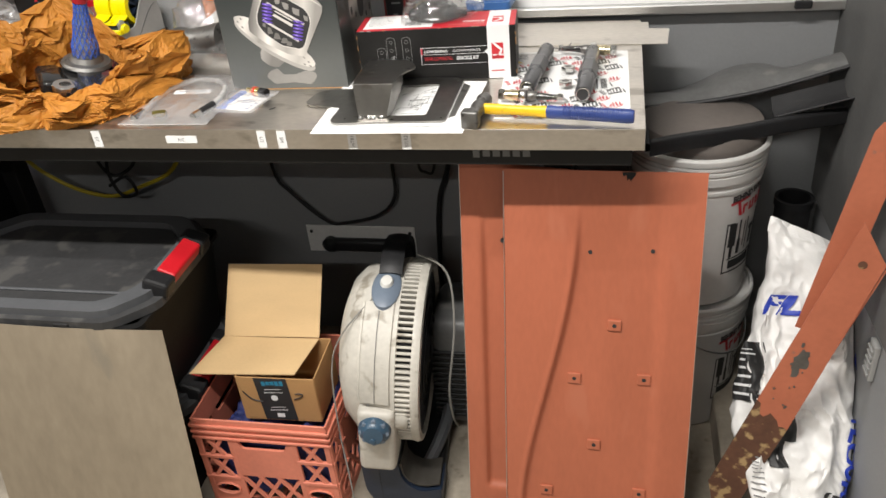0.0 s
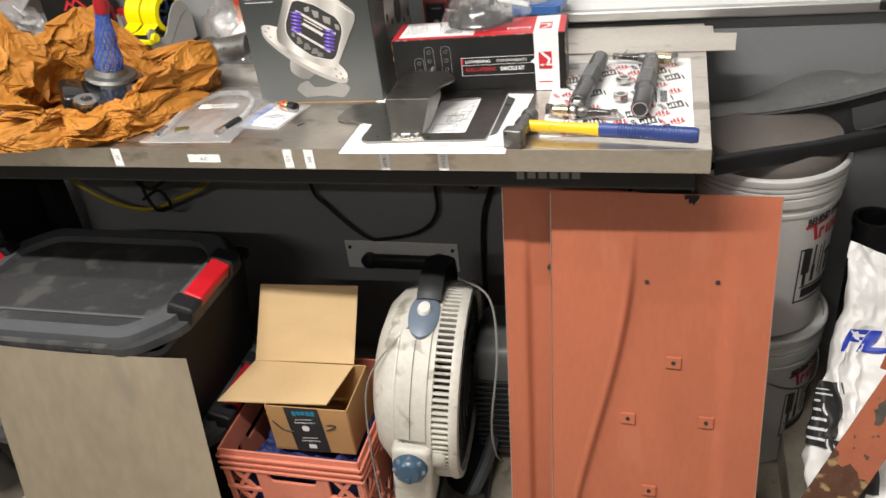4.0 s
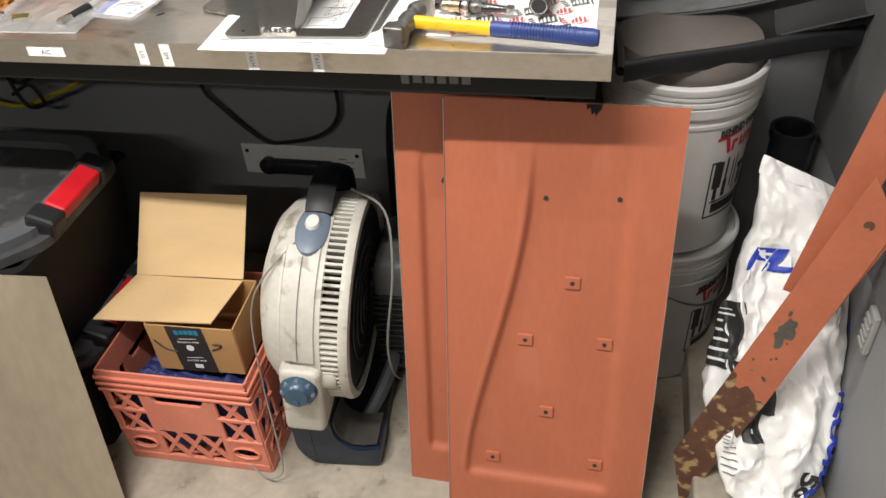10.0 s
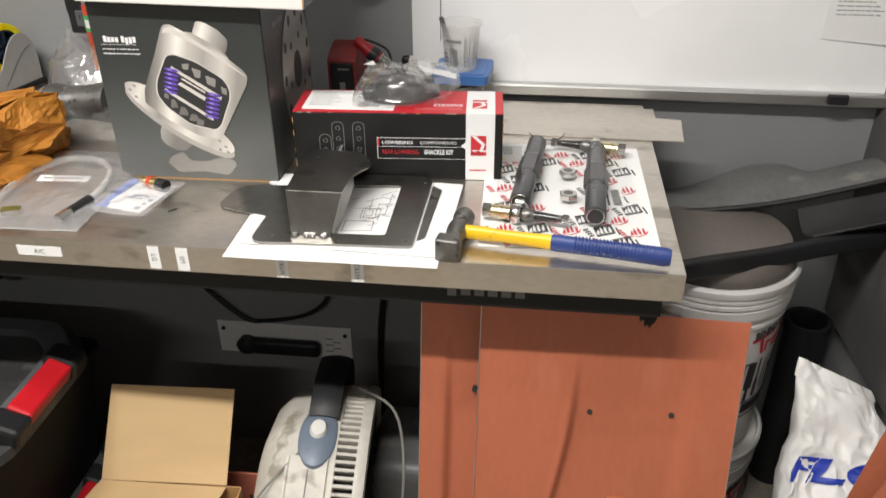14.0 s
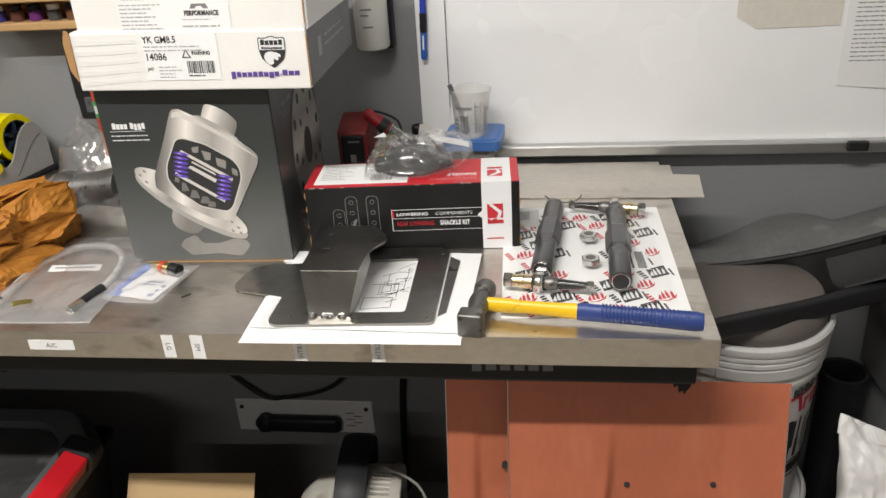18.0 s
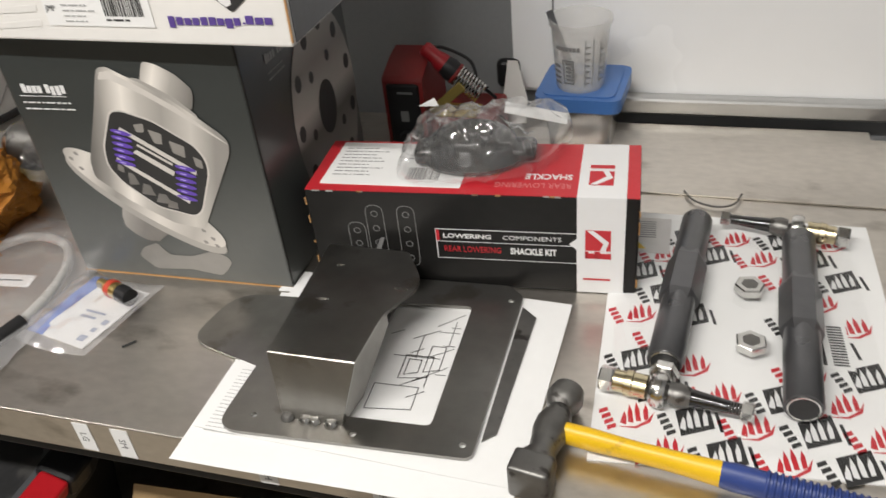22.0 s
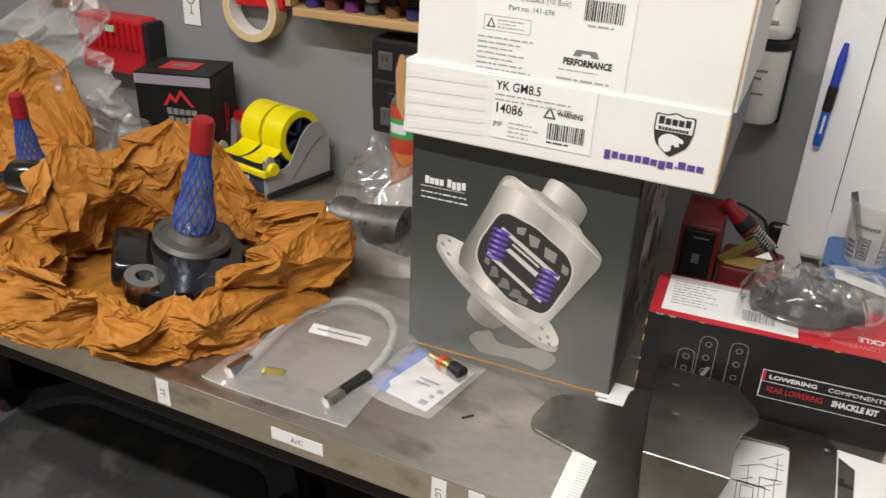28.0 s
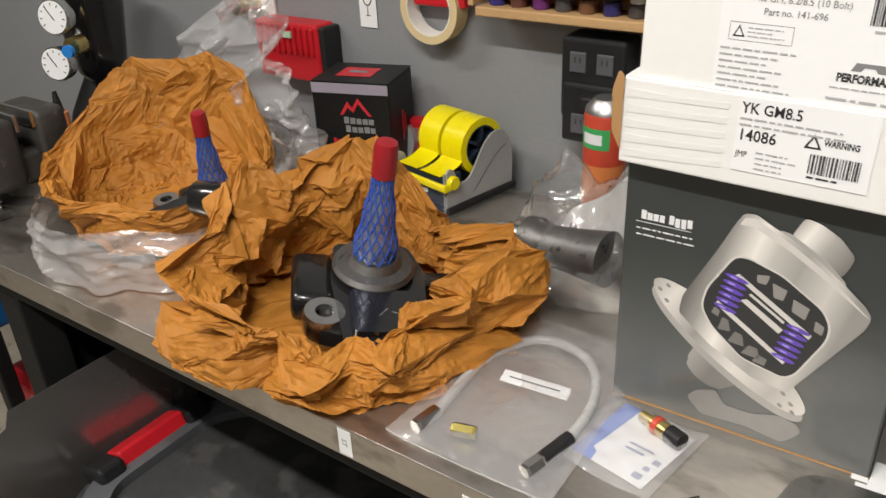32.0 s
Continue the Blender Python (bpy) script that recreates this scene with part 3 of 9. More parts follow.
def crate_side(turn):
    """One openwork side: moulded frame, stacking ribs, label panel, diagonal lattice bars and hand loops."""
    at = pose(0, 0, 0, 0, 0, turn) @ pose(0, -CW, 0)

    def piece(name, b, parent, material=CRATE):
        b.transform(at)
        return part(name, b, material, parent)

    side = piece("side", box(-CW, CW, 0.0, 0.005, 0.222, CH, 0.002), crate)
    piece("foot_rail", box(-CW, CW, -0.004, 0.005, 0.0, 0.024, 0.003), side)
    for x in (-CW + 0.007, -0.078, 0.078, CW - 0.007):
        piece("upright", box(x - 0.007, x + 0.007, -0.003, 0.0042, 0.015, 0.224, 0.002), side)
    for s in (-1, 1):
        x0, x1 = sorted((s * 0.08, s * CW))
        for z in (0.094, 0.164):
            piece("cross_rail", box(x0, x1, -0.005, 0.0038, z, z + 0.01, 0.0015), side)
    for z in (0.262, 0.244, 0.226):
        piece("stacking_rib", box(-CW - 0.004, CW + 0.004, -0.006, 0.004, z, z + 0.007, 0.0015), side)
    hold = rounded([(-0.072, 0.11), (0.072, 0.11), (0.072, 0.222), (0.06, 0.222), (0.052, 0.2), (-0.052, 0.2), (-0.06, 0.222), (-0.072, 0.222)], [0.003, 0.003, 0.001, 0.003, 0.008, 0.008, 0.003, 0.001], 3)
    piece("label_panel", plate(hold, -0.004, 0.003, m=face((0, 0, 0), (1, 0, 0), (0, 0, 1))), side)

    def lattice(x0, x1, z0, z1, n, half):
        """n crossing bars each way, leaning 56 degrees, cut off at the window's edges."""
        lean, hgt = 0.67, z1 - z0
        run, step = lean * hgt, (x1 - x0) / n
        for k in range(-n, n + 1):
            for d in (1, -1):
                c = (x0 + x1) / 2 + k * step
                ends = []
                for q in (0.0, 1.0):
                    x = c + d * run * (q - 0.5)
                    if x < x0 or x > x1:
                        clipped = min(max(x, x0), x1)
                        q, x = q + (clipped - x) / (d * run), clipped
                    ends.append((x, z0 + hgt * q))
                (ax, az), (cx, cz) = ends
                ln = math.hypot(cx - ax, cz - az)
                if (cz - az) < 0.012:
                    continue
                ang = math.degrees(math.atan2(cz - az, cx - ax))
                y = 0.0004 * d
                piece("lattice_bar", box(-ln / 2, ln / 2, -0.0025 + y, 0.0035 + y, -half, half, m=pose((ax + cx) / 2, 0, (az + cz) / 2, 0, -ang, 0)), side)

    lattice(-0.071, 0.071, 0.022, 0.112, 3, 0.0044)
    for s in (-1, 1):
        x0, x1 = sorted((s * 0.085, s * (CW - 0.013)))
        lattice(x0, x1, 0.103, 0.165, 1, 0.0048)
        lattice(x0, x1, 0.173, 0.223, 1, 0.0048)
        mid = (x0 + x1) / 2
        rim = [(x0 - 0.002, 0.022), (x1 + 0.002, 0.022), (x1 + 0.002, 0.096), (x0 - 0.002, 0.096)]
        piece("loop_panel", plate(rim, -0.004, 0.002, m=face((0, 0, 0), (1, 0, 0), (0, 0, 1)), holes=[ellipse(mid, 0.06, 0.029, 0.017, 0, 20)]), side)
        ring = [(mid + 0.03 * math.cos(a * math.pi / 10), -0.003, 0.06 + 0.018 * math.sin(a * math.pi / 10)) for a in range(20)]
        piece("corner_loop", tube(ring, 0.003, 6, None, 1, True), side)


for k in range(4):
    crate_side(90 * k)
base = bmesh.new()
for i in range(7):
    c = -CW + 0.02 + i * (2 * CW - 0.04) / 6
    box(c - 0.005, c + 0.005, -CW + 0.004, CW - 0.004, 0.002, 0.009, bm=base)
    box(-CW + 0.004, CW - 0.004, c - 0.005, c + 0.005, 0.004, 0.011, bm=base)
part("base", base, CRATE, crate)


def cloth(u, v):
    x, y = (u - 0.5) * 0.305, (v - 0.5) * 0.305
    h = 0.2 + 0.03 * noise.noise(Vector((x * 14, y * 14, 2))) + 0.02 * noise.noise(Vector((x * 45, y * 45, 7)))
    edge = min(u, 1 - u, v, 1 - v) * 8
    return Vector((x, y, h - 0.14 * max(0, 1 - edge) ** 2))


solo("blue_cloth", sheet(cloth, 60, 60, 0.002), BLUEBAG, "crumpled dark blue cloth stuffed in a crate", "cloth", pose(-0.828, 0.095, 0, 0, 0, 0.6))


def delivery_box():
    t = thing("delivery_box", "open cardboard delivery box with black printed tape", "cardboard box", pose(-0.801, 0.01, 0.222, 0, 0, 2))
    w, d, hgt, th = 0.19, 0.15, 0.128, 0.003
    part("front_side", box(-w / 2, w / 2, 0, th, 0, hgt, 0.001), CARDDARK, t)
    part("back_side", box(-w / 2, w / 2, d - th, d, 0, hgt, 0.001), CARDDARK, t)
    for s in (-1, 1):
        part("end_side", box(s * w / 2 - th / 2, s * w / 2 + th / 2, th, d - th, 0, hgt, 0.0008), CARDDARK, t)
    part("bottom", box(-w / 2, w / 2, 0, d, -th, -0.0002), CARDDARK, t)
    up = pose(-0.054, d - 0.006, hgt + 0.004, 50, 0, 1)
    part("raised_flap", box(-0.122, 0.122, 0, 0.18, -th, 0, 0.001, m=up), CARDBOARD, t, "upright plain cardboard flap")
    low = pose(-0.054, d - 0.008, hgt + 0.004, -1, 0, 180)
    part("lowered_flap", plate([(-0.122, 0), (0.122, 0), (0.155, 0.138), (-0.1, 0.128)], -th, 0, m=low), CARDBOARD, t, "flap folded out over the front")
    f = face((-w / 2, -0.0005, 0), (1, 0, 0), (0, 0, 1))
    tape = part("tape", plate([(0.052, 0), (0.132, 0), (0.124, hgt), (0.044, hgt)], 0.0002, 0.0006, m=f), INKBLACK, t, "black printed tape")
    flip = Matrix.Translation((0.088, 0.064, 0)) @ pose(0, 0, 0, 0, 0, 184)
    r = random.Random(3)
    bars(letter_bars(-0.03, -0.055, 5, 0.011, 0.014, r), mat("tape_blue_print", (0.02, 0.2, 0.33), 0.5), tape, f @ flip, "tape_print", 0.0009)
    words("video streaming", 0.0075, INKWHITE, tape, f @ flip @ Matrix.Translation((0, -0.023, 0.0008)), "CENTER")
    words("free delivery", 0.0085, INKWHITE, tape, f @ flip @ Matrix.Translation((0, 0.031, 0.0008)), "CENTER")
    bars([(-0.02, -0.031, 0.04, 0.0012), (-0.018, 0.024, 0.036, 0.0012)], INKWHITE, tape, f @ flip, "tape_print", 0.0009)
    part("round_mark", plate(ellipse(0.086, 0.068, 0.0085, 0.0085, 0, 18), 0.0008, 0.001, m=f), INKWHITE, tape)
    part("parcel_mark", plate([(0.083, 0.008), (0.101, 0.008), (0.101, 0.02), (0.083, 0.02)], 0.0008, 0.001, m=f), INKWHITE, tape)
    arc = [(0.134, -0.0012, 0.066), (0.148, -0.0012, 0.072), (0.157, -0.0012, 0.08), (0.15, -0.0012, 0.084), (0.138, -0.0012, 0.082)]
    part("printed_curve", tube([(-w / 2 + x, y, z) for x, y, z in arc], 0.0015, 5), INKBLACK, t)
    part("printed_curve", tube([(-w / 2 + x, y, z) for x, y, z in [(0.01, -0.0012, 0.085), (0.03, -0.0012, 0.062), (0.055, -0.0012, 0.055)]], 0.0015, 5), INKBLACK, t)
    return t


delivery_box()


# ---- floor fan, standing edge-on ----
def floor_fan():
    t = thing("floor_fan", "dusty white drum fan with a navy foot", "fan", pose(-0.524, 0.165, 0.335, 0, 0, 5))
    # the drum's axis is local x; the domed back faces -x
    turn = pose(0, 0, 0, 0, 90, 0)
    back = [(0.0, -0.152), (0.06, -0.15), (0.12, -0.141), (0.165, -0.125), (0.192, -0.1), (0.206, -0.06), (0.214, -0.01), (0.216, 0.0), (0.21, 0.002), (0.18, -0.06), (0.0, -0.09)]
    part("back_shell", lathe(back, 64, m=turn), FANWHITE, t, "grubby off-white shell", True)
    part("seam_ring", lathe([(0.2085, -0.062), (0.2105, -0.06), (0.2108, -0.058), (0.209, -0.056), (0.2, -0.06)], 64, m=turn), MIDGREY, t)
    for k in range(100):
        a = 360 * k / 100
        part("slot_rib", box(-0.036, 0.006, -0.003, 0.003, -0.012, 0.006, 0.0012, 1, m=pose(0, 0, 0, a) @ pose(0.034, 0, 0.209)), FANWHITE, t)
    ring = [(0.204, 0.034), (0.216, 0.034), (0.218, 0.042), (0.214, 0.052), (0.2, 0.054), (0.194, 0.046), (0.204, 0.034)]
    part("front_ring", lathe(ring, 64, m=turn), FANWHITE, t, "", True)
    part("inner_drum", lathe([(0.192, -0.05), (0.194, 0.04), (0.186, 0.046), (0.0, 0.042)], 48, m=turn), BLACKPLASTIC, t, "dark inside of the drum", True)
    for k in range(7):
        r = 0.03 + 0.026 * k
        pts = [(0.0545 - 0.0004 * k * k, r * math.cos(a * math.pi / 16), r * math.sin(a * math.pi / 16)) for a in range(32)]
        part("grille_ring", tube(pts, 0.0022, 5, None, 1, True), BLACKPLASTIC, t)

    def around(deg, r, x):
        return (x, -r * math.sin(math.radians(deg)), r * math.cos(math.radians(deg)))

    def strap(u, v):
        a = 4 - 80 * u
        r = 0.217 + 0.036 * math.sin(min(u * 1.25, 1) * math.pi) ** 0.7 + 0.004 * (1 - (2 * v - 1) ** 2)
        return Vector(around(a, r, -0.03 + (v - 0.5) * 0.045))

    part("handle", sheet(strap, 30, 7, 0.014), BLACKPLASTIC, t, "black carrying handle", True)
    clip = lathe([(0.0, 0.014), (0.026, 0.011), (0.034, 0.005), (0.036, -0.012)], 28, m=pose(0, 0, 0, 14, 0, 0) @ pose(-0.035, 0, 0.212) @ Matrix.Diagonal((0.95, 1.7, 1, 1)))
    part("handle_clip", clip, SLATE, t, "slate-blue clip", True)
    part("button", lathe([(0.0, 0.02), (0.012, 0.019), (0.015, 0.013), (0.015, 0.0)], 20, m=pose(0, 0, 0, 12, 0, 0) @ pose(-0.035, 0, 0.213) @ Matrix.Diagonal((1, 1.25, 1, 1))), WHITEPLASTIC, t, "oval white button", True)
    part("switch_box", box(-0.082, 0.002, -0.232, -0.14, -0.178, 0.0, 0.014, 4), FANWHITE, t, "", True)
    part("pivot_boss", lathe([(0.0, 0.03), (0.03, 0.028), (0.036, 0.02), (0.036, -0.06)], 24, m=pose(0.0, -0.185, -0.035, 0, 90, 0)), FANWHITE, t, "", True)
    knob = lathe([(0.0, 0.026), (0.022, 0.024), (0.026, 0.015), (0.034, 0.01), (0.037, 0.0), (0.037, -0.006)], 24, m=pose(-0.042, -0.232, -0.045, 84, 0, 0))
    part("speed_dial", knob, DIALBLUE, t, "dark blue speed dial", True)
    for k in range(8):
        part("dial_dimple", lathe([(0.0, 0.003), (0.005, 0.002), (0.006, -0.004)], 10, m=pose(-0.042, -0.232, -0.045, 84, 0, 0) @ Matrix.Translation((0.029 * math.cos(k * 0.785), 0.029 * math.sin(k * 0.785), 0.012))), SLATE, t, "", True)
    part("dial_mark", lathe([(0.0, 0.03), (0.006, 0.029), (0.007, 0.022)], 12, m=pose(-0.042, -0.232, -0.057, 84, 0, 0)), DIALBLUE, t, "", True)
    def spine(u, v):
        x = -0.043 + (v - 0.5) * 0.078
        lift = 0.0045 if 0.05 < v < 0.95 else -0.002
        r = 0.2135 + 0.05 * (x + 0.01) * (1 if x < -0.01 else 0) + lift
        return Vector(around(24 + 62 * u, r, x))

    part("spine", sheet(spine, 30, 21, 0.001), FANWHITE, t, "raised centre strip", True)
    part("spine_seam", tube([around(30 + 55 * k / 8, 0.2185, -0.043) for k in range(9)], 0.0008, 5), INKGREY, t)
    foot = bmesh.new()
    outline = rounded([(-0.084, -0.145), (0.004, -0.145), (0.01, -0.24), (0.05, -0.285), (0.104, -0.272), (0.1, -0.335), (-0.05, -0.335), (-0.082, -0.29)], [0.004, 0.004, 0.03, 0.03, 0.008, 0.016, 0.03, 0.03], 6)
    for y, inset in ((0.0, 0.0), (0.077, 0.0), (0.083, 0.0025), (0.085, 0.006)):
        mid_x, mid_z = 0.005, -0.265
        ring = [foot.verts.new((x - (x - mid_x) * inset / 0.08, -0.145 - y, z - (z - mid_z) * inset / 0.06)) for x, z in outline]
        if y:
            for k in range(len(ring)):
                foot.faces.new((last[k], last[(k + 1) % len(ring)], ring[(k + 1) % len(ring)], ring[k]))
        last = ring
    foot.faces.new(last)
    bmesh.ops.recalc_face_normals(foot, faces=foot.faces[:])
    bmesh.ops.triangulate(foot, faces=[f for f in foot.faces if len(f.verts) > 4])
    part("foot", foot, NAVY, t, "navy plastic foot", True)
    part("foot_seam", box(-0.041, -0.0402, -0.2306, -0.229, -0.325, -0.148), INKBLACK, t)
    line = [(0.008, -0.2), (0.0115, -0.235), (0.022, -0.257), (0.045, -0.273), (0.07, -0.2745), (0.098, -0.268)]

    def saddle(u, v):
        k = min(int(u * 5), 4)
        (x0, z0), (x1, z1) = line[k], line[k + 1]
        q = u * 5 - k
        return Vector((x0 + (x1 - x0) * q, -0.138 - 0.083 * v, z0 + (z1 - z0) * q + 0.003))

    part("saddle", sheet(saddle, 21, 4, 0.004), DUSTBROWN, t, "dusty dark saddle", True)
    part("foot_shelf", box(-0.05, 0.098, -0.1448, 0.06, -0.335, -0.29, 0.012, 3), BLACKPLASTIC, t, "dark base plate", True)
    part("rear_foot", box(-0.08, 0.1, 0.06, 0.18, -0.335, -0.3, 0.014, 3), NAVY, t, "", True)
    part("yoke", tube([(0.01, -0.17, -0.3), (0.06, -0.13, -0.285), (0.1, 0.0, -0.245), (0.07, 0.12, -0.29)], 0.016, 8), GREYPLASTIC, t, "", True)
    cord = tube([(-0.06, -0.08, 0.2), (-0.12, -0.13, 0.14), (-0.15, -0.14, 0.05), (-0.14, -0.17, -0.1), (-0.11, -0.22, -0.22), (-0.1, -0.24, -0.31), (-0.13, -0.25, -0.33), (-0.18, -0.22, -0.331)], 0.0019, 6)
    part("cord", cord, CORD, t, "wrapped grey mains cord", True)
    cord = tube([(0.02, 0.05, 0.235), (0.09, 0.02, 0.21), (0.115, -0.05, 0.12), (0.11, -0.1, -0.03), (0.12, -0.1, -0.12), (0.13, -0.05, -0.2)], 0.0026, 6)
    part("cord", cord, CORD, t, "wrapped grey mains cord", True)
    # the head leans over its foot
    lean = pose(0.0, 0, -0.045, 0, 5, 0) @ pose(0, 0, 0.045)
    for ob in [o for o in bpy.data.objects if o.parent == t]:
        if ob.type == "MESH" and not ob.name.startswith(("foot", "rear_foot", "yoke", "saddle")):
            ob.data.transform(lean)
        elif ob.type == "MESH":
            ob.data.transform(Matrix.Translation((-0.02, 0.034, 0)))
    return t


floor_fan()


# ---- corner at the end of the bench ----
def bucket(x, y, z, turn, label, logo):
    t = thing("bucket", label, "bucket", pose(x, y, z, 0, 0, turn) @ Matrix.Diagonal((1, 1, 1.1, 1)), "stacked buckets")
    part("body", lathe([(0.128, 0.0), (0.132, 0.004), (0.143, 0.27), (0.146, 0.272), (0.146, 0.278), (0.1435, 0.28), (0.144, 0.31)], 48), BUCKETWHITE, t, "", True)
    part("rim", lathe([(0.1435, 0.292), (0.15, 0.294), (0.1505, 0.31), (0.1475, 0.312), (0.1475, 0.314), (0.1515, 0.316), (0.1515, 0.322), (0.148, 0.324), (0.148, 0.326), (0.1525, 0.328), (0.1525, 0.333), (0.146, 0.335), (0.14, 0.31)], 48), BUCKETWHITE, t, "", True)
    part("lid", lathe([(0.1528, 0.3355), (0.1545, 0.338), (0.1545, 0.348), (0.151, 0.352), (0.146, 0.352), (0.144, 0.342), (0.0, 0.342)], 48), BUCKETWHITE, t, "snap-on white lid", True)
    if z == 0.0:
        ang = [math.radians(200 + 7 * k) for k in range(21)]
        part("bail", tube([(0.15 * math.cos(a), 0.15 * math.sin(a), 0.285 - 0.075 * math.sin((k) / 20 * math.pi)) for k, a in enumerate(ang)], 0.0022, 6), CHROME, t, "thin wire bail", True)
    if logo:
        for (u0, v0, w, hgt, material) in LOGO:
            def wrap(u, v, u0=u0, v0=v0 + 0.016, w=w, hgt=hgt):
                a = math.radians(-90) + (u0 + w * u) / 0.14
                r = 0.1325 + 0.011 * (v0 + hgt * v) / 0.27 + 0.0006
                return Vector((r * math.cos(a), r * math.sin(a), v0 + hgt * v))
            part("printed_mark", sheet(wrap, 6, 3, 0.0002), material, t)
        line = words("BEHIND EVERY", 0.0185, INKBLACK, t, Matrix.Identity(4), wide=0.84, bold=0.0009)
        for v in line.data.vertices:
            a = math.radians(-90) + (v.co.x - 0.062) / 0.14
            r = 0.1445 + v.co.z
            v.co = (r * math.cos(a), r * math.sin(a), 0.25 + v.co.y + 0.09 * v.co.x)
    return t


LOGO = []
# the red word: slanted blocks on a swash
LOGO += [(-0.064 + 0.006 * k, 0.226 + 0.0008 * k, 0.0065, 0.0065, INKRED) for k in range(9)] + [(-0.046 + 0.001 * k, 0.226 - 0.004 * k, 0.008, 0.0045, INKRED) for k in range(8)]
LOGO += [(x, 0.199 + dz, 0.007, hh, INKRED) for x, dz, hh in ((-0.029, 0.0, 0.022), (-0.022, 0.015, 0.008), (-0.009, 0.003, 0.02), (0.003, 0.003, 0.022), (-0.004, 0.003, 0.006), (0.015, 0.005, 0.021), (0.023, 0.005, 0.006), (0.023, 0.014, 0.005), (0.036, 0.003, 0.026), (0.05, 0.006, 0.024))]
# black tool silhouettes in a thin frame
LOGO += [(-0.066, 0.062, 0.118, 0.0035, INKBLACK), (-0.066, 0.18, 0.02, 0.0035, INKBLACK), (-0.066, 0.062, 0.003, 0.12, INKBLACK), (0.049, 0.062, 0.003, 0.12, INKBLACK)]
LOGO += [(-0.058, 0.126, 0.02, 0.055, INKBLACK), (-0.052, 0.1, 0.008, 0.026, INKBLACK), (-0.03, 0.14, 0.005, 0.045, INKBLACK), (-0.032, 0.104, 0.01, 0.036, INKBLACK), (-0.013, 0.118, 0.003, 0.06, INKBLACK), (-0.003, 0.108, 0.003, 0.075, INKBLACK),
         (0.007, 0.15, 0.024, 0.01, INKBLACK), (0.014, 0.112, 0.009, 0.04, INKBLACK), (0.036, 0.104, 0.008, 0.085, INKBLACK), (-0.05, 0.072, 0.075, 0.02, INKBLACK), (-0.056, 0.095, 0.09, 0.003, INKBLACK), (0.032, 0.07, 0.01, 0.026, INKBLACK)]
bucket(0.135, 0.44, 0.0, 58, "grubby white plastic bucket under another bucket", True)
bucket(0.13, 0.435, 0.3875, 55, "white lidded plastic bucket with a printed tool mark", True)



def flap(u, v):
    """The liner's raised back wall: its lower edge sags, its top peaks in the middle."""
    low = Vector((-0.02, 0.5, 0.8)).lerp(Vector((0.44, 0.5, 0.895)), u) + Vector((0, 0, -0.02 * math.sin(u * math.pi)))
    peak = 0.785 + 0.04 * u + 0.055 * math.exp(-((u - 0.58) / 0.24) ** 2)
    top = Vector((-0.02 + 0.46 * u, 0.612, max(peak, low.z - 0.008)))
    p = low.lerp(top, v)
    p.z += 0.012 * math.sin(v * math.pi) + 0.004 * noise.noise(Vector((p.x * 14, p.y * 14, 0)))
    return p


def front_rail(u, v):
    """The liner's thick front rail: a flat bar with rounded edges, rising towards the side wall."""
    mid = Vector((0.02, 0.255, 0.818)).lerp(Vector((0.442, 0.46, 0.802)), u)
    a = 2 * math.pi * v
    wave = 0.0015 * math.sin(u * 11)
    return mid + Vector((0, 0.011 * math.copysign(abs(math.cos(a)) ** 0.4, math.cos(a)), 0.017 * math.copysign(abs(math.sin(a)) ** 0.4, math.sin(a)) + wave))


pad = thing("round_pad", "dark grey round pad lying on a bucket lid", "pad", pose(0.135, 0.445, 0.7605))
part("cushion", lathe([(0.0, 0.0), (0.138, 0.0), (0.141, 0.008), (0.141, 0.024), (0.13, 0.042), (0.09, 0.052), (0.0, 0.055)], 44), PADGREY, pad, "", True)
trough = thing("plastic_liner", "dusty black moulded liner lying on a bucket", "car part", pose(0, 0, 0))
part("back_flap", sheet(flap, 50, 14, 0.003), DUSTYBLACK, trough, "dusty raised back wall", True)
part("flap_edge", tube([tuple(flap(u, 0.0)) for u in (0, 0.2, 0.4, 0.6, 0.8, 1)], 0.005, 8), BLACKPLASTIC, trough, "", True)
part("front_rail", sheet(lambda u, v: front_rail(v, u), 20, 40, closed_u=True), BLACKPLASTIC, trough, "thick black front rail", True)
part("end_brace", tube([(0.014, 0.262, 0.815), (0.01, 0.35, 0.815), (0.0, 0.43, 0.81), (-0.01, 0.5, 0.803)], 0.009, 8), BLACKPLASTIC, trough, "", True)
part("end_web", sheet(lambda u, v: Vector((0.285 + 0.155 * v, 0.5 - 0.1 * u + 0.02 * v, 0.825 + 0.035 * v - 0.02 * math.sin(u * 3.14))), 10, 10, 0.003), RUBBER, trough, "", True)


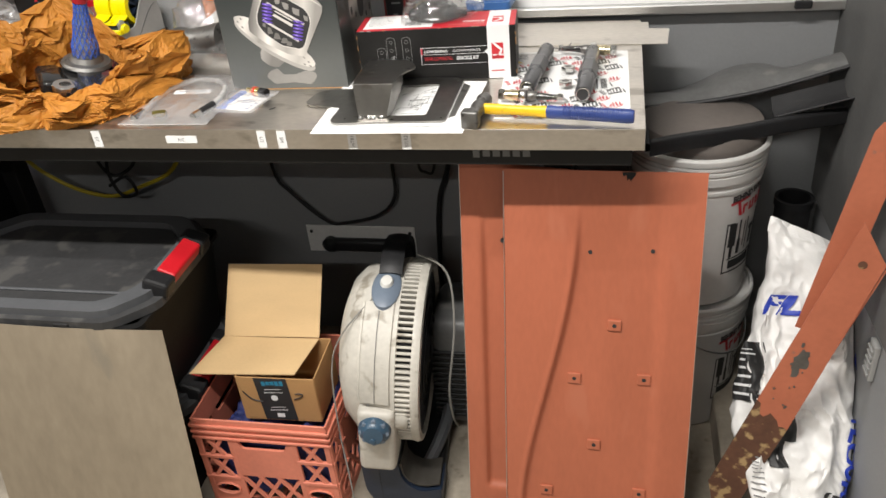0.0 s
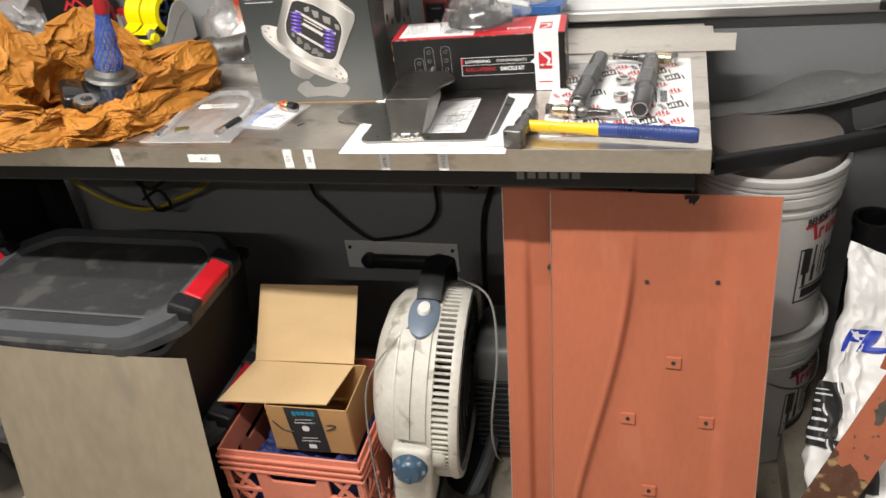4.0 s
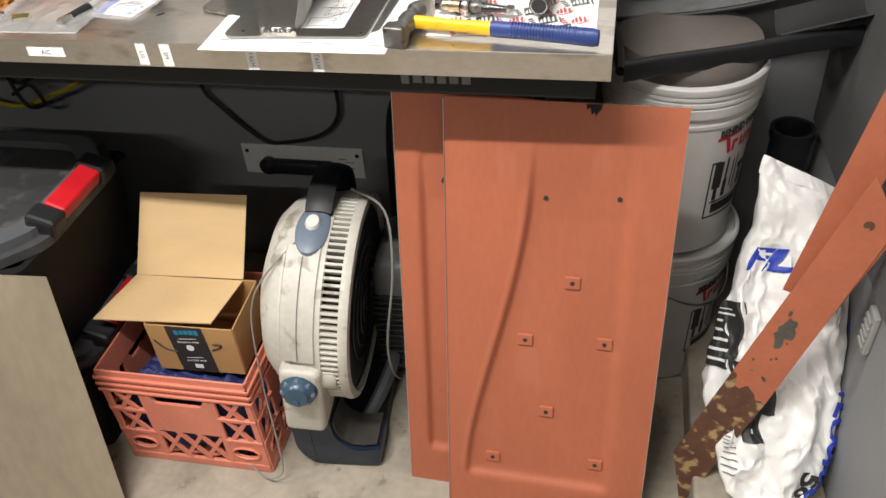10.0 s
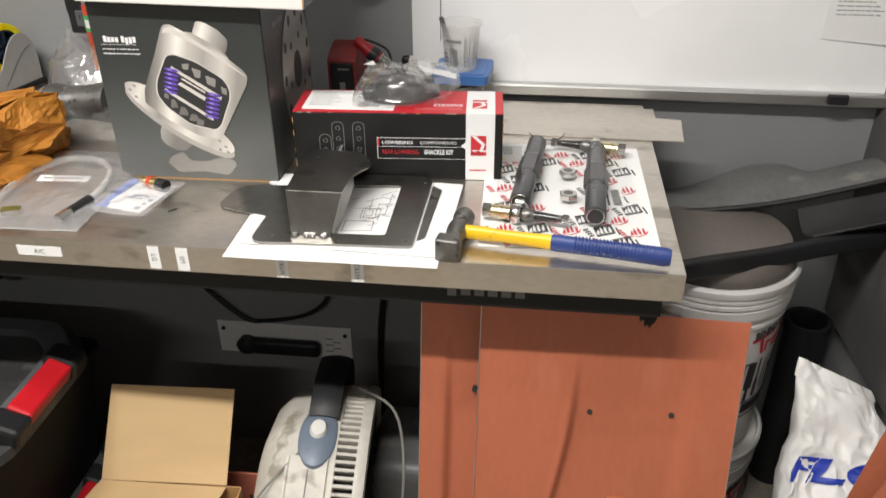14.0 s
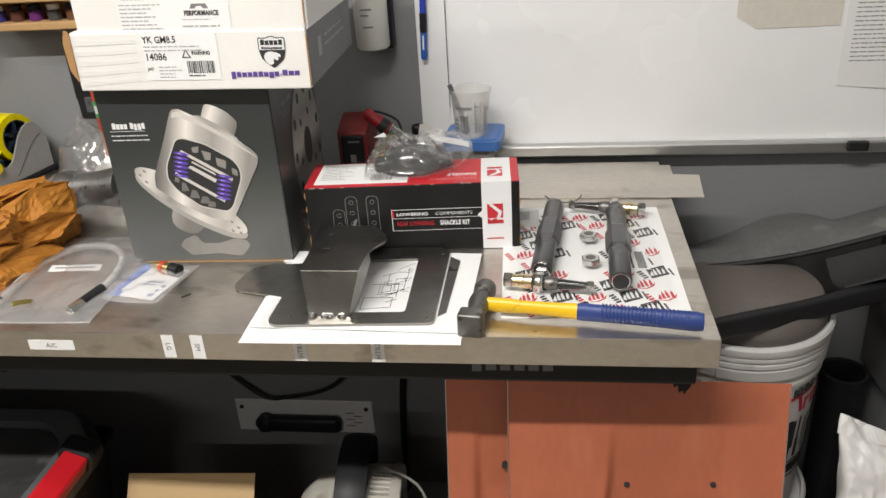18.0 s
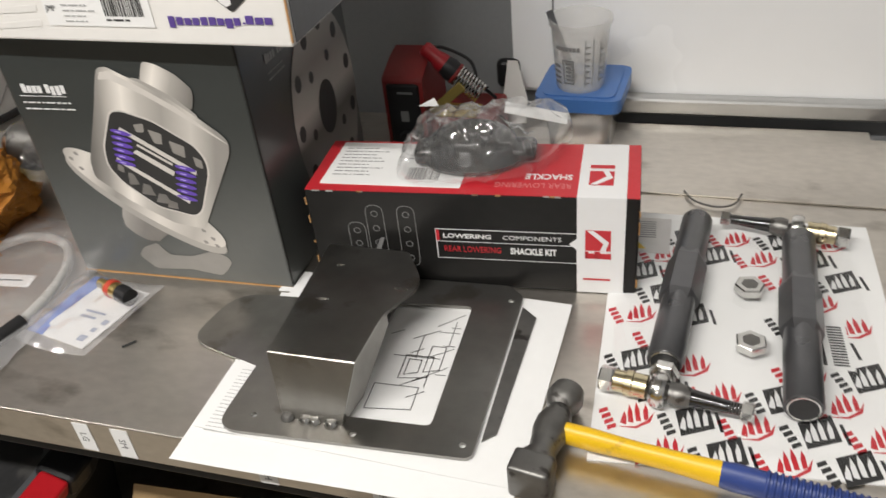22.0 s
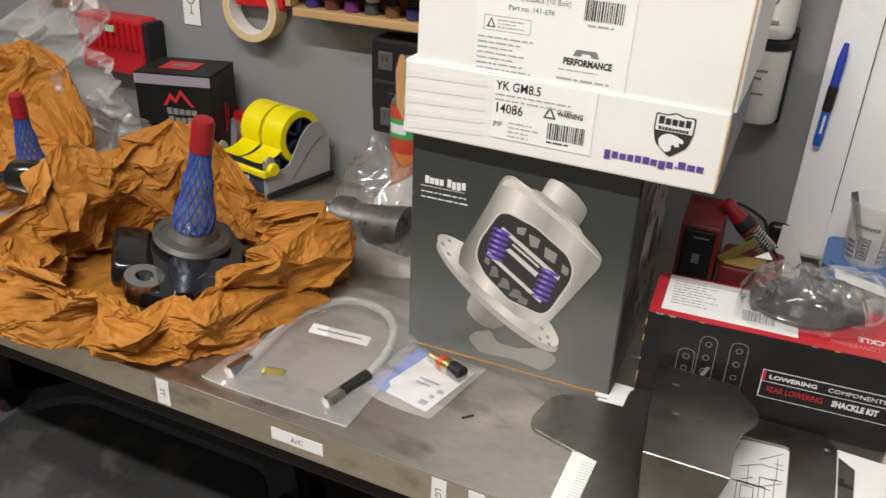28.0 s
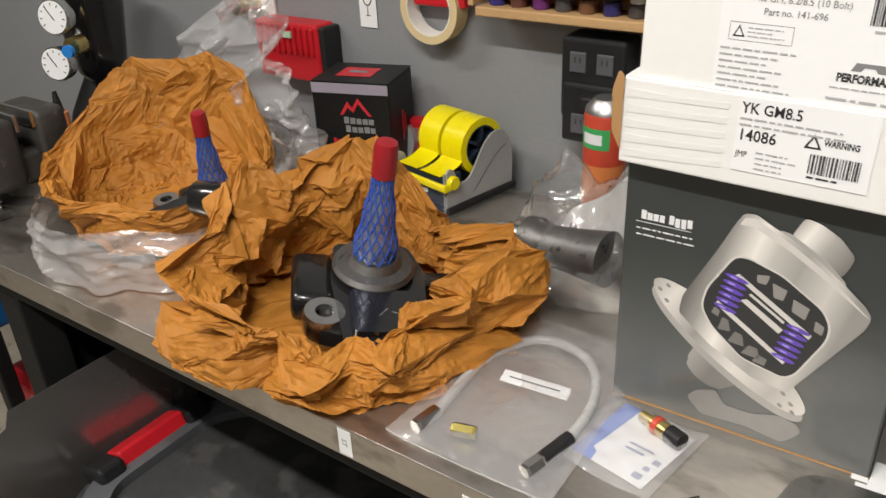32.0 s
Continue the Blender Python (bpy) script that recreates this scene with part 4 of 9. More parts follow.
def absorbent_bag():
    """A half-slumped sack: flattened top seam, fat lower body, crumpled all over."""
    t = thing("absorbent_bag", "white woven sack of floor absorbent slumped on the kerb", "sack", pose(0, 0, 0))
    foot, head = Vector((0.34, -0.05, 0.115)), Vector((0.345, 0.31, 0.6))
    axis = (head - foot).normalized()
    right = Vector((1, 0.0, 0.0))
    out = right.cross(axis).normalized()
    # share of the height, middle, half width, half depth, y, z
    shape = [(0.0, 0.341, 0.016, 0.006, -0.116, 0.106), (0.06, 0.336, 0.07, 0.022, -0.062, 0.127), (0.2, 0.338, 0.112, 0.045, 0.02, 0.195),
             (0.34, 0.333, 0.122, 0.05, 0.085, 0.28), (0.52, 0.345, 0.112, 0.046, 0.155, 0.39), (0.75, 0.358, 0.09, 0.032, 0.235, 0.5), (1.0, 0.347, 0.067, 0.005, 0.315, 0.6)]

    def at(s, k):
        s = min(max(s, 0), 1)
        for lo, hi in zip(shape, shape[1:]):
            if s <= hi[0]:
                t_ = (s - lo[0]) / (hi[0] - lo[0])
                t_ = t_ * t_ * (3 - 2 * t_) * 0.5 + t_ * 0.5
                return lo[k] + (hi[k] - lo[k]) * t_

    def centre(s):
        return Vector((at(s, 1), at(s, 4), at(s, 5)))

    def skin(u, s):
        a = 2 * math.pi * u
        w, d = at(s, 2), at(s, 3)
        p = centre(s) + right * w * math.copysign(abs(math.cos(a)) ** 0.75, math.cos(a)) + out * d * math.copysign(abs(math.sin(a)) ** 0.8, math.sin(a))
        q = Vector((p.x * 1.15, p.y * 0.8, p.z * 0.5))
        warp = q + 0.03 * Vector((noise.noise(q * 8), noise.noise(q * 8 + Vector((3, 0, 0))), noise.noise(q * 8 + Vector((0, 5, 0)))))
        fold = 0.055 * (0.2 - abs(noise.noise(warp * 10))) + 0.032 * (0.2 - abs(noise.noise(warp * 21 + Vector((4, 1, 2))))) + 0.014 * (0.2 - abs(noise.noise(warp * 48)))
        calm = 0.45 + 0.55 * min(1, max(0, (0.85 - s) / 0.25))
        p += out * math.sin(a) * calm * (fold + 0.014 * noise.noise(q * 13)) + right * (0.013 * noise.noise(q * 20) + 0.006 * noise.noise(q * 45))
        p.z -= 2.4 * max(0, s - 0.8) * (p.x - 0.347)
        p.x = min(p.x, WX - 0.004)
        p.z = max(p.z, 0.102)
        return p

    b = sheet(skin, 170, 170, closed_u=True)
    b2 = sheet(lambda u, v: skin(u, 1.0) * (1 - v) + centre(1.0) * v, 140, 2, closed_u=True)
    merge(b, b2)
    b3 = sheet(lambda u, v: skin(u, 0.0) * (1 - v) + centre(0.0) * v, 140, 2, closed_u=True)
    merge(b, b3)
    bmesh.ops.remove_doubles(b, verts=b.verts[:], dist=1e-4)
    bmesh.ops.recalc_face_normals(b, faces=b.faces[:])
    part("sack", b, BAGWHITE, t, "crumpled white sack", True)

    def wrapped(name, material, u0, u1, s0, s1, lift=0.005):
        def f(i, j):
            u, s = u0 + (u1 - u0) * i, s0 + (s1 - s0) * j
            p = skin(u, s)
            n = (p - centre(s))
            return p + n.normalized() * lift
        return part(name, sheet(f, 44, 44, 0.0004), material, t)

    wrapped("top_fold", BAGWHITE, 0.5, 0.0, 0.935, 0.998, 0.003)
    # u: 0.25 faces the room, 0.5 the bucket side, 0 the wall side
    wrapped("black_print", INKBLACK, 0.5, 0.34, 0.38, 0.56)
    wrapped("black_print", INKBLACK, 0.35, 0.25, 0.27, 0.4)
    wrapped("black_print", INKBLACK, 0.3, 0.26, 0.2, 0.27)
    wrapped("blue_seal", INKBLUE, 0.07, 0.015, 0.47, 0.53)
    rr = random.Random(6)
    for k in range(7):
        wrapped("small_print", INKWHITE, 0.48, 0.48 - rr.uniform(0.07, 0.12), 0.395 + 0.021 * k, 0.401 + 0.021 * k, 0.0062)
    for k in range(9):
        wrapped("seal_line", INKGREY, 0.4 - 0.004 * k, 0.32 + 0.003 * abs(k - 4), 0.115 + 0.014 * k, 0.118 + 0.014 * k)

    def on_skin(text, size, material, u, s, along, name="lettering"):
        """Lettering laid over the crumpled skin; along: whether it reads up the sack."""
        cu = bpy.data.curves.new("letters", "FONT")
        cu.body, cu.size, cu.extrude, cu.offset, cu.shear = text, size, 0.0, size * 0.045, 0.2
        tmp = bpy.data.objects.new("letters", cu)
        data = bpy.data.meshes.new_from_object(tmp)
        bpy.data.objects.remove(tmp)
        bpy.data.curves.remove(cu)
        bm = bmesh.new()
        bm.from_mesh(data)
        bmesh.ops.subdivide_edges(bm, edges=bm.edges[:], cuts=2, use_grid_fill=True)
        ln = (head - foot).length
        for v in bm.verts:
            du, ds = (v.co.y / 0.36, v.co.x / ln) if along else (v.co.x / 0.36, v.co.y / ln)
            uu, ss = u - du, s + (-ds if along else ds)
            p = skin(uu, ss)
            v.co = p + (p - centre(ss)).normalized() * 0.006
        bm.to_mesh(data)
        bm.free()
        data.materials.clear()
        data.materials.append(material)
        ob = new(name, data)
        ob.parent = t

    on_skin("FLOOR", 0.05, INKBLUE, 0.385, 0.65, False)
    on_skin("FLOOR-D", 0.04, INKBLUE, 0.1, 0.34, True)
    on_skin("50", 0.036, INKBLACK, 0.17, 0.14, True)
    return t


absorbent_bag()


def strip_frame(a, b):
    a, b = Vector(a), Vector(b)
    up = (b - a).normalized()
    side = Vector((1.0, -0.2, 0.0))
    return face(a, side - up * side.dot(up), up), (b - a).length


def rusted_bar():
    """A wide primed strip with slanted ends; its foot is rusted bare along a ragged line."""
    m, ln = strip_frame((0.171, 0.0, 0.147), (0.38, 0.038, 0.782))
    t = thing("steel_bar", "red-primed steel bar with a rusted foot", "steel bar", m, "leaning steel bars")
    r = random.Random(2)
    line = [(0.078 * k / 9, 0.232 - 0.03 * k / 9 + r.uniform(-0.012, 0.012)) for k in range(10)]
    part("strip", plate(line + [(0.068, ln - 0.06), (0.056, ln - 0.05), (0.0, ln)], 0.0, 0.003), PRIMERWORN, t, "chipped red primer")
    part("rusted_foot", plate([(0, 0), (0.074, -0.13)] + line[::-1], 0.0, 0.003), RUST, t, "rusted bare steel foot")
    part("folded_edge", box(0.071, 0.074, 0.2, ln - 0.07, -0.022, 0.0), PRIMERWORN, t)
    part("rusted_flange", box(0.071, 0.0735, -0.12, 0.198, -0.022, 0.0), RUST, t)
    for k in range(16):
        big = k < 6
        x, y = (r.uniform(0.012, 0.04), r.uniform(0.34, 0.4)) if big else (r.uniform(0.004, 0.055), r.uniform(0.24, 0.42))
        size = r.uniform(0.8, 1.3) if big else r.uniform(0.12, 0.4)
        pts = [(x + size * r.uniform(0.004, 0.011) * math.cos(q), y + size * r.uniform(0.006, 0.02) * math.sin(q)) for q in [i * 0.45 for i in range(14)]]
        part("bare_patch", plate(pts, 0.0031 + 0.0001 * k, 0.0034 + 0.0001 * k), CASTIRON, t, "chip down to grey steel")
    part("screw_hole", disc(0.008, 0.0028, 0.0034, 18, m=Matrix.Translation((0.034, ln - 0.075, 0))), RUST, t, "rust-ringed hole")
    return t


def plain_bar():
    m, ln = strip_frame((0.308, 0.075, 0.52), (0.392, 0.11, 0.95))
    t = thing("steel_bar", "red-primed steel bar leaning behind another bar", "steel bar", m, "leaning steel bars")
    part("strip", plate([(0, 0), (0.057, 0), (0.057, ln - 0.05), (0.05, ln - 0.012), (0.03, ln), (0.008, ln - 0.01), (0, ln - 0.03)], 0.0, 0.003), PRIMERWORN, t, "chipped red primer")
    part("folded_edge", box(0.054, 0.057, 0.0, ln - 0.06, -0.022, 0.0), PRIMERWORN, t)
    part("scratch", box(0.008, 0.0086, 0.2, 0.27, 0.003, 0.0033, m=pose(0, 0, 0, 0, 0, -12)), INKBLACK, t)
    part("scratch", box(0.0, 0.0006, 0.12, 0.2, 0.003, 0.0033, m=pose(0.02, 0, 0, 0, 0, -8)), INKBLACK, t)
    return t


rusted_bar()
plain_bar()
pipe = thing("black_pipe", "black plastic pipe standing in the corner", "pipe", pose(0.385, 0.575, 0.075))
part("tube", lathe([(0.042, 0), (0.042, 0.44), (0.046, 0.44), (0.046, 0.46), (0.038, 0.46), (0.038, 0.02), (0.0, 0.02)], 32), BLACKPLASTIC, pipe, "", True)
board = thing("speckled_board", "dark grey speckled board against the side wall", "board", pose(WX - 0.022, 0, 0.56))
part("panel", box(0, 0.016, -0.13, 0.63, 0.0, 0.75, 0.002, m=pose(0, 0, 0, -3, 0, 0)), DARKBOARD, board)
part("wood_edge", box(-0.002, 0.018, -0.138, -0.13, 0.0, 0.75, 0.001, m=pose(0, 0, 0, -3, 0, 0)), WOOD, board, "pale wooden edge strip")
grille = thing("wall_grille", "small ribbed grey plastic grille on the side wall", "grille", pose(WX - 0.02, 0.03, 0.43))
part("plate", box(0.008, 0.0195, -0.006, 0.03, 0.0, 0.085, 0.003), MIDGREY, grille)
for k in range(5):
    part("rib", box(0.004, 0.008, -0.003, 0.026, 0.01 + 0.014 * k, 0.017 + 0.014 * k, 0.001, 1), MIDGREY, grille)

# ---- black space heater behind the panels ----
heater = thing("black_heater", "dark ribbed heater behind the floor fan", "heater", pose(-0.4, 0.33, 0))
part("body", box(-0.09, 0.09, -0.1, 0.1, 0.02, 0.36, 0.035, 4), DUSTYBLACK, heater, "", True)
for k in range(13):
    part("louvre", box(-0.085, 0.085, -0.106, -0.098, 0.06 + 0.017 * k, 0.07 + 0.017 * k, 0.002, 1), BLACKPLASTIC, heater)
for x in (-0.06, 0.06):
    part("foot", box(x - 0.015, x + 0.015, -0.08, 0.08, 0, 0.02, 0.004), BLACKPLASTIC, heater)

# ---- totes under the bench ----
def tote(z, label, front_lid):
    t = thing("storage_tote", label, "storage box", pose(-1.32, 0.105, z), "stacked totes")
    hgt = 0.25
    b = bmesh.new()
    lo, hi = (0.265, 0.165), (0.295, 0.195)
    ring = rounded([(-1, -1), (1, -1), (1, 1), (-1, 1)], 0.12, 4)
    rows = [(lo, 0.0), (hi, hgt), ((0.305, 0.205), hgt), ((0.305, 0.205), hgt + 0.012), ((hi[0] - 0.004, hi[1] - 0.004), hgt + 0.012), ((lo[0] - 0.004, lo[1] - 0.004), 0.006)]
    vs = [[b.verts.new((x * s[0], y * s[1], zz)) for x, y in ring] for s, zz in rows]
    for r0, r1 in zip(vs, vs[1:]):
        for k in range(len(ring)):
            b.faces.new((r0[k], r0[(k + 1) % len(ring)], r1[(k + 1) % len(ring)], r1[k]))
    b.faces.new(vs[0][::-1])
    b.faces.new(vs[-1])
    part("tub", b, TOTEBLACK, t, "black tub")
    rim = rounded([(-0.32, -0.13), (-0.24, -0.215), (0.24, -0.215), (0.32, -0.13), (0.32, 0.13), (0.24, 0.215), (-0.24, 0.215), (-0.32, 0.13)], 0.03, 3)
    part("lid", plate(rim, hgt + 0.013, hgt + 0.032), LIDGREY, t, "dusty grey lid")
    inner = rounded([(-0.26, -0.1), (-0.2, -0.165), (0.2, -0.165), (0.26, -0.1), (0.26, 0.1), (0.2, 0.165), (-0.2, 0.165), (-0.26, 0.1)], 0.03, 3)
    rim2 = rounded([(-0.3, -0.12), (-0.228, -0.2), (0.228, -0.2), (0.3, -0.12), (0.3, 0.12), (0.228, 0.2), (-0.228, 0.2), (-0.3, 0.12)], 0.03, 3)
    part("lid_ridge", plate(rim2, hgt + 0.032, hgt + 0.05, holes=[inner]), GREYPLASTIC, t, "raised dark grey lid rim")
    part("lid_field", plate(rounded([(-0.255, -0.1), (-0.2, -0.16), (0.2, -0.16), (0.255, -0.1), (0.255, 0.1), (0.2, 0.16), (-0.2, 0.16), (-0.255, 0.1)], 0.03, 3), hgt + 0.032, hgt + 0.036), LIDGREY, t)
    part("lid_step", box(-0.25, 0.25, -0.12, -0.112, hgt + 0.036, hgt + 0.041, 0.002), GREYPLASTIC, t)
    for x in (-0.14, 0.13):
        part("lid_notch", box(x - 0.018, x + 0.018, -0.218, -0.2, hgt + 0.016, hgt + 0.026, 0.002), BLACKPLASTIC, t)
    for s in (-1, 1):
        part("latch", box(-0.022, 0.022, -0.066, 0.066, -0.017, 0.017, 0.006, 3, m=pose(s * 0.305, 0, hgt + 0.05, 0, s * 24, 0)), RED, t, "red snap latch")
        for y in (-0.088, 0.088):
            part("latch_ear", box(-0.03, 0.03, -0.024, 0.024, -0.02, 0.022, 0.008, 2, m=pose(s * 0.3, y, hgt + 0.045, 0, s * 18, 0)), BLACKPLASTIC, t)
    return t


tote(0.0, "black storage tote with a grey lid under another tote", False)
tote(0.302, "black storage tote with dusty grey lid and red latches", True)
steel = thing("steel_sheet", "dull bare steel sheet leaning on the totes", "metal sheet", face((-1.437, -0.235, 0.0), (0.5, 0.033, 0), (0.005, 0.115, 0.57)))
part("sheet", sheet(lambda u, v: Vector(((0.478 + 0.02 * (1 - v)) * u, 0.592 * v - 0.022 * u * v, 0.012 * math.sin(u * 3.14))), 24, 24, 0.0012), DULLSTEEL, steel, "", True)
smoked = thing("glossy_sheet", "dark glossy steel sheet standing by the totes", "metal sheet", face((-1.655, -0.16, 0.0), (0.02, 0.42, 0.0), (-0.03, 0.0, 0.75)))
part("sheet", plate([(0.03, 0.0), (0.38, 0.0), (0.4, 0.6), (0.4, 0.77), (0.09, 0.76), (0.08, 0.735), (0.04, 0.72)], 0.0, 0.0015), mat("dark_glossy_steel", (0.34, 0.32, 0.3), 0.24, 0.85, vary=0.12, scale=5, bump=0.01), smoked)


def solvent_can():
    t = thing("solvent_can", "yellow and white rectangular solvent can on the floor", "can", pose(-1.812, -0.083, 0, 0, 0, -8) @ Matrix.Diagonal((1.18, 1.18, 1.16, 1)))
    part("body", box(-0.052, 0.052, -0.042, 0.042, 0.0, 0.19, 0.008, 3), WHITEPLASTIC, t)
    part("yellow_band", box(-0.0525, 0.05, -0.0425, -0.032, 0.008, 0.075, 0.004, 2), CANYELLOW, t, "yellow lower band")
    part("yellow_top", box(-0.0525, 0.05, -0.0425, -0.032, 0.168, 0.188, 0.004, 2), CANYELLOW, t, "yellow top band")
    part("black_band", box(-0.0527, 0.05, -0.0427, -0.032, 0.078, 0.1, 0.004, 2), INKBLACK, t, "black label band")
    part("top_rim", box(-0.054, 0.054, -0.044, 0.044, 0.189, 0.194, 0.002), DULLSTEEL, t, "dirty metal top")
    part("handle", tube([(-0.035, 0, 0.194), (-0.03, 0, 0.215), (0.0, 0, 0.222), (0.015, 0, 0.196)], 0.004, 6), DULLSTEEL, t, "", True)
    part("cap", lathe([(0.016, 0.194), (0.016, 0.215), (0.018, 0.215), (0.018, 0.23), (0.0, 0.231)], 20, m=pose(0.032, 0.01, 0)), DULLSTEEL, t, "screw cap", True)
    f = face((-0.0535, -0.043, 0), (1, 0, 0), (0, 0, 1))
    r = random.Random(8)
    bars(text_lines(0.012, 0.16, 0.05, 3, 0.008, 0.003, r), INKGREY, t, f, lift=0.0006)
    bars([(0.015, 0.084, 0.05, 0.006)] , INKWHITE, t, f, lift=0.0012)
    bars([(0.04, 0.115, 0.016, 0.016)], INKGREY, t, f, lift=0.0006)
    return t


solvent_can()

# ---- things on the wall under the bench ----
outlet = thing("outlet_plate", "brushed metal outlet strip on the wall", "outlet", pose(-0.77, WY, 0.335))
part("plate", box(-0.165, 0.165, -0.006, -0.001, -0.045, 0.045, 0.002), mat("outlet_metal", (0.78, 0.78, 0.76), 0.45, 0.1), outlet)
for x in (-0.15, 0.15):
    part("screw", disc(0.005, 0.0, 0.003, 12, m=pose(x, -0.006, 0.025, 90)), INKBLACK, outlet)
bars([(0.1 + 0.012 * (k % 2) * 1.5, 0.005 + 0.009 * k, 0.02, 0.003) for k in range(5)], INKGREY, outlet, face((0, -0.006, -0.03), (1, 0, 0), (0, 0, 1)))
part("plug", box(-0.095, 0.09, -0.035, -0.008, -0.03, 0.012, 0.012, 3), BLACKPLASTIC, outlet, "black plug and socket", True)
part("plug_head", lathe([(0.0, 0), (0.022, 0.002), (0.024, 0.02), (0.012, 0.034), (0, 0.035)], 18, m=pose(-0.09, -0.01, -0.008, 90)), BLACKPLASTIC, outlet, "", True)
solo("hanging_cable", tube([(-1.0, 0.62, 0.9), (-0.99, 0.62, 0.58), (-0.95, 0.62, 0.5), (-0.86, 0.625, 0.405), (-0.8, 0.625, 0.4), (-0.7, 0.62, 0.43), (-0.645, 0.62, 0.49), (-0.64, 0.62, 0.6), (-0.63, 0.6, 0.9)], 0.005, 7), BLACKPLASTIC, "black cable looping down the wall under the bench", "cable", smooth=True)
solo("wall_cable", tube([(-0.47, 0.6, 0.9), (-0.48, 0.62, 0.62), (-0.52, 0.63, 0.48), (-0.535, 0.63, 0.3), (-0.53, 0.6, 0.02)], 0.007, 7), BLACKPLASTIC, "thick black cable running down the wall", "cable", smooth=True)
solo("short_cable", tube([(-0.56, 0.6, 0.9), (-0.565, 0.61, 0.62), (-0.55, 0.62, 0.57), (-0.52, 0.62, 0.6), (-0.5, 0.6, 0.9)], 0.004, 6), BLACKPLASTIC, "short black cable loop under the bench", "cable", smooth=True)
solo("yellow_cable", tube([(-1.8, 0.58, 0.92), (-1.76, 0.58, 0.66), (-1.66, 0.58, 0.55), (-1.52, 0.58, 0.5), (-1.4, 0.58, 0.53), (-1.25, 0.58, 0.62), (-1.15, 0.58, 0.9)], 0.006, 7), YCORD, "yellow extension cable sagging under the bench", "cable", smooth=True)
solo("knotted_cable", tube([(-1.55, 0.57, 0.9), (-1.5, 0.56, 0.66), (-1.46, 0.56, 0.58), (-1.4, 0.57, 0.6), (-1.36, 0.56, 0.66), (-1.42, 0.55, 0.69), (-1.46, 0.55, 0.6), (-1.44, 0.55, 0.52), (-1.39, 0.55, 0.53), (-1.41, 0.55, 0.58), (-1.47, 0.55, 0.55)], 0.005, 6), BLACKPLASTIC, "knotted black cable hanging under the bench", "cable", smooth=True)


# ---- on the bench: cartons ----
def shield(t, m, s, dark, light):
    """A shield outline: pale head with two rows of bars, dark field with a pale shape."""
    out = rounded([(0, 1), (0.28, 0.97), (0.5, 1.06), (0.72, 0.97), (1, 1), (1.0, 0.55), (0.9, 0.2), (0.5, -0.12), (0.1, 0.2), (0.0, 0.55)], 0.08, 2)
    part("shield_mark", plate([(x * s, y * s) for x, y in out], 0.0004, 0.0005, m=m), dark, t)
    part("shield_head", plate([((0.5 + (x - 0.5) * 0.93) * s, (0.5 + (y - 0.5) * 0.93) * s) for x, y in out if y > 0.5] , 0.0006, 0.0007, m=m), light, t)
    rng = random.Random(5)
    bars([(x * s, y * s, w * s, h * s) for x, y, w, h in letter_bars(0.1, 0.72, 5, 0.165, 0.2, rng) + letter_bars(0.12, 0.57, 9, 0.085, 0.09, rng)], dark, t, m, lift=0.0008)
    head = [(0.22, 0.12), (0.16, 0.3), (0.24, 0.44), (0.42, 0.5), (0.6, 0.46), (0.78, 0.38), (0.8, 0.28), (0.66, 0.3), (0.72, 0.2), (0.6, 0.16), (0.56, 0.24), (0.5, 0.2), (0.52, 0.06), (0.38, 0.0)]
    part("shield_shape", plate([(x * s, y * s) for x, y in rounded(head, 0.04, 2)], 0.0006, 0.0007, m=m), light, t)


def barcode(x, y, w, hgt, rng):
    out, cx = [], x
    while cx < x + w:
        k = rng.choice((0.0007, 0.001, 0.0016))
        out.append((cx, y, k, hgt))
        cx += k + rng.choice((0.0007, 0.0012))
    return out


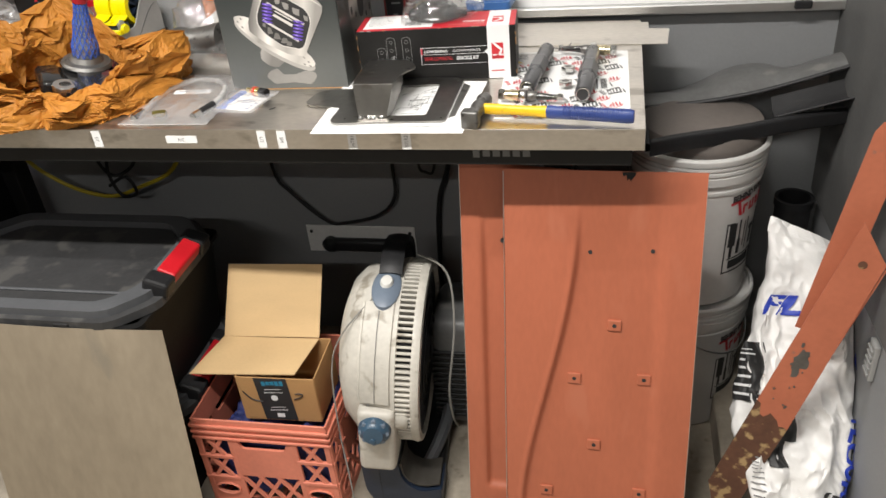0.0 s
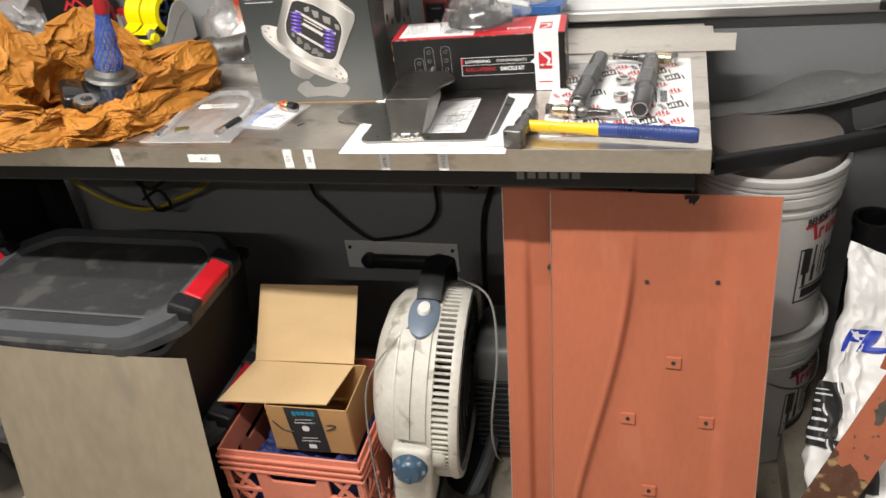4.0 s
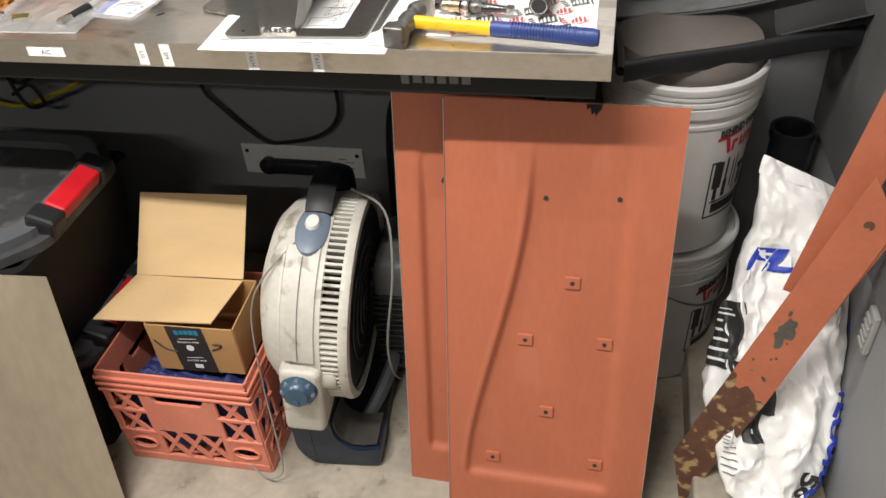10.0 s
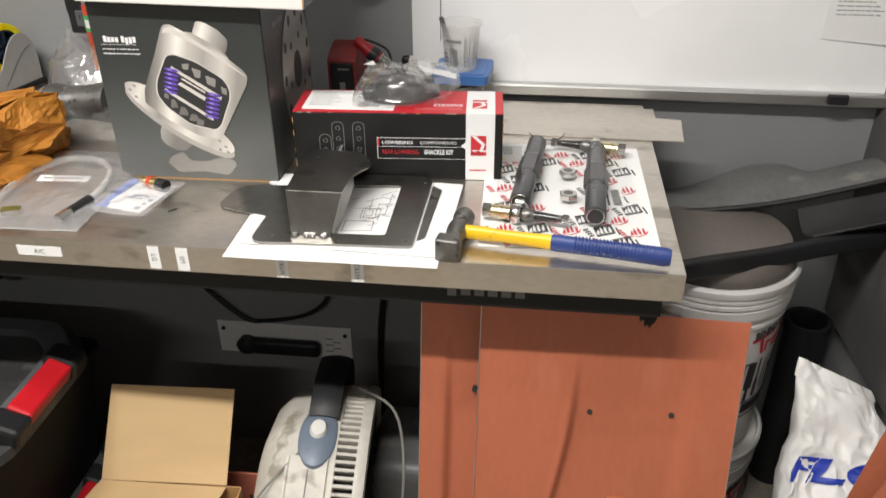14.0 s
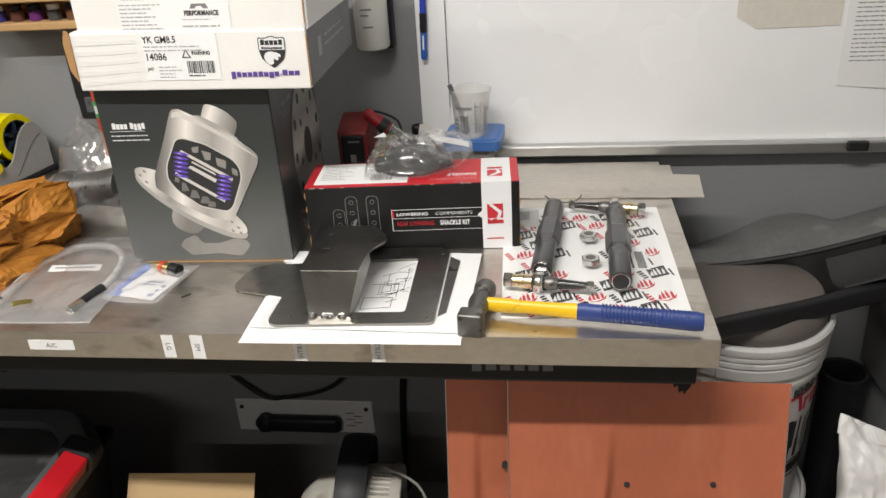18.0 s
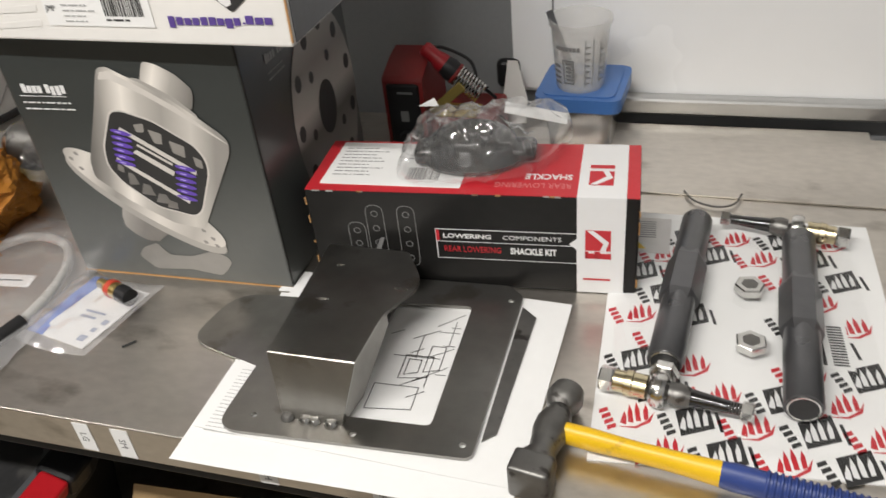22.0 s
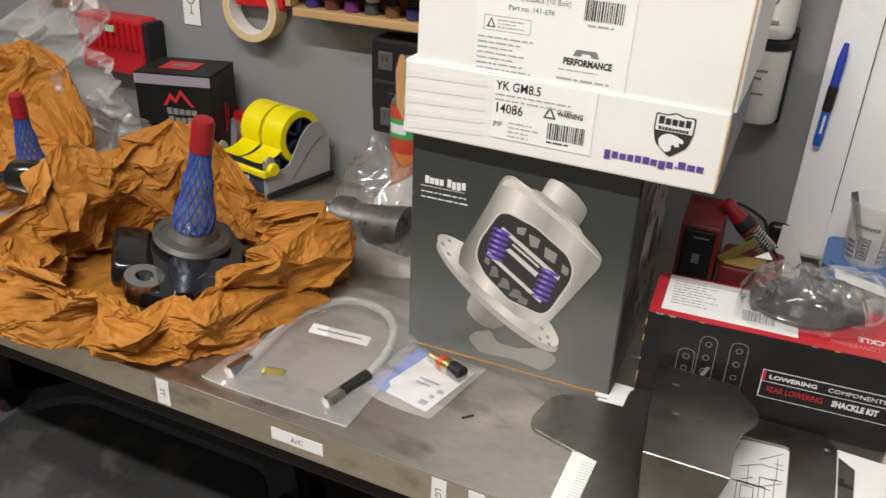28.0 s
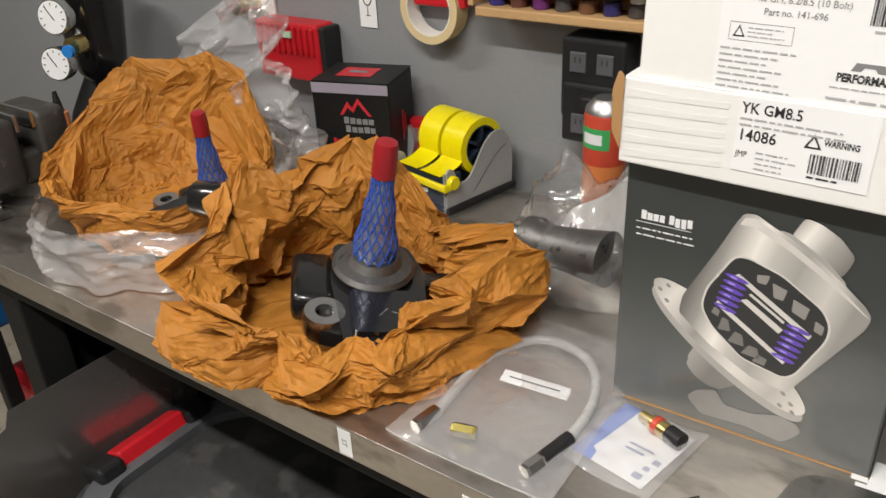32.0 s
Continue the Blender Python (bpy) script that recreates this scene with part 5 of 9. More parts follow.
def part_carton():
    """The dark carton with a printed picture of a machined housing on its front."""
    w, d, hgt = 0.249, 0.24, 0.271
    t = thing("part_carton", "dark grey printed carton showing a silver gear housing", "carton", pose(-0.828, 0.198, BT, 0, 0, 1.3))
    part("box", box(0, w, 0, d, 0, hgt, 0.0025), BACKDROP, t)
    part("bottom_edge", box(-0.0004, w + 0.0004, -0.0006, 0.002, 0.0, 0.0009), CARDDARK, t, "bare brown carton edge")
    part("corner_edge", box(w - 0.0005, w + 0.0008, -0.0006, 0.0006, 0.0, hgt), BLACKCARTON, t)
    m = face((0, -0.0004, 0), (1, 0, 0), (0, 0, 1))

    def pic(name, pts, material, z):
        flat = [((x * 1.1 - 204) / 345 * w, (501 - y * 1.1) / 308 * hgt) for x, y in pts]
        return part(name, plate([(x + 0.11 * (y - 0.12), 0.12 + (y - 0.12) * 0.94) for x, y in flat], z, z + 0.00015, m=m), material, t)

    r = random.Random(5)
    bars(letter_bars(0.017, 0.2105, 4, 0.0058, 0.009, r) + letter_bars(0.0435, 0.2105, 4, 0.0056, 0.009, r, 0.2), INKWHITE, t, m, lift=0.0003)
    bars([(0.012, 0.207, 0.052, 0.0006)] + text_lines(0.013, 0.2, 0.058, 2, 0.0065, 0.0022, r), INKWHITE, t, m, lift=0.0003)
    def at(cx, cy):
        return (308 + 0.368 * (cx - 200) + 0.108 * (cy - 262), 252 - 0.0793 * (cx - 200) + 0.3945 * (cy - 262))

    def shape(name, pts, material, z, soft=0):
        return pic(name, [at(*p) for p in (rounded(pts, soft, 3) if soft else pts)], material, z)

    shape("picture_reflection", [(45, 692), (75, 668), (140, 660), (165, 705), (250, 722), (330, 716), (385, 738), (396, 762), (360, 790), (335, 800), (230, 765), (90, 745)], SILVERDARK, 0.0002, 14)
    shape("picture_lower_hub", [(52, 560), (80, 520), (215, 590), (222, 625), (195, 640), (150, 658), (105, 640), (58, 600)], PICLOW, 0.0003, 10)
    shape("picture_hub_ring", ellipse(98, 612, 60, 22, 38, 24), PICLOW, 0.0004)
    shape("picture_flange_edge", ellipse(172, 538, 290, 62, 39.5, 48), SILVERMID, 0.0005)
    shape("picture_flange", ellipse(178, 516, 290, 62, 39.5, 48), PICFLANGE, 0.0006)
    for q, side_ in ((-0.9, 8), (-0.84, -14), (-0.78, 20), (0.76, 26), (0.84, 4), (0.9, 18), (0.72, -4)):
        shape("picture_bolt_hole", ellipse(178 + 290 * q * 0.772 - side_ * 0.6, 516 + 290 * q * 0.636 + side_, 9, 5, 40, 12), SILVERDARK, 0.0007)
    shape("picture_upper_hub", [(385, 156), (425, 172), (475, 208), (512, 255), (500, 282), (480, 308), (435, 278), (345, 212), (362, 186)], PICHUB, 0.0008, 12)
    shape("picture_hub_collar", [(322, 186), (350, 196), (440, 262), (495, 322), (486, 336), (430, 300), (316, 206)], SILVERMID, 0.0009, 8)
    shape("picture_body", [(205, 165), (225, 143), (258, 146), (300, 176), (350, 208), (430, 270), (490, 325), (545, 380), (562, 408), (548, 440), (352, 640), (250, 606), (120, 515), (28, 424), (42, 374), (150, 240)], PICBODY, 0.001, 12)
    shape("picture_rim_light", [(212, 172), (228, 154), (260, 158), (350, 222), (430, 284), (548, 402), (556, 412), (424, 300), (344, 238), (250, 178)], SILVERLIGHT, 0.0011, 6)
    win = [(200, 260), (235, 262), (330, 308), (440, 398), (458, 440), (450, 478), (370, 582), (338, 594), (220, 547), (130, 457), (102, 402), (120, 348)]
    shape("picture_window_lip", [(278 + (x - 278) * 1.035, 428 + (y - 428) * 1.035) for x, y in win], SILVERLIGHT, 0.0012, 20)
    shape("picture_window", win, INKBLACK, 0.0013, 20)
    for tooth in ([(262, 305), (298, 308), (288, 332), (262, 326)], [(305, 326), (346, 346), (334, 374), (308, 366)], [(362, 368), (406, 392), (394, 424), (358, 402)], [(422, 424), (446, 440), (440, 464), (418, 452)],
                  [(163, 430), (180, 438), (186, 472), (148, 466)], [(200, 470), (222, 480), (226, 514), (178, 500)], [(240, 508), (266, 516), (272, 548), (218, 532)], [(268, 534), (294, 546), (286, 566), (250, 554)], [(140, 400), (156, 412), (150, 430), (130, 418)]):
        shape("picture_tooth", tooth, PICTOOTH, 0.0015, 4)
    purple = mat("spring_purple_ink", (0.12, 0.06, 0.42), 0.4)
    glint = mat("spring_light_ink", (0.42, 0.34, 0.75), 0.4)
    for k in range(6):
        for cx, cy in ((206 - 7 * k, 318 + 17 * k), (378 - 8 * k, 452 + 17 * k)):
            shape("picture_spring", ellipse(cx, cy, 36, 6.5, 22, 14), purple, 0.0017)
            shape("picture_spring_light", ellipse(cx - 8, cy - 3, 12, 2, 22, 8), glint, 0.0019)
    for rail in ([(200, 310), (212, 304), (414, 466), (406, 478)], [(142, 392), (150, 382), (346, 545), (338, 555)], [(216, 378), (234, 374), (336, 455), (324, 467)], [(240, 362), (246, 358), (340, 432), (336, 438)]):
        shape("picture_rail", rail, SILVERLIGHT, 0.0016)
    # side print: a spotted ring shape
    side = face((w + 0.0006, 0, 0), (0, 1, 0), (0, 0, 1))
    silver = silver_ink("printed_silver_disc", 0.0, 1.0, 0.02, 0.24, [(0.0, 0.1), (0.2, 0.3), (0.42, 0.12), (0.55, 0.42), (0.75, 0.2), (1.0, 0.34)])
    part("side_picture", plate(ellipse(0.155, 0.128, 0.082, 0.108, 0, 40), 0.0002, 0.0004, m=side), silver, t, "printed silver drilled disc")
    for q in range(11):
        for rr, size in ((0.84, 0.007), (0.52, 0.005)):
            if rr > 0.6 or q % 2:
                part("side_spot", plate(ellipse(0.155 + 0.082 * rr * math.cos(q * 0.571 + rr), 0.128 + 0.108 * rr * math.sin(q * 0.571 + rr), size, size * 1.25, 0, 12), 0.0005, 0.0007, m=side), INKBLACK, t)
    part("side_spot", plate(ellipse(0.155, 0.128, 0.022, 0.03, 0, 20), 0.0005, 0.0007, m=side), INKBLACK, t)
    bars(letter_bars(0.045, 0.222, 4, 0.0052, 0.009, r) + letter_bars(0.07, 0.222, 5, 0.0052, 0.009, r) + text_lines(0.045, 0.212, 0.05, 2, 0.006, 0.002, r), INKGREY, t, side)
    part("white_slip", box(0.235, 0.249, -0.007, 0.0, 0.0006, 0.0012), WHITEPAPER, t, "small white paper slip")
    return t


part_carton()


def flat_carton():
    w, d, hgt = 0.319, 0.262, 0.077
    t = thing("gasket_carton", "flat white parts carton with a printed label", "carton", pose(-0.8295, 0.1775, 1.2465, 0, 1.0, 0.6))
    part("box", box(0, w, 0, d, 0, hgt, 0.002), WHITECARD, t)
    part("side_print", box(w, w + 0.0008, 0.006, d - 0.004, 0.002, hgt - 0.002), mat("slate_print", (0.12, 0.125, 0.135), 0.45), t, "slate grey printed side")
    part("worn_edge", box(w - 0.0005, w + 0.001, -0.0006, 0.0008, 0.004, hgt - 0.006), CARDDARK, t, "worn brown carton edge")
    part("torn_flap", plate(rounded([(0, 0.012), (0.0, 0.079), (-0.005, 0.083), (-0.0095, 0.066), (-0.008, 0.03)], 0.003, 3), 0, 0.0015, m=face((0.001, -0.001, 0), (1, 0.4, 0), (0, 0, 1))), CARDDARK, t, "torn brown corner flap")
    part("top_face", box(0.001, w - 0.001, 0.001, d - 0.001, hgt, hgt + 0.0005), WHITECARD, t)
    m = face((0, -0.0004, 0), (1, 0, 0), (0, 0, 1))
    r = random.Random(12)
    sticker = part("sticker", box(0.098, 0.2, 0.014, 0.076, 0.0002, 0.0005, m=m), WHITEPAPER, t, "white printed sticker")
    words("YK GM8.5", 0.0125, INKBLACK, sticker, m @ Matrix.Translation((0.1, 0.063, 0.0004)), wide=0.86, bold=0.00012)
    bars(text_lines(0.1, 0.0575, 0.095, 2, 0.005, 0.0024, r), SMALLINK, sticker, m, lift=0.0008)
    words("14086", 0.0135, INKBLACK, sticker, m @ Matrix.Translation((0.1, 0.0405, 0.0004)), wide=0.88, bold=0.00014)
    words("JMP", 0.007, INKBLACK, sticker, m @ Matrix.Translation((0.1, 0.0265, 0.0004)), wide=0.85)
    words("WARNING", 0.0072, INKBLACK, sticker, m @ Matrix.Translation((0.164, 0.047, 0.0004)), wide=0.72, bold=0.0002)
    part("warning_triangle", plate([(0.15, 0.043), (0.163, 0.043), (0.1565, 0.055)], 0.0006, 0.0008, m=m, holes=[[(0.1525, 0.0445), (0.1605, 0.0445), (0.1565, 0.052)]]), INKBLACK, sticker)
    bars(text_lines(0.116, 0.031, 0.032, 4, 0.0045, 0.002, r), SMALLINK, sticker, m, lift=0.0008)
    bars(barcode(0.156, 0.023, 0.036, 0.016, r), INKBLACK, sticker, m, lift=0.0008)
    bars(text_lines(0.156, 0.019, 0.036, 1, 0.004, 0.0025, r), INKBLACK, sticker, m, lift=0.0008)
    for k in range(5):
        part("stripe_print", plate([(0.004, 0.006 + 0.0135 * k), (0.09, 0.013 + 0.0125 * k), (0.09, 0.0185 + 0.0125 * k), (0.05, 0.0145 + 0.013 * k), (0.004, 0.0135 + 0.0135 * k)], -0.0002, 0.0001, m=m), FAINT, t)
    shield(t, m @ Matrix.Translation((0.255, 0.032, 0)), 0.036, INKBLACK, INKWHITE)
    bars(letter_bars(0.214, 0.0145, 9, 0.0073, 0.0072, r, 0.3) + letter_bars(0.283, 0.0155, 3, 0.0082, 0.007, r) + [(0.2805, 0.0155, 0.0018, 0.0018)], INKPURPLE, t, m @ pose(0, 0, 0, 0, 0, 0.6), name="web_mark")
    side = face((w + 0.001, 0, 0), (0, 1, 0), (0, 0, 1))
    bars([(0.05, 0.03, 0.018, 0.026)] + text_lines(0.085, 0.05, 0.15, 2, 0.012, 0.005, r), mat("pale_slate_ink", (0.3, 0.31, 0.33), 0.5), t, side)
    return t


flat_carton()


def cover_carton():
    w, d, hgt = 0.308, 0.258, 0.125
    t = thing("cover_carton", "plain white carton stacked on a flat carton", "carton", pose(-0.8175, 0.182, 1.3205, 0, 1.0, 0.2))
    part("box", box(0, w, 0, d, 0, hgt, 0.002), WHITECARD, t)
    part("worn_edge", box(w - 0.0004, w + 0.0007, -0.0005, 0.0007, 0.01, hgt - 0.01), CARDDARK, t, "worn brown carton edge")
    part("tuck_flap", box(w, w + 0.0035, 0.004, d - 0.004, 0.002, hgt - 0.002, 0.001), WHITECARD, t)
    m = face((0, -0.0004, 0), (1, 0, 0), (0, 0, 1))
    r = random.Random(15)
    sticker = part("sticker", box(0.062, 0.212, -0.0005, 0.118, 0.0002, 0.0005, m=m), WHITEPAPER, t, "large white printed sticker")
    words("Black Crinkle Bowtie Differential Cover", 0.0068, INKGREY, sticker, m @ Matrix.Translation((0.121, 0.0835, 0.0004)), "CENTER", wide=0.92)
    words("Fits GM, 8.2/8.5 (10 Bolt)", 0.0072, INKGREY, sticker, m @ Matrix.Translation((0.119, 0.0735, 0.0004)), "CENTER", wide=0.92)
    words("Part no. 141-696", 0.0072, INKGREY, sticker, m @ Matrix.Translation((0.116, 0.064, 0.0004)), "CENTER", wide=0.92)
    words("/ PARTS / RACING", 0.0085, INKBLACK, sticker, m @ Matrix.Translation((0.16, 0.0985, 0.0004)), "LEFT", wide=0.6)
    bars([(0.13, 0.108, 0.078, 0.008)], INKBLACK, sticker, m, lift=0.0008)
    bars(barcode(0.166, 0.064, 0.036, 0.018, r), INKBLACK, sticker, m, lift=0.0008)
    bars(text_lines(0.17, 0.059, 0.028, 1, 0.004, 0.0028, r), SMALLINK, sticker, m, lift=0.0008)
    bars(text_lines(0.084, 0.053, 0.03, 3, 0.0032, 0.0013, r), SMALLINK, sticker, m, lift=0.0008)
    part("warning_triangle", plate([(0.073, 0.046), (0.082, 0.046), (0.0775, 0.055)], 0.0006, 0.0008, m=m, holes=[[(0.0747, 0.047), (0.0803, 0.047), (0.0775, 0.0528)]]), INKBLACK, sticker)
    part("warning_frame", plate([(0.07, 0.043), (0.117, 0.043), (0.117, 0.057), (0.07, 0.057)], 0.0006, 0.0007, m=m, holes=[[(0.0704, 0.0434), (0.1166, 0.0434), (0.1166, 0.0566), (0.0704, 0.0566)]]), INKGREY, sticker)
    bars(text_lines(0.065, 0.036, 0.06, 7, 0.005, 0.0022, r), SMALLINK, sticker, m, lift=0.0008)
    part("winged_mark", plate([(0.16, 0.031), (0.167, 0.031), (0.169, 0.034), (0.176, 0.034), (0.178, 0.031), (0.185, 0.031), (0.182, 0.037), (0.163, 0.037)], 0.0006, 0.0008, m=m), INKGREY, sticker)
    words("PERFORMANCE", 0.0085, INKBLACK, sticker, m @ Matrix.Translation((0.1745, 0.0225, 0.0004)), "CENTER", wide=0.78, bold=0.00035)
    bars(text_lines(0.148, 0.017, 0.05, 1, 0.004, 0.0016, r), SMALLINK, sticker, m, lift=0.0008)
    bars(text_lines(0.147, 0.008, 0.05, 1, 0.004, 0.003, r), SMALLINK, sticker, m, lift=0.0008)
    return t


cover_carton()


def shackle_carton():
    w, d, hgt = 0.313, 0.098, 0.106
    t = thing("shackle_carton", "black and red carton of suspension shackles", "carton", pose(-0.5555, 0.2245, BT, 0, 0, 4.0))
    part("box", box(0, w, 0, d, 0, hgt, 0.002), BLACKCARTON, t)
    part("red_top", box(0.0006, w - 0.0006, 0.0006, d - 0.0006, hgt, hgt + 0.0006), INKRED, t, "red printed lid")
    part("white_band", box(0.258, 0.301, -0.0008, 0.0, 0.001, hgt + 0.001), INKWHITE, t, "white printed band")
    part("white_band_top", box(0.258, 0.301, 0.0, d - 0.001, hgt + 0.0007, hgt + 0.0012), INKWHITE, t, "white printed band")
    part("address_label", box(0.012, 0.15, 0.012, 0.094, hgt + 0.0007, hgt + 0.0012, m=pose(0, 0, 0, 0, 0, -1)), WHITEPAPER, t, "large white address label")
    part("band_point", plate([(0.258, 0.05), (0.251, 0.056), (0.258, 0.062)], 0.0002, 0.0008, m=face((0, 0, 0), (1, 0, 0), (0, 0, 1))), INKWHITE, t)
    m = face((0, -0.0004, 0), (1, 0, 0), (0, 0, 1))
    r = random.Random(21)
    part("title_frame", plate([(0.125, 0.034), (0.258, 0.034), (0.258, 0.068), (0.125, 0.068)], 0.0002, 0.0004, m=m, holes=[[(0.126, 0.0345), (0.2578, 0.0345), (0.2578, 0.0672), (0.126, 0.0672)]]), INKWHITE, t)
    bars([(0.126, 0.0535, 0.132, 0.0006)], INKWHITE, t, m)
    bars([(0.1255, 0.0545, 0.003, 0.0125)], INKRED, t, m, lift=0.0005)
    words("LOWERING", 0.0068, INKWHITE, t, m @ Matrix.Translation((0.132, 0.058, 0)), bold=0.0002, wide=1.32)
    words("COMPONENTS", 0.0068, INKWHITE, t, m @ Matrix.Translation((0.189, 0.058, 0)), wide=1.2)
    words("REAR LOWERING", 0.0098, INKRED, t, m @ Matrix.Translation((0.132, 0.042, 0)), wide=0.72)
    words("SHACKLE KIT", 0.0098, INKWHITE, t, m @ Matrix.Translation((0.196, 0.042, 0)), bold=0.00035, wide=0.74)
    # the square mark and its word bar
    part("square_mark", box(0.2655, 0.2885, 0.05, 0.0725, 0.0006, 0.0008, m=m), INKRED, t)
    part("swoosh", plate([(0.267, 0.0722), (0.273, 0.0722), (0.287, 0.06), (0.284, 0.0503), (0.279, 0.0503), (0.282, 0.058)], 0.0009, 0.0011, m=m), INKWHITE, t)
    bars([(0.2655, 0.041, 0.0235, 0.006), (0.2655, 0.041, 0.003, 0.008), (0.274, 0.041, 0.005, 0.008)], INKRED, t, m, lift=0.0007)
    bars([(0.264, 0.016, 0.025, 0.002)], INKRED, t, m, lift=0.0007)
    up = face((0, 0, hgt + 0.0007), (1, 0, 0), (0, 1, 0))
    part("square_mark", box(0.267, 0.289, 0.02, 0.045, 0.0007, 0.0009, m=up), INKRED, t)
    part("swoosh", plate([(0.268, 0.0205), (0.274, 0.0205), (0.288, 0.033), (0.284, 0.0445), (0.279, 0.0445), (0.282, 0.035)], 0.001, 0.0012, m=up), INKWHITE, t)
    bars([(0.267, 0.05, 0.022, 0.006)], INKRED, t, up, lift=0.0008)
    flipped = up @ pose(0.252, 0.038, 0, 0, 0, 180)
    words("SHACKLE", 0.013, INKWHITE, t, flipped, bold=0.0003, wide=0.8, lift=0.0002)
    words("REAR LOWERING", 0.012, mat("pale_red_ink", (0.6, 0.2, 0.2), 0.5), t, up @ pose(0.252, 0.022, 0, 0, 0, 180), wide=0.75, lift=0.0002)
    bars(text_lines(0.02, 0.08, 0.05, 9, 0.0065, 0.0018, r) + text_lines(0.09, 0.08, 0.04, 4, 0.0065, 0.0022, r) + barcode(0.095, 0.022, 0.032, 0.022, r), INKGREY, t, up, lift=0.0008)
    # outline drawings of shackles
    for x, hh, n in ((0.047, 0.05, 3), (0.067, 0.07, 4), (0.098, 0.07, 4)):
        y0 = 0.022
        out = rounded([(x - 0.009, y0), (x + 0.009, y0), (x + 0.009, y0 + hh), (x - 0.009, y0 + hh)], 0.0085, 4)
        inn = rounded([(x - 0.0083, y0 + 0.0007), (x + 0.0083, y0 + 0.0007), (x + 0.0083, y0 + hh - 0.0007), (x - 0.0083, y0 + hh - 0.0007)], 0.008, 4)
        part("outline_drawing", plate(out, 0.0002, 0.0004, m=m, holes=[inn]), INKGREY, t)
        for k in range(n):
            c = y0 + 0.01 + k * (hh - 0.02) / (n - 1)
            part("outline_hole", plate(ellipse(x, c, 0.0035, 0.0035, 0, 14), 0.0002, 0.0004, m=m, holes=[ellipse(x, c, 0.0028, 0.0028, 0, 14)]), INKGREY, t)
    part("outline_drawing", plate([(0.04, 0.03), (0.064, 0.03), (0.074, 0.055), (0.07, 0.055), (0.06, 0.034), (0.04, 0.034)], 0.0004, 0.0006, m=m), INKGREY, t)
    rw = random.Random(77)
    for k in range(11):
        # scuffed edges where the print has worn off
        x, ln = rw.uniform(0.0, w - 0.02), rw.uniform(0.002, 0.008)
        part("worn_edge", box(x, x + ln, -0.0009, 0.0004, hgt - rw.uniform(0.0002, 0.0006), hgt + 0.0007), MIDGREY if k % 3 else CARDDARK, t)
    for k in range(12):
        z, ln = rw.uniform(0.004, hgt - 0.014), rw.uniform(0.002, 0.01)
        x = w if k % 2 else 0.0
        part("worn_edge", box(x - 0.0007, x + 0.0007, -0.0007, 0.0007, z, z + ln), CARDDARK, t)
    return t


shackle_carton()


# ---- sheet metal, papers and the hammer ----
def letter_sheet(name, label, x, y, turn, z):
    t = thing(name, label, "paper", pose(x, y, z, 0, 0, turn))
    part("leaf", sheet(lambda u, v: Vector((0.279 * u, 0.216 * v, 0.0012 * noise.noise(Vector((u * 3, v * 3, z * 50))) + 0.0012)), 14, 12, 0.0003), WHITEPAPER, t)
    return t


page = letter_sheet("instruction_sheet", "white printed instruction sheet under a steel plate", -0.587, -0.022, 0.3, BT + 0.0003)
r = random.Random(31)
bars(text_lines(0.004, 0.085, 0.05, 18, 0.0042, 0.0009, r), SMALLINK, page, Matrix.Translation((0.0, 0.0, 0.003)) @ pose(0.01, 0.018, 0, 0, 0, 0), "small_print")
page2 = letter_sheet("drawing_sheet", "white sheet with a line drawing under a steel plate", -0.585, 0.012, -2.0, BT + 0.0022)


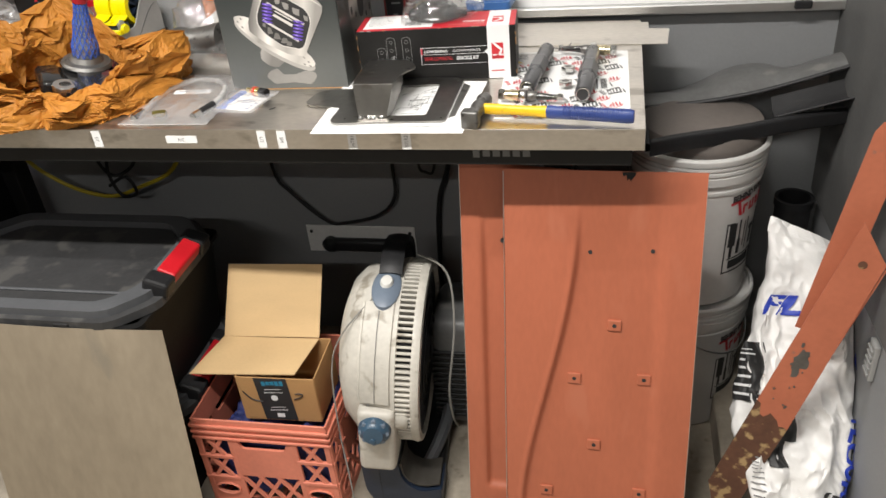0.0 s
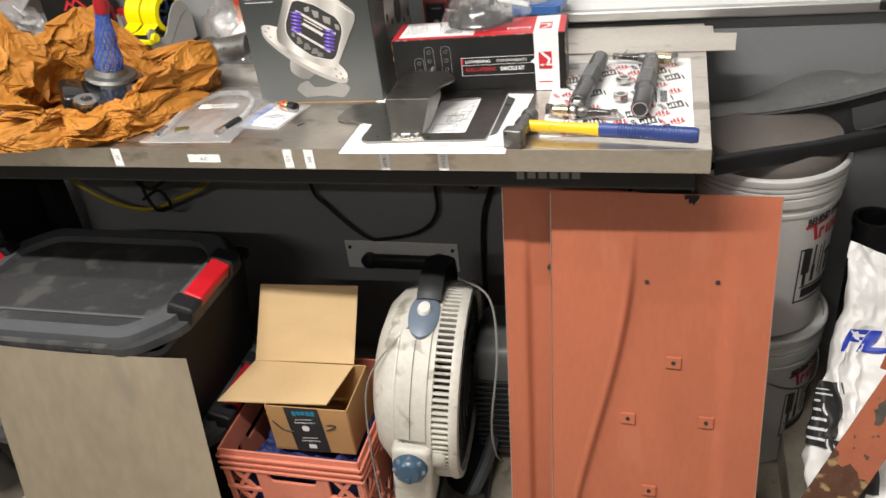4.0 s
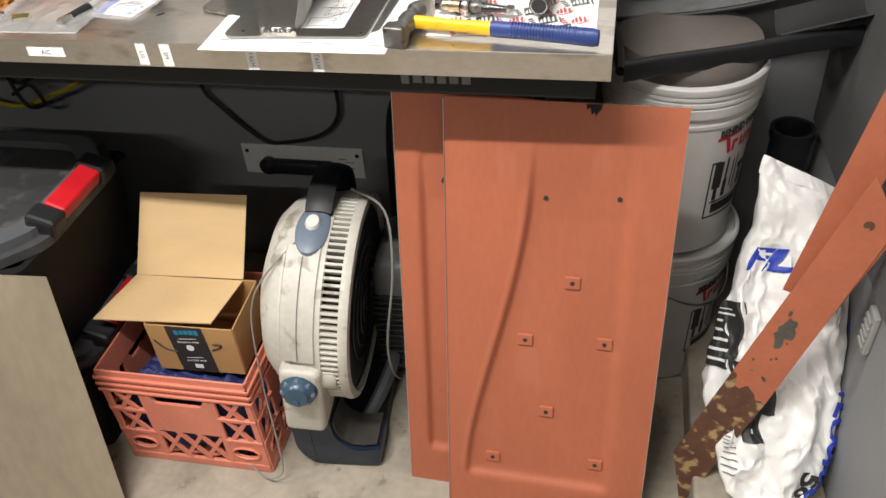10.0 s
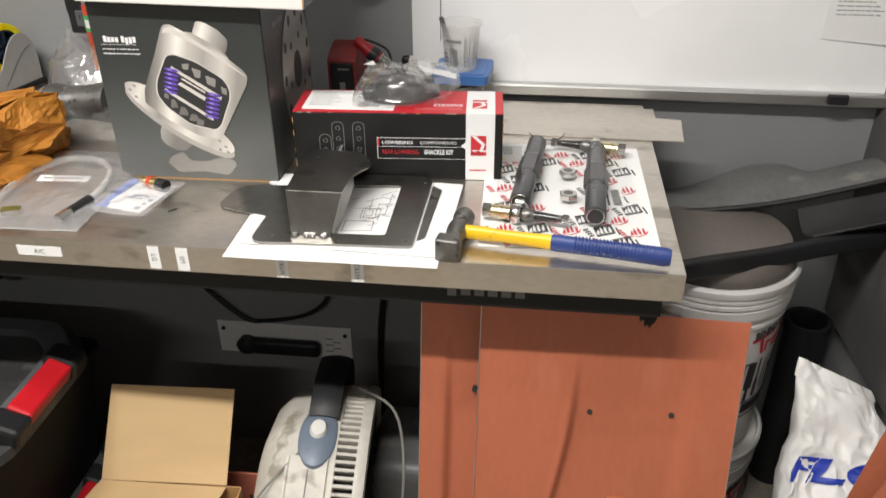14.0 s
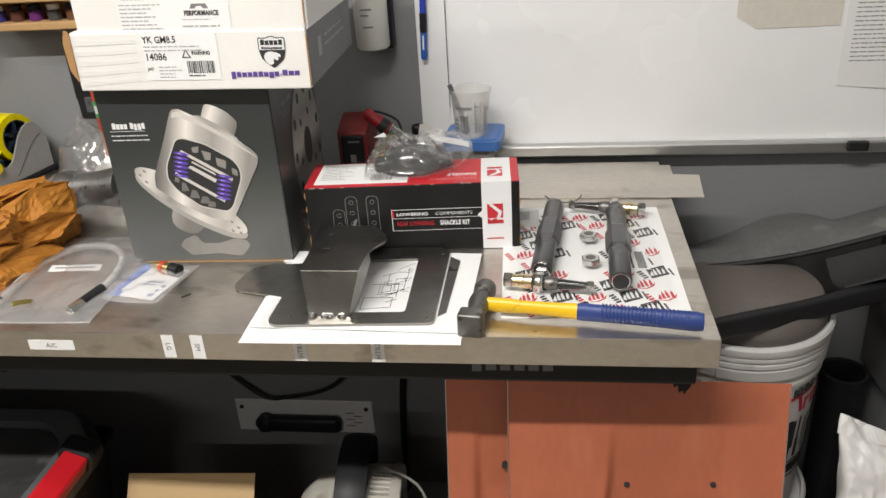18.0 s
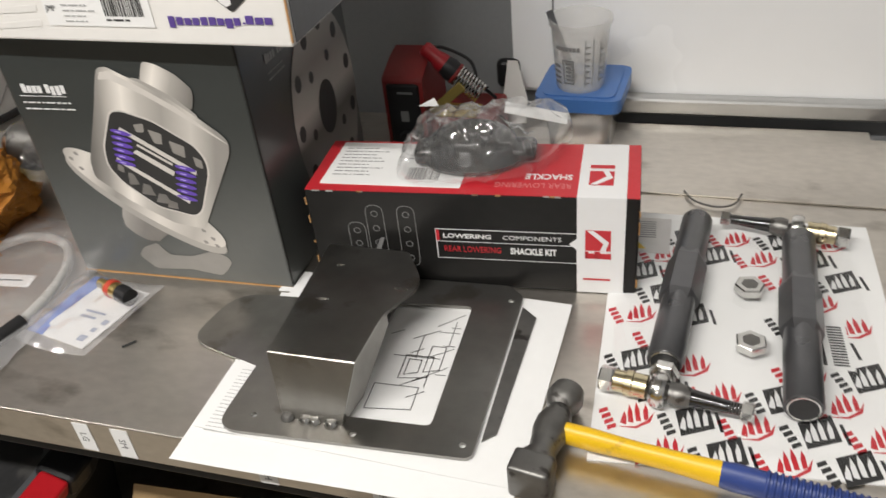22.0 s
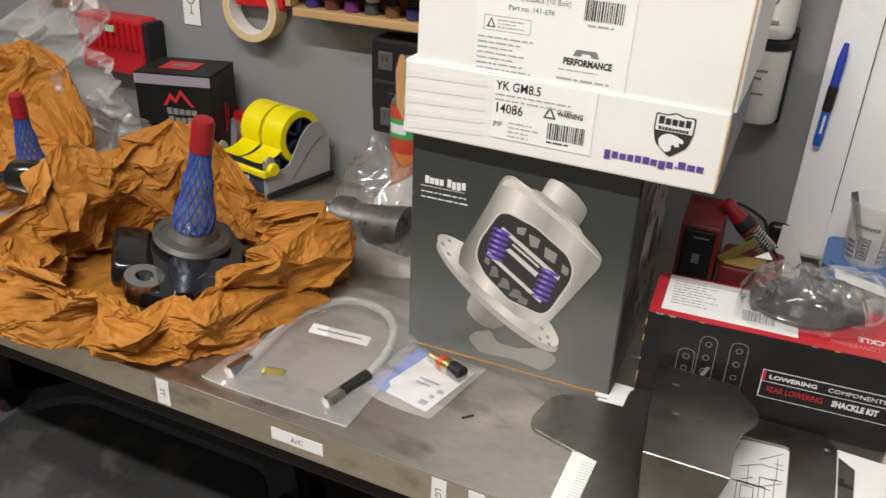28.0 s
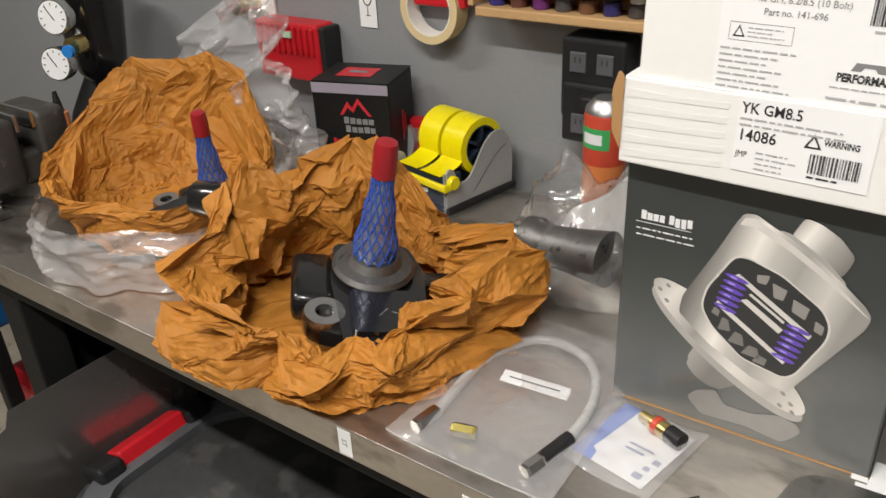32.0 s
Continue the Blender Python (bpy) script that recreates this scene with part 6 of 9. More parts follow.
def base_plate():
    t = thing("mounting_plate", "bare steel mounting plate with a welded raised bracket", "metal bracket", pose(0, 0, BT + 0.0045, 0.0, 0, 0))
    outer = rounded([(-0.562, 0.01), (-0.346, 0.02), (-0.345, 0.218), (-0.36, 0.232), (-0.558, 0.226)], [0.02, 0.008, 0.004, 0.004, 0.02], 5)
    inner = [(-0.462, 0.043), (-0.386, 0.046), (-0.389, 0.196), (-0.462, 0.19)]
    holes = [rounded(inner, 0.006, 3)] + [ellipse(x, y, 0.0028, 0.0028, 0, 12) for x, y in ((-0.535, 0.03), (-0.445, 0.026), (-0.356, 0.032), (-0.355, 0.21))]
    part("plate", plate(outer, 0.0, 0.003, holes=holes), RAWSTEEL, t, "dark bare steel plate")
    part("folded_edge", plate([(-0.343, 0.04), (-0.333, 0.05), (-0.328, 0.192), (-0.343, 0.205)], -0.0004, 0.0012), CASTIRON, t, "dark folded steel edge")
    part("wing", plate(rounded([(-0.645, 0.11), (-0.56, 0.087), (-0.5, 0.1), (-0.5, 0.19), (-0.632, 0.183)], [0.022, 0.002, 0.002, 0.002, 0.03], 5), -0.0035, -0.0008), RAWSTEEL, t, "rounded steel wing plate")
    # bracket: upright front, top shelf, folded side
    part("upright", plate([(-0.51, 0.0), (-0.457, 0.0), (-0.441, 0.06), (-0.516, 0.06)], -0.0015, 0.0015, m=pose(0, 0.034, 0.003, 78, 0, 0)), RAWSTEEL, t)
    top_m = pose(0, 0.0465, 0.0615, -5.5, 0, 0)
    out = rounded([(-0.516, 0.0), (-0.441, 0.0), (-0.442, 0.07), (-0.425, 0.107), (-0.428, 0.127), (-0.453, 0.168), (-0.535, 0.17)], [0.001, 0.001, 0.02, 0.012, 0.012, 0.004, 0.004], 5)
    slots = [ellipse(-0.503, 0.078, 0.006, 0.0022, 0, 14), ellipse(-0.439, 0.105, 0.007, 0.0022, -8, 14), ellipse(-0.509, 0.134, 0.004, 0.0026, 0, 14)]
    part("shelf", plate(out, -0.0015, 0.0015, m=top_m, holes=slots), RAWSTEEL, t, "bent steel shelf with slots")
    part("bend_line", rod((-0.516, 0.0465, 0.0615), (-0.441, 0.0465, 0.0615), 0.0014, 10), RAWSTEEL, t, "rounded folded edge")
    part("side_web", plate([(0.0, 0.0), (0.012, 0.056), (0.085, 0.048), (0.085, 0.035), (0.03, 0.0)], -0.0012, 0.0012, m=face((-0.457, 0.037, 0.003), (0.16, 1, 0), (0, 0, 1))), RAWSTEEL, t)
    for x in (-0.505, -0.489, -0.481, -0.466):
        part("weld_bead", lathe([(0.0, 0.0055), (0.004, 0.0045), (0.006, 0.002), (0.0065, 0.0)], 12, m=pose(x, 0.033, 0.003)), CHROME if x != -0.505 else CASTIRON, t, "", True)
    d = face((-0.46, 0.045, -0.0006), (1, 0.03, 0), (0, 1, 0))
    rr = random.Random(3)
    lines = []
    for k in range(16):
        a = (rr.uniform(0.004, 0.066), rr.uniform(0.01, 0.135))
        ang = rr.choice((0, 90, 0, 90, 32, 32, -58))
        ln = rr.uniform(0.012, 0.045)
        b = box(0, ln, 0, 0.0005, 0.0, 0.0002, m=pose(a[0], a[1], 0, 0, 0, ang))
        for v in b.verts:
            v.co.x, v.co.y = min(max(v.co.x, 0.003), 0.071), min(max(v.co.y, 0.003), 0.145)
        lines.append(merge(None, b))
    ink = bmesh.new()
    for b in lines:
        merge(ink, b)
    for k in range(4):
        x0, y0, ww, hh = [(0.03, 0.05, 0.026, 0.03), (0.034, 0.055, 0.012, 0.02), (0.05, 0.06, 0.014, 0.034), (0.012, 0.012, 0.04, 0.03)][k]
        merge(ink, plate([(x0, y0), (x0 + ww, y0 + 0.004), (x0 + ww, y0 + hh), (x0, y0 + hh)], 0, 0.0002, holes=[[(x0 + 0.0006, y0 + 0.0006), (x0 + ww - 0.0006, y0 + 0.0046), (x0 + ww - 0.0006, y0 + hh - 0.0006), (x0 + 0.0006, y0 + hh - 0.0006)]]))
    ink.transform(d)
    return t, ink


plate_thing, ink = base_plate()
ink.transform(pose(0, 0, BT + 0.0045))
ink.transform(page2.matrix_world.inverted())
part("line_drawing", ink, INKBLACK, page2, "thin black line drawing")


def hammer():
    t = thing("ball_peen_hammer", "ball-peen hammer with yellow and blue handle", "hammer", pose(-0.287, 0.052, BT + 0.0172, 0, 0, -8.5) @ Matrix.Diagonal((1.0, 0.8, 0.8, 1)))
    # handle along +x
    part("neck", lathe([(0.0105, 0.0), (0.011, 0.02), (0.0095, 0.05), (0.0105, 0.09), (0.012, 0.115), (0.0, 0.116)], 20, m=pose(0.008, 0, 0, 0, 90, 0) @ Matrix.Diagonal((1.15, 0.85, 1, 1))), YELLOW, t, "scuffed yellow shaft", True)
    part("grip", lathe([(0.0, 0.0), (0.012, 0.001), (0.013, 0.01), (0.012, 0.05), (0.013, 0.1), (0.014, 0.142), (0.012, 0.15), (0.0, 0.151)], 24, m=pose(0.12, 0, 0, 0, 90, 0) @ Matrix.Diagonal((1.15, 0.85, 1, 1))), HAMMERBLUE, t, "worn dark blue rubber grip", True)
    for k in range(24):
        part("grip_ridge", lathe([(0.0126, 0.0), (0.0136, 0.0008), (0.0136, 0.0018), (0.0126, 0.0026)], 20, m=pose(0.15 + 0.0044 * k, 0, 0.001, 0, 90, 0) @ Matrix.Diagonal((1.15, 0.85, 1, 1))), HAMMERBLUE, t, "", True)
    head = bmesh.new()
    lathe([(0.0, -0.066), (0.0165, -0.066), (0.0185, -0.062), (0.0185, -0.04), (0.013, -0.03), (0.015, -0.016), (0.0175, -0.006), (0.0175, 0.008), (0.014, 0.018), (0.0115, 0.026), (0.016, 0.032), (0.0185, 0.042), (0.016, 0.054), (0.008, 0.06), (0.0, 0.061)], 26, head, pose(-0.003, 0, 0, -90, 0, 0) @ Matrix.Diagonal((0.8, 1, 1, 1)))
    part("head", head, CASTIRON, t, "worn steel ball-peen head", True)
    part("striking_face", box(-0.0185, 0.0125, -0.072, -0.044, -0.0205, 0.0195, 0.004, 3), CASTIRON, t, "square worn striking face", True)
    return t


hammer()


def link_card():
    """Backing card printed with repeated two-colour marks; a blister pack of steering links lies on it."""
    m = face((-0.262, 0.042, BT), (0.236, 0.012, 0), (0.012, 0.345, 0))
    w, d = 0.238, 0.345
    t = thing("backing_card", "white backing card with red and black marks", "card", m)
    part("card", plate([(0, 0), (w, 0.008), (w + 0.012, d - 0.012), (0.006, d)], 0.0003, 0.0018), WHITEPAPER, t)
    r = random.Random(44)
    for i in range(8):
        for j in range(11):
            x, y = -0.01 + 0.045 * i + 0.0225 * (j % 2), 0.004 + 0.0315 * j
            if not (0.004 < x < w - 0.03 and y < d - 0.034) or (0.07 < x < 0.135 and 0.09 < y < 0.24):
                continue
            q = pose(x + 0.011, y, 0.0019, 0, 0, 24) @ Matrix.Diagonal((1.06, 1.06, 1, 1))
            black = (i + j + (j // 2)) % 2 == 0
            ink = INKWHITE if black else INKRED
            if black:
                part("black_mark", plate([(-0.001, -0.003), (0.025, -0.003), (0.031, 0.021), (0.005, 0.021)], 0, 0.0002, m=q), INKBLACK, t)
            up = q @ Matrix.Translation((0, 0, 0.0003 if black else 0))
            for k in range(4):
                x0, hh = 0.0058 * k + 0.001, (0.014, 0.019, 0.02, 0.016)[k]
                part("claw_stroke", plate([(x0, 0.004 - 0.001 * k), (x0 + 0.0034, 0.001), (x0 + 0.0066, hh * 0.6), (x0 + 0.0072, hh), (x0 + 0.0028, hh * 0.6)], 0, 0.0002, m=up), ink, t)
            if not black:
                part("claw_arc", plate([(-0.002, 0.001), (0.01, -0.0045), (0.022, -0.002), (0.029, 0.007), (0.021, 0.0005), (0.01, -0.0025)], 0, 0.0002, m=up), ink, t)
            for k in range(4):
                part("word_bar", plate([(-0.0105, 0.0056 * k), (-0.003, 0.0056 * k + 0.001), (-0.0025, 0.0056 * k + 0.0046), (-0.0095, 0.0056 * k + 0.0038)], 0, 0.0002, m=q), INKBLACK if black else INKRED, t)
            if black:
                part("small_word", box(0.028, 0.0305, -0.001, 0.018, 0, 0.0002, m=q @ pose(0, 0, 0, 0, 0, -13)), INKBLACK, t)
    part("part_sticker", box(0.178, 0.206, 0.12, 0.18, 0.0024, 0.0028), WHITEPAPER, t, "white barcode sticker")
    bars([(0.19, 0.124 + 0.0034 * k, 0.012, 0.0018) for k in range(15)] + [(0.182, 0.124, 0.003, 0.05)], INKBLACK, t, Matrix.Translation((0, 0, 0.0028)))
    part("caution_slip", box(0.012, 0.05, d - 0.075, d - 0.012, 0.0024, 0.0028, m=pose(0, 0, 0, 0, 0, -2)), mat("pale_grey_paper", (0.62, 0.6, 0.58), 0.7), t, "grey caution slip")
    bars([(0.016, d - 0.022 - 0.004 * k, 0.03, 0.0014) for k in range(8)], INKGREY, t, Matrix.Translation((0, 0, 0.0028)))
    part("caution_triangle", plate([(0.02, d - 0.07), (0.036, d - 0.07), (0.028, d - 0.057)], 0.003, 0.0032), CANYELLOW, t)
    film = sheet(lambda u, v: Vector((0.012 + 0.215 * u, 0.02 + 0.31 * v, 0.003 + 0.004 * (1 - (2 * u - 1) ** 8) * (1 - (2 * v - 1) ** 8) + 0.001 * noise.noise(Vector((u * 20, v * 25, 3))))), 40, 50)
    part("blister_film", film, SEALFILM, t, "clear shrink film", True)
    return t


link_card()


def link_sleeve(a, b, label, bore):
    """A threaded adjusting sleeve with a hexagonal middle."""
    a, b = Vector(a), Vector(b)
    ln = (b - a).length
    m = Matrix.Translation(a) @ (b - a).to_track_quat("Z", "Y").to_matrix().to_4x4()
    t = thing("link_sleeve", label, "steering link", m, "steering links")
    r0 = 0.0148
    part("tube", lathe([(0.009, 0.0), (r0 - 0.001, 0.0), (r0, 0.002), (r0, ln * 0.3), (r0, ln - 0.002), (r0 - 0.001, ln), (0.009, ln), (0.009, ln - 0.03), (0.0, ln - 0.03)], 28), GREYRUBBER, t, "", True)
    part("hexagon", lathe([(r0 * 0.98, ln * 0.33), (r0 * 1.22, ln * 0.39), (r0 * 1.22, ln * 0.64), (r0 * 0.98, ln * 0.7)], 6), GREYRUBBER, t, "flat-sided middle")
    part("bore", lathe([(0.0, -0.0006), (0.0112, -0.0006), (0.0112, 0.001)], 24), INKBLACK, t, "dark threaded bore")
    part("bore_thread", lathe([(0.0108, -0.0012), (0.0122, -0.0012), (0.0122, 0.0005), (0.0108, 0.0005), (0.0108, -0.0012)], 24), CHROME, t, "", True)
    return t


link_sleeve((-0.212, 0.137, BT + 0.0205), (-0.192, 0.35, BT + 0.0205), "dark grey adjuster sleeve beside a joint", False)
link_sleeve((-0.109, 0.105, BT + 0.0205), (-0.0985, 0.33, BT + 0.0205), "dark grey adjuster sleeve with an open end", True)


def rod_end(x, y, ang, label, flip):
    """A spherical rod end with its through-stud, spacers and nut."""
    t = thing("rod_end", label, "rod end", pose(x, y, BT + 0.0175, 0, 0, ang) @ Matrix.Diagonal((0.76, 0.78, 0.78, 1)), "rod ends")
    s = -1 if flip else 1
    part("eye", lathe([(0.0105, -0.0075), (0.016, -0.0075), (0.0185, -0.004), (0.0185, 0.004), (0.016, 0.0075), (0.0105, 0.0075), (0.0105, -0.0075)], 28, m=pose(0, 0, 0, 0, 90, 0)), CHROME, t, "polished eye", True)
    part("ball", lathe([(0.0, -0.011), (0.0065, -0.0105), (0.0115, 0.0), (0.0065, 0.0105), (0.0, 0.011)], 20, m=pose(0, 0, 0, 0, 90, 0)), CASTIRON, t, "", True)
    part("shank", lathe([(0.0105, 0.012), (0.0105, 0.04), (0.0, 0.041)], 18, m=pose(0, 0, 0, -90 * s, 0, 0)), CHROME, t, "", True)
    part("jam_nut", hexes(0.0155, 0.02, 0.031, m=pose(0, 0, 0, -90 * s, 0, 0)), CHROME, t)
    part("spacer", lathe([(0.0125, -0.012), (0.0125, -0.026), (0.0135, -0.027), (0.0135, -0.034), (0.0115, -0.035), (0.0115, -0.046), (0.0, -0.047)], 22, m=pose(0, 0, 0, 0, 90, 0)), ZINC, t, "yellow zinc spacer", True)
    part("lock_nut", hexes(0.0135, -0.062, -0.047, m=pose(0, 0, 0, 0, 90, 0)), CHROME, t)
    part("collar", lathe([(0.011, 0.011), (0.0125, 0.02), (0.0105, 0.03), (0.0085, 0.034)], 20, m=pose(0, 0, 0, 0, 90, 0)), CASTIRON, t, "", True)
    part("stud", lathe([(0.0095, 0.03), (0.0065, 0.07), (0.006, 0.09), (0.0, 0.091)], 18, m=pose(0, 0, 0, 0, 90, 0)), GLOSSBLACK, t, "tapered black stud", True)
    for k in range(6):
        part("thread", lathe([(0.006, 0.07), (0.0068, 0.0712), (0.006, 0.0724)], 14, m=pose(0.003 * k, 0, 0, 0, 90, 0)), CASTIRON, t, "", True)
    part("end_nut", hexes(0.0095, 0.082, 0.094, m=pose(0, 0, 0, 0, 90, 0)), CHROME, t)
    return t


rod_end(-0.2145, 0.108, -9, "zinc-plated rod end with brass-coloured spacer", False)
rod_end(-0.0985, 0.351, 170, "zinc-plated rod end at a sleeve's far end", False)
for k, (x, y, a) in enumerate([(-0.1435, 0.257, 10), (-0.144, 0.18, 32)]):
    nut = thing("jam_nut", "loose bright zinc jam nut lying on a card", "nut", pose(x, y, BT + 0.009, 0, 0, a), "jam nuts")
    part("nut", hexes(0.0135, 0.0, 0.0085, 0.0078), CHROME, nut)
    part("bore", lathe([(0.0078, 0.0), (0.0078, 0.0084)], 20), CASTIRON, nut)

# sheet lying across the back of the bench
solo("offcut_sheet", plate([(-0.33, 0.43), (0.052, 0.425), (0.06, 0.525), (0.016, 0.53), (0.016, 0.575), (-0.33, 0.575)], 0.0006, 0.0022, m=pose(0, 0, BT)), STAINLESS, "bare steel offcut lying at the back of the bench", "metal sheet")
solo("steel_scrap", tube([(-0.207, 0.434, BT + 0.0035), (-0.195, 0.414, BT + 0.0035), (-0.172, 0.405, BT + 0.0035), (-0.155, 0.412, BT + 0.004), (-0.147, 0.43, BT + 0.006)], 0.0011, 6), CASTIRON, "thin curved steel sliver on the bench", "metal scrap")


strip_card = thing("card_strip", "pale folded card strip leaning beside a tub", "card", face((-0.446, 0.575, BT + 0.0025), (0.05, -0.03, 0.02), (0.046, 0.0, 0.07)))
part("card", plate([(0, 0), (0.05, 0), (0.05, 0.03), (0.03, 0.08), (0.012, 0.082)], 0.0, 0.0012), WHITECARD, strip_card)


def tub():
    t = thing("food_tub", "clear tub with a blue lid at the wall", "tub", pose(-0.333, 0.543, BT + 0.0024, 0, 0, -3))
    b = bmesh.new()
    rows = [(0.036, 0.0), (0.041, 0.061), (0.044, 0.063), (0.044, 0.065), (0.0395, 0.065), (0.0345, 0.002)]
    ring = rounded([(-1, -1.1), (1, -1.1), (1, 1.1), (-1, 1.1)], 0.35, 4)
    vs = [[b.verts.new((x * s, y * s + 0.004, z)) for x, y in ring] for s, z in rows]
    for r0, r1 in zip(vs, vs[1:]):
        for k in range(len(ring)):
            b.faces.new((r0[k], r0[(k + 1) % len(ring)], r1[(k + 1) % len(ring)], r1[k]))
    b.faces.new(vs[0][::-1])
    b.faces.new(vs[-1])
    part("tub", b, CLEARTUB, t, "cloudy clear tub", True)
    part("lid", plate(rounded([(-0.051, -0.049), (0.051, -0.049), (0.051, 0.057), (-0.051, 0.057)], 0.016, 4), 0.061, 0.077), BLUELID, t, "blue snap lid")
    part("lid_well", plate(rounded([(-0.043, -0.041), (0.043, -0.041), (0.043, 0.049), (-0.043, 0.049)], 0.014, 4), 0.077, 0.0785), BLUELID, t)
    part("contents", box(-0.03, 0.03, -0.033, 0.033, 0.003, 0.02, 0.006), CARDDARK, t, "small brown contents")
    return t


tub()


def cup():
    t = thing("mixing_cup", "clear plastic mixing cup on a tub", "cup", pose(-0.336, 0.535, BT + 0.0024 + 0.0788, 0, 0, 10))
    part("cup", lathe([(0.0, 0.0), (0.027, 0.0), (0.028, 0.002), (0.034, 0.075), (0.0365, 0.077), (0.0365, 0.083), (0.034, 0.083), (0.0265, 0.003), (0.0, 0.003)], 40), clear("milky_cup", (0.95, 0.94, 0.92), 0.26, 0.25, 0.0, 30.0, 1.2), t, "milky printed cup", True)
    marks = [(-0.026 + 0.0042 * k, 0.053, 0.0032, 0.005) for k in range(7)] + [(-0.018, 0.012, 0.002, 0.03), (-0.018, 0.012, 0.014, 0.002), (-0.018, 0.04, 0.014, 0.002), (-0.006, 0.012, 0.002, 0.03)]
    marks += [(-0.014, 0.016 + 0.005 * k, 0.007, 0.003) for k in range(5)] + [(0.008, 0.008, 0.001, 0.058), (0.017, 0.008, 0.001, 0.058), (0.026, 0.012, 0.001, 0.05), (0.035, 0.012, 0.001, 0.05)]
    marks += [(0.009, 0.012 + 0.0075 * k, 0.005, 0.0018) for k in range(7)] + [(0.027, 0.014 + 0.0075 * k, 0.005, 0.0018) for k in range(6)] + [(-0.034, 0.01 + 0.007 * k, 0.012, 0.003) for k in range(4)]
    for u0, v0, w, hh in marks:
        def wrap(u, v, u0=u0, v0=v0, w=w, hh=hh):
            a = math.radians(-98) + (u0 + w * u) / 0.031
            rr = 0.0282 + 0.0062 * (v0 + hh * v) / 0.075 + 0.0005
            return Vector((rr * math.cos(a), rr * math.sin(a), v0 + hh * v))
        part("print", sheet(wrap, 5, 3, 0.0002), INKGREY, t)
    part("stir_stick", box(-0.004, 0.004, -0.0015, 0.0015, 0.0, 0.09, 0.0005, m=pose(-0.006, 0.0, 0.006, 0, -19, 0)), GREYPLASTIC, t, "dark stirring stick")
    return t


cup()


SOLDERRED = mat("dull_red_plastic", (0.19, 0.014, 0.013), 0.5, vary=0.12, scale=10, bump=0.1)


def solder_station():
    t = thing("soldering_station", "small red soldering station with its iron", "soldering station", pose(-0.511, 0.5, BT + 0.0024, 0, 0, 0))
    prism = [(-0.025, 0.0), (0.065, 0.0), (0.065, 0.1), (0.04, 0.124), (0.015, 0.12), (-0.025, 0.106)]
    part("body", plate(rounded(prism, 0.006, 3), -0.0535, -0.003, m=face((0, 0, 0), (0, 1, 0), (0, 0, 1))), SOLDERRED, t, "", True)
    part("front", box(-0.0485, -0.008, -0.028, -0.024, 0.006, 0.1, 0.003), BLACKPLASTIC, t, "black control face")
    part("knob", lathe([(0.01, 0), (0.009, 0.008), (0, 0.009)], 18, m=pose(-0.028, -0.028, 0.03, 90)), BLACKPLASTIC, t, "", True)
    bars([(0.01, 0.088, 0.02, 0.003), (0.012, 0.052, 0.01, 0.014)], INKGREY, t, face((-0.045, -0.0282, 0), (1, 0, 0), (0, 0, 1)))
    part("base", box(0.002, 0.082, -0.025, 0.055, 0.0, 0.056, 0.006, 3), SOLDERRED, t, "red stand base")
    part("sponge", box(0.008, 0.06, -0.022, 0.01, 0.056, 0.062, 0.003), mat("old_sponge", (0.42, 0.3, 0.08), 0.9), t, "yellow sponge")
    part("holder_arm", box(-0.006, 0.006, -0.002, 0.002, -0.028, 0.028, 0.002, m=pose(0.022, -0.012, 0.076, 0, 48, 0)), mat("olive_plastic", (0.2, 0.15, 0.035), 0.55, vary=0.15), t, "olive holder arm")
    coil = [(0.0125 * math.cos(k * 0.9), 0.0125 * math.sin(k * 0.9), 0.0006 * k) for k in range(64)]
    iron = pose(0.06, 0.008, 0.074, 0, -49, 0)
    b = tube(coil, 0.0015, 5, None, 2)
    b.transform(iron)
    part("spring_holder", b, CHROME, t, "coiled spring holder", True)
    part("iron_grip", lathe([(0.0, 0.0), (0.012, 0.001), (0.014, 0.012), (0.012, 0.022), (0.0, 0.022)], 20, m=iron @ Matrix.Translation((0, 0, 0.036))), BLACKPLASTIC, t, "", True)
    part("iron_collar", lathe([(0.0135, 0.0), (0.0145, 0.002), (0.0135, 0.004)], 20, m=iron @ Matrix.Translation((0, 0, 0.038))), SOLDERRED, t, "", True)
    part("iron_handle", lathe([(0.0115, 0.0), (0.012, 0.004), (0.009, 0.016), (0.0095, 0.03), (0.007, 0.033), (0.006, 0.028), (0, 0.026)], 20, m=iron @ Matrix.Translation((0, 0, 0.057))), DARKRED, t, "dark red iron handle", True)
    part("lead", tube([tuple(iron @ Vector((0, 0, 0.084))), (0.012, 0.02, 0.128), (0.045, 0.02, 0.112), (0.055, 0.018, 0.085), (0.072, 0.03, 0.06)], 0.0022, 6), BLACKPLASTIC, t, "", True)
    return t


solder_station()


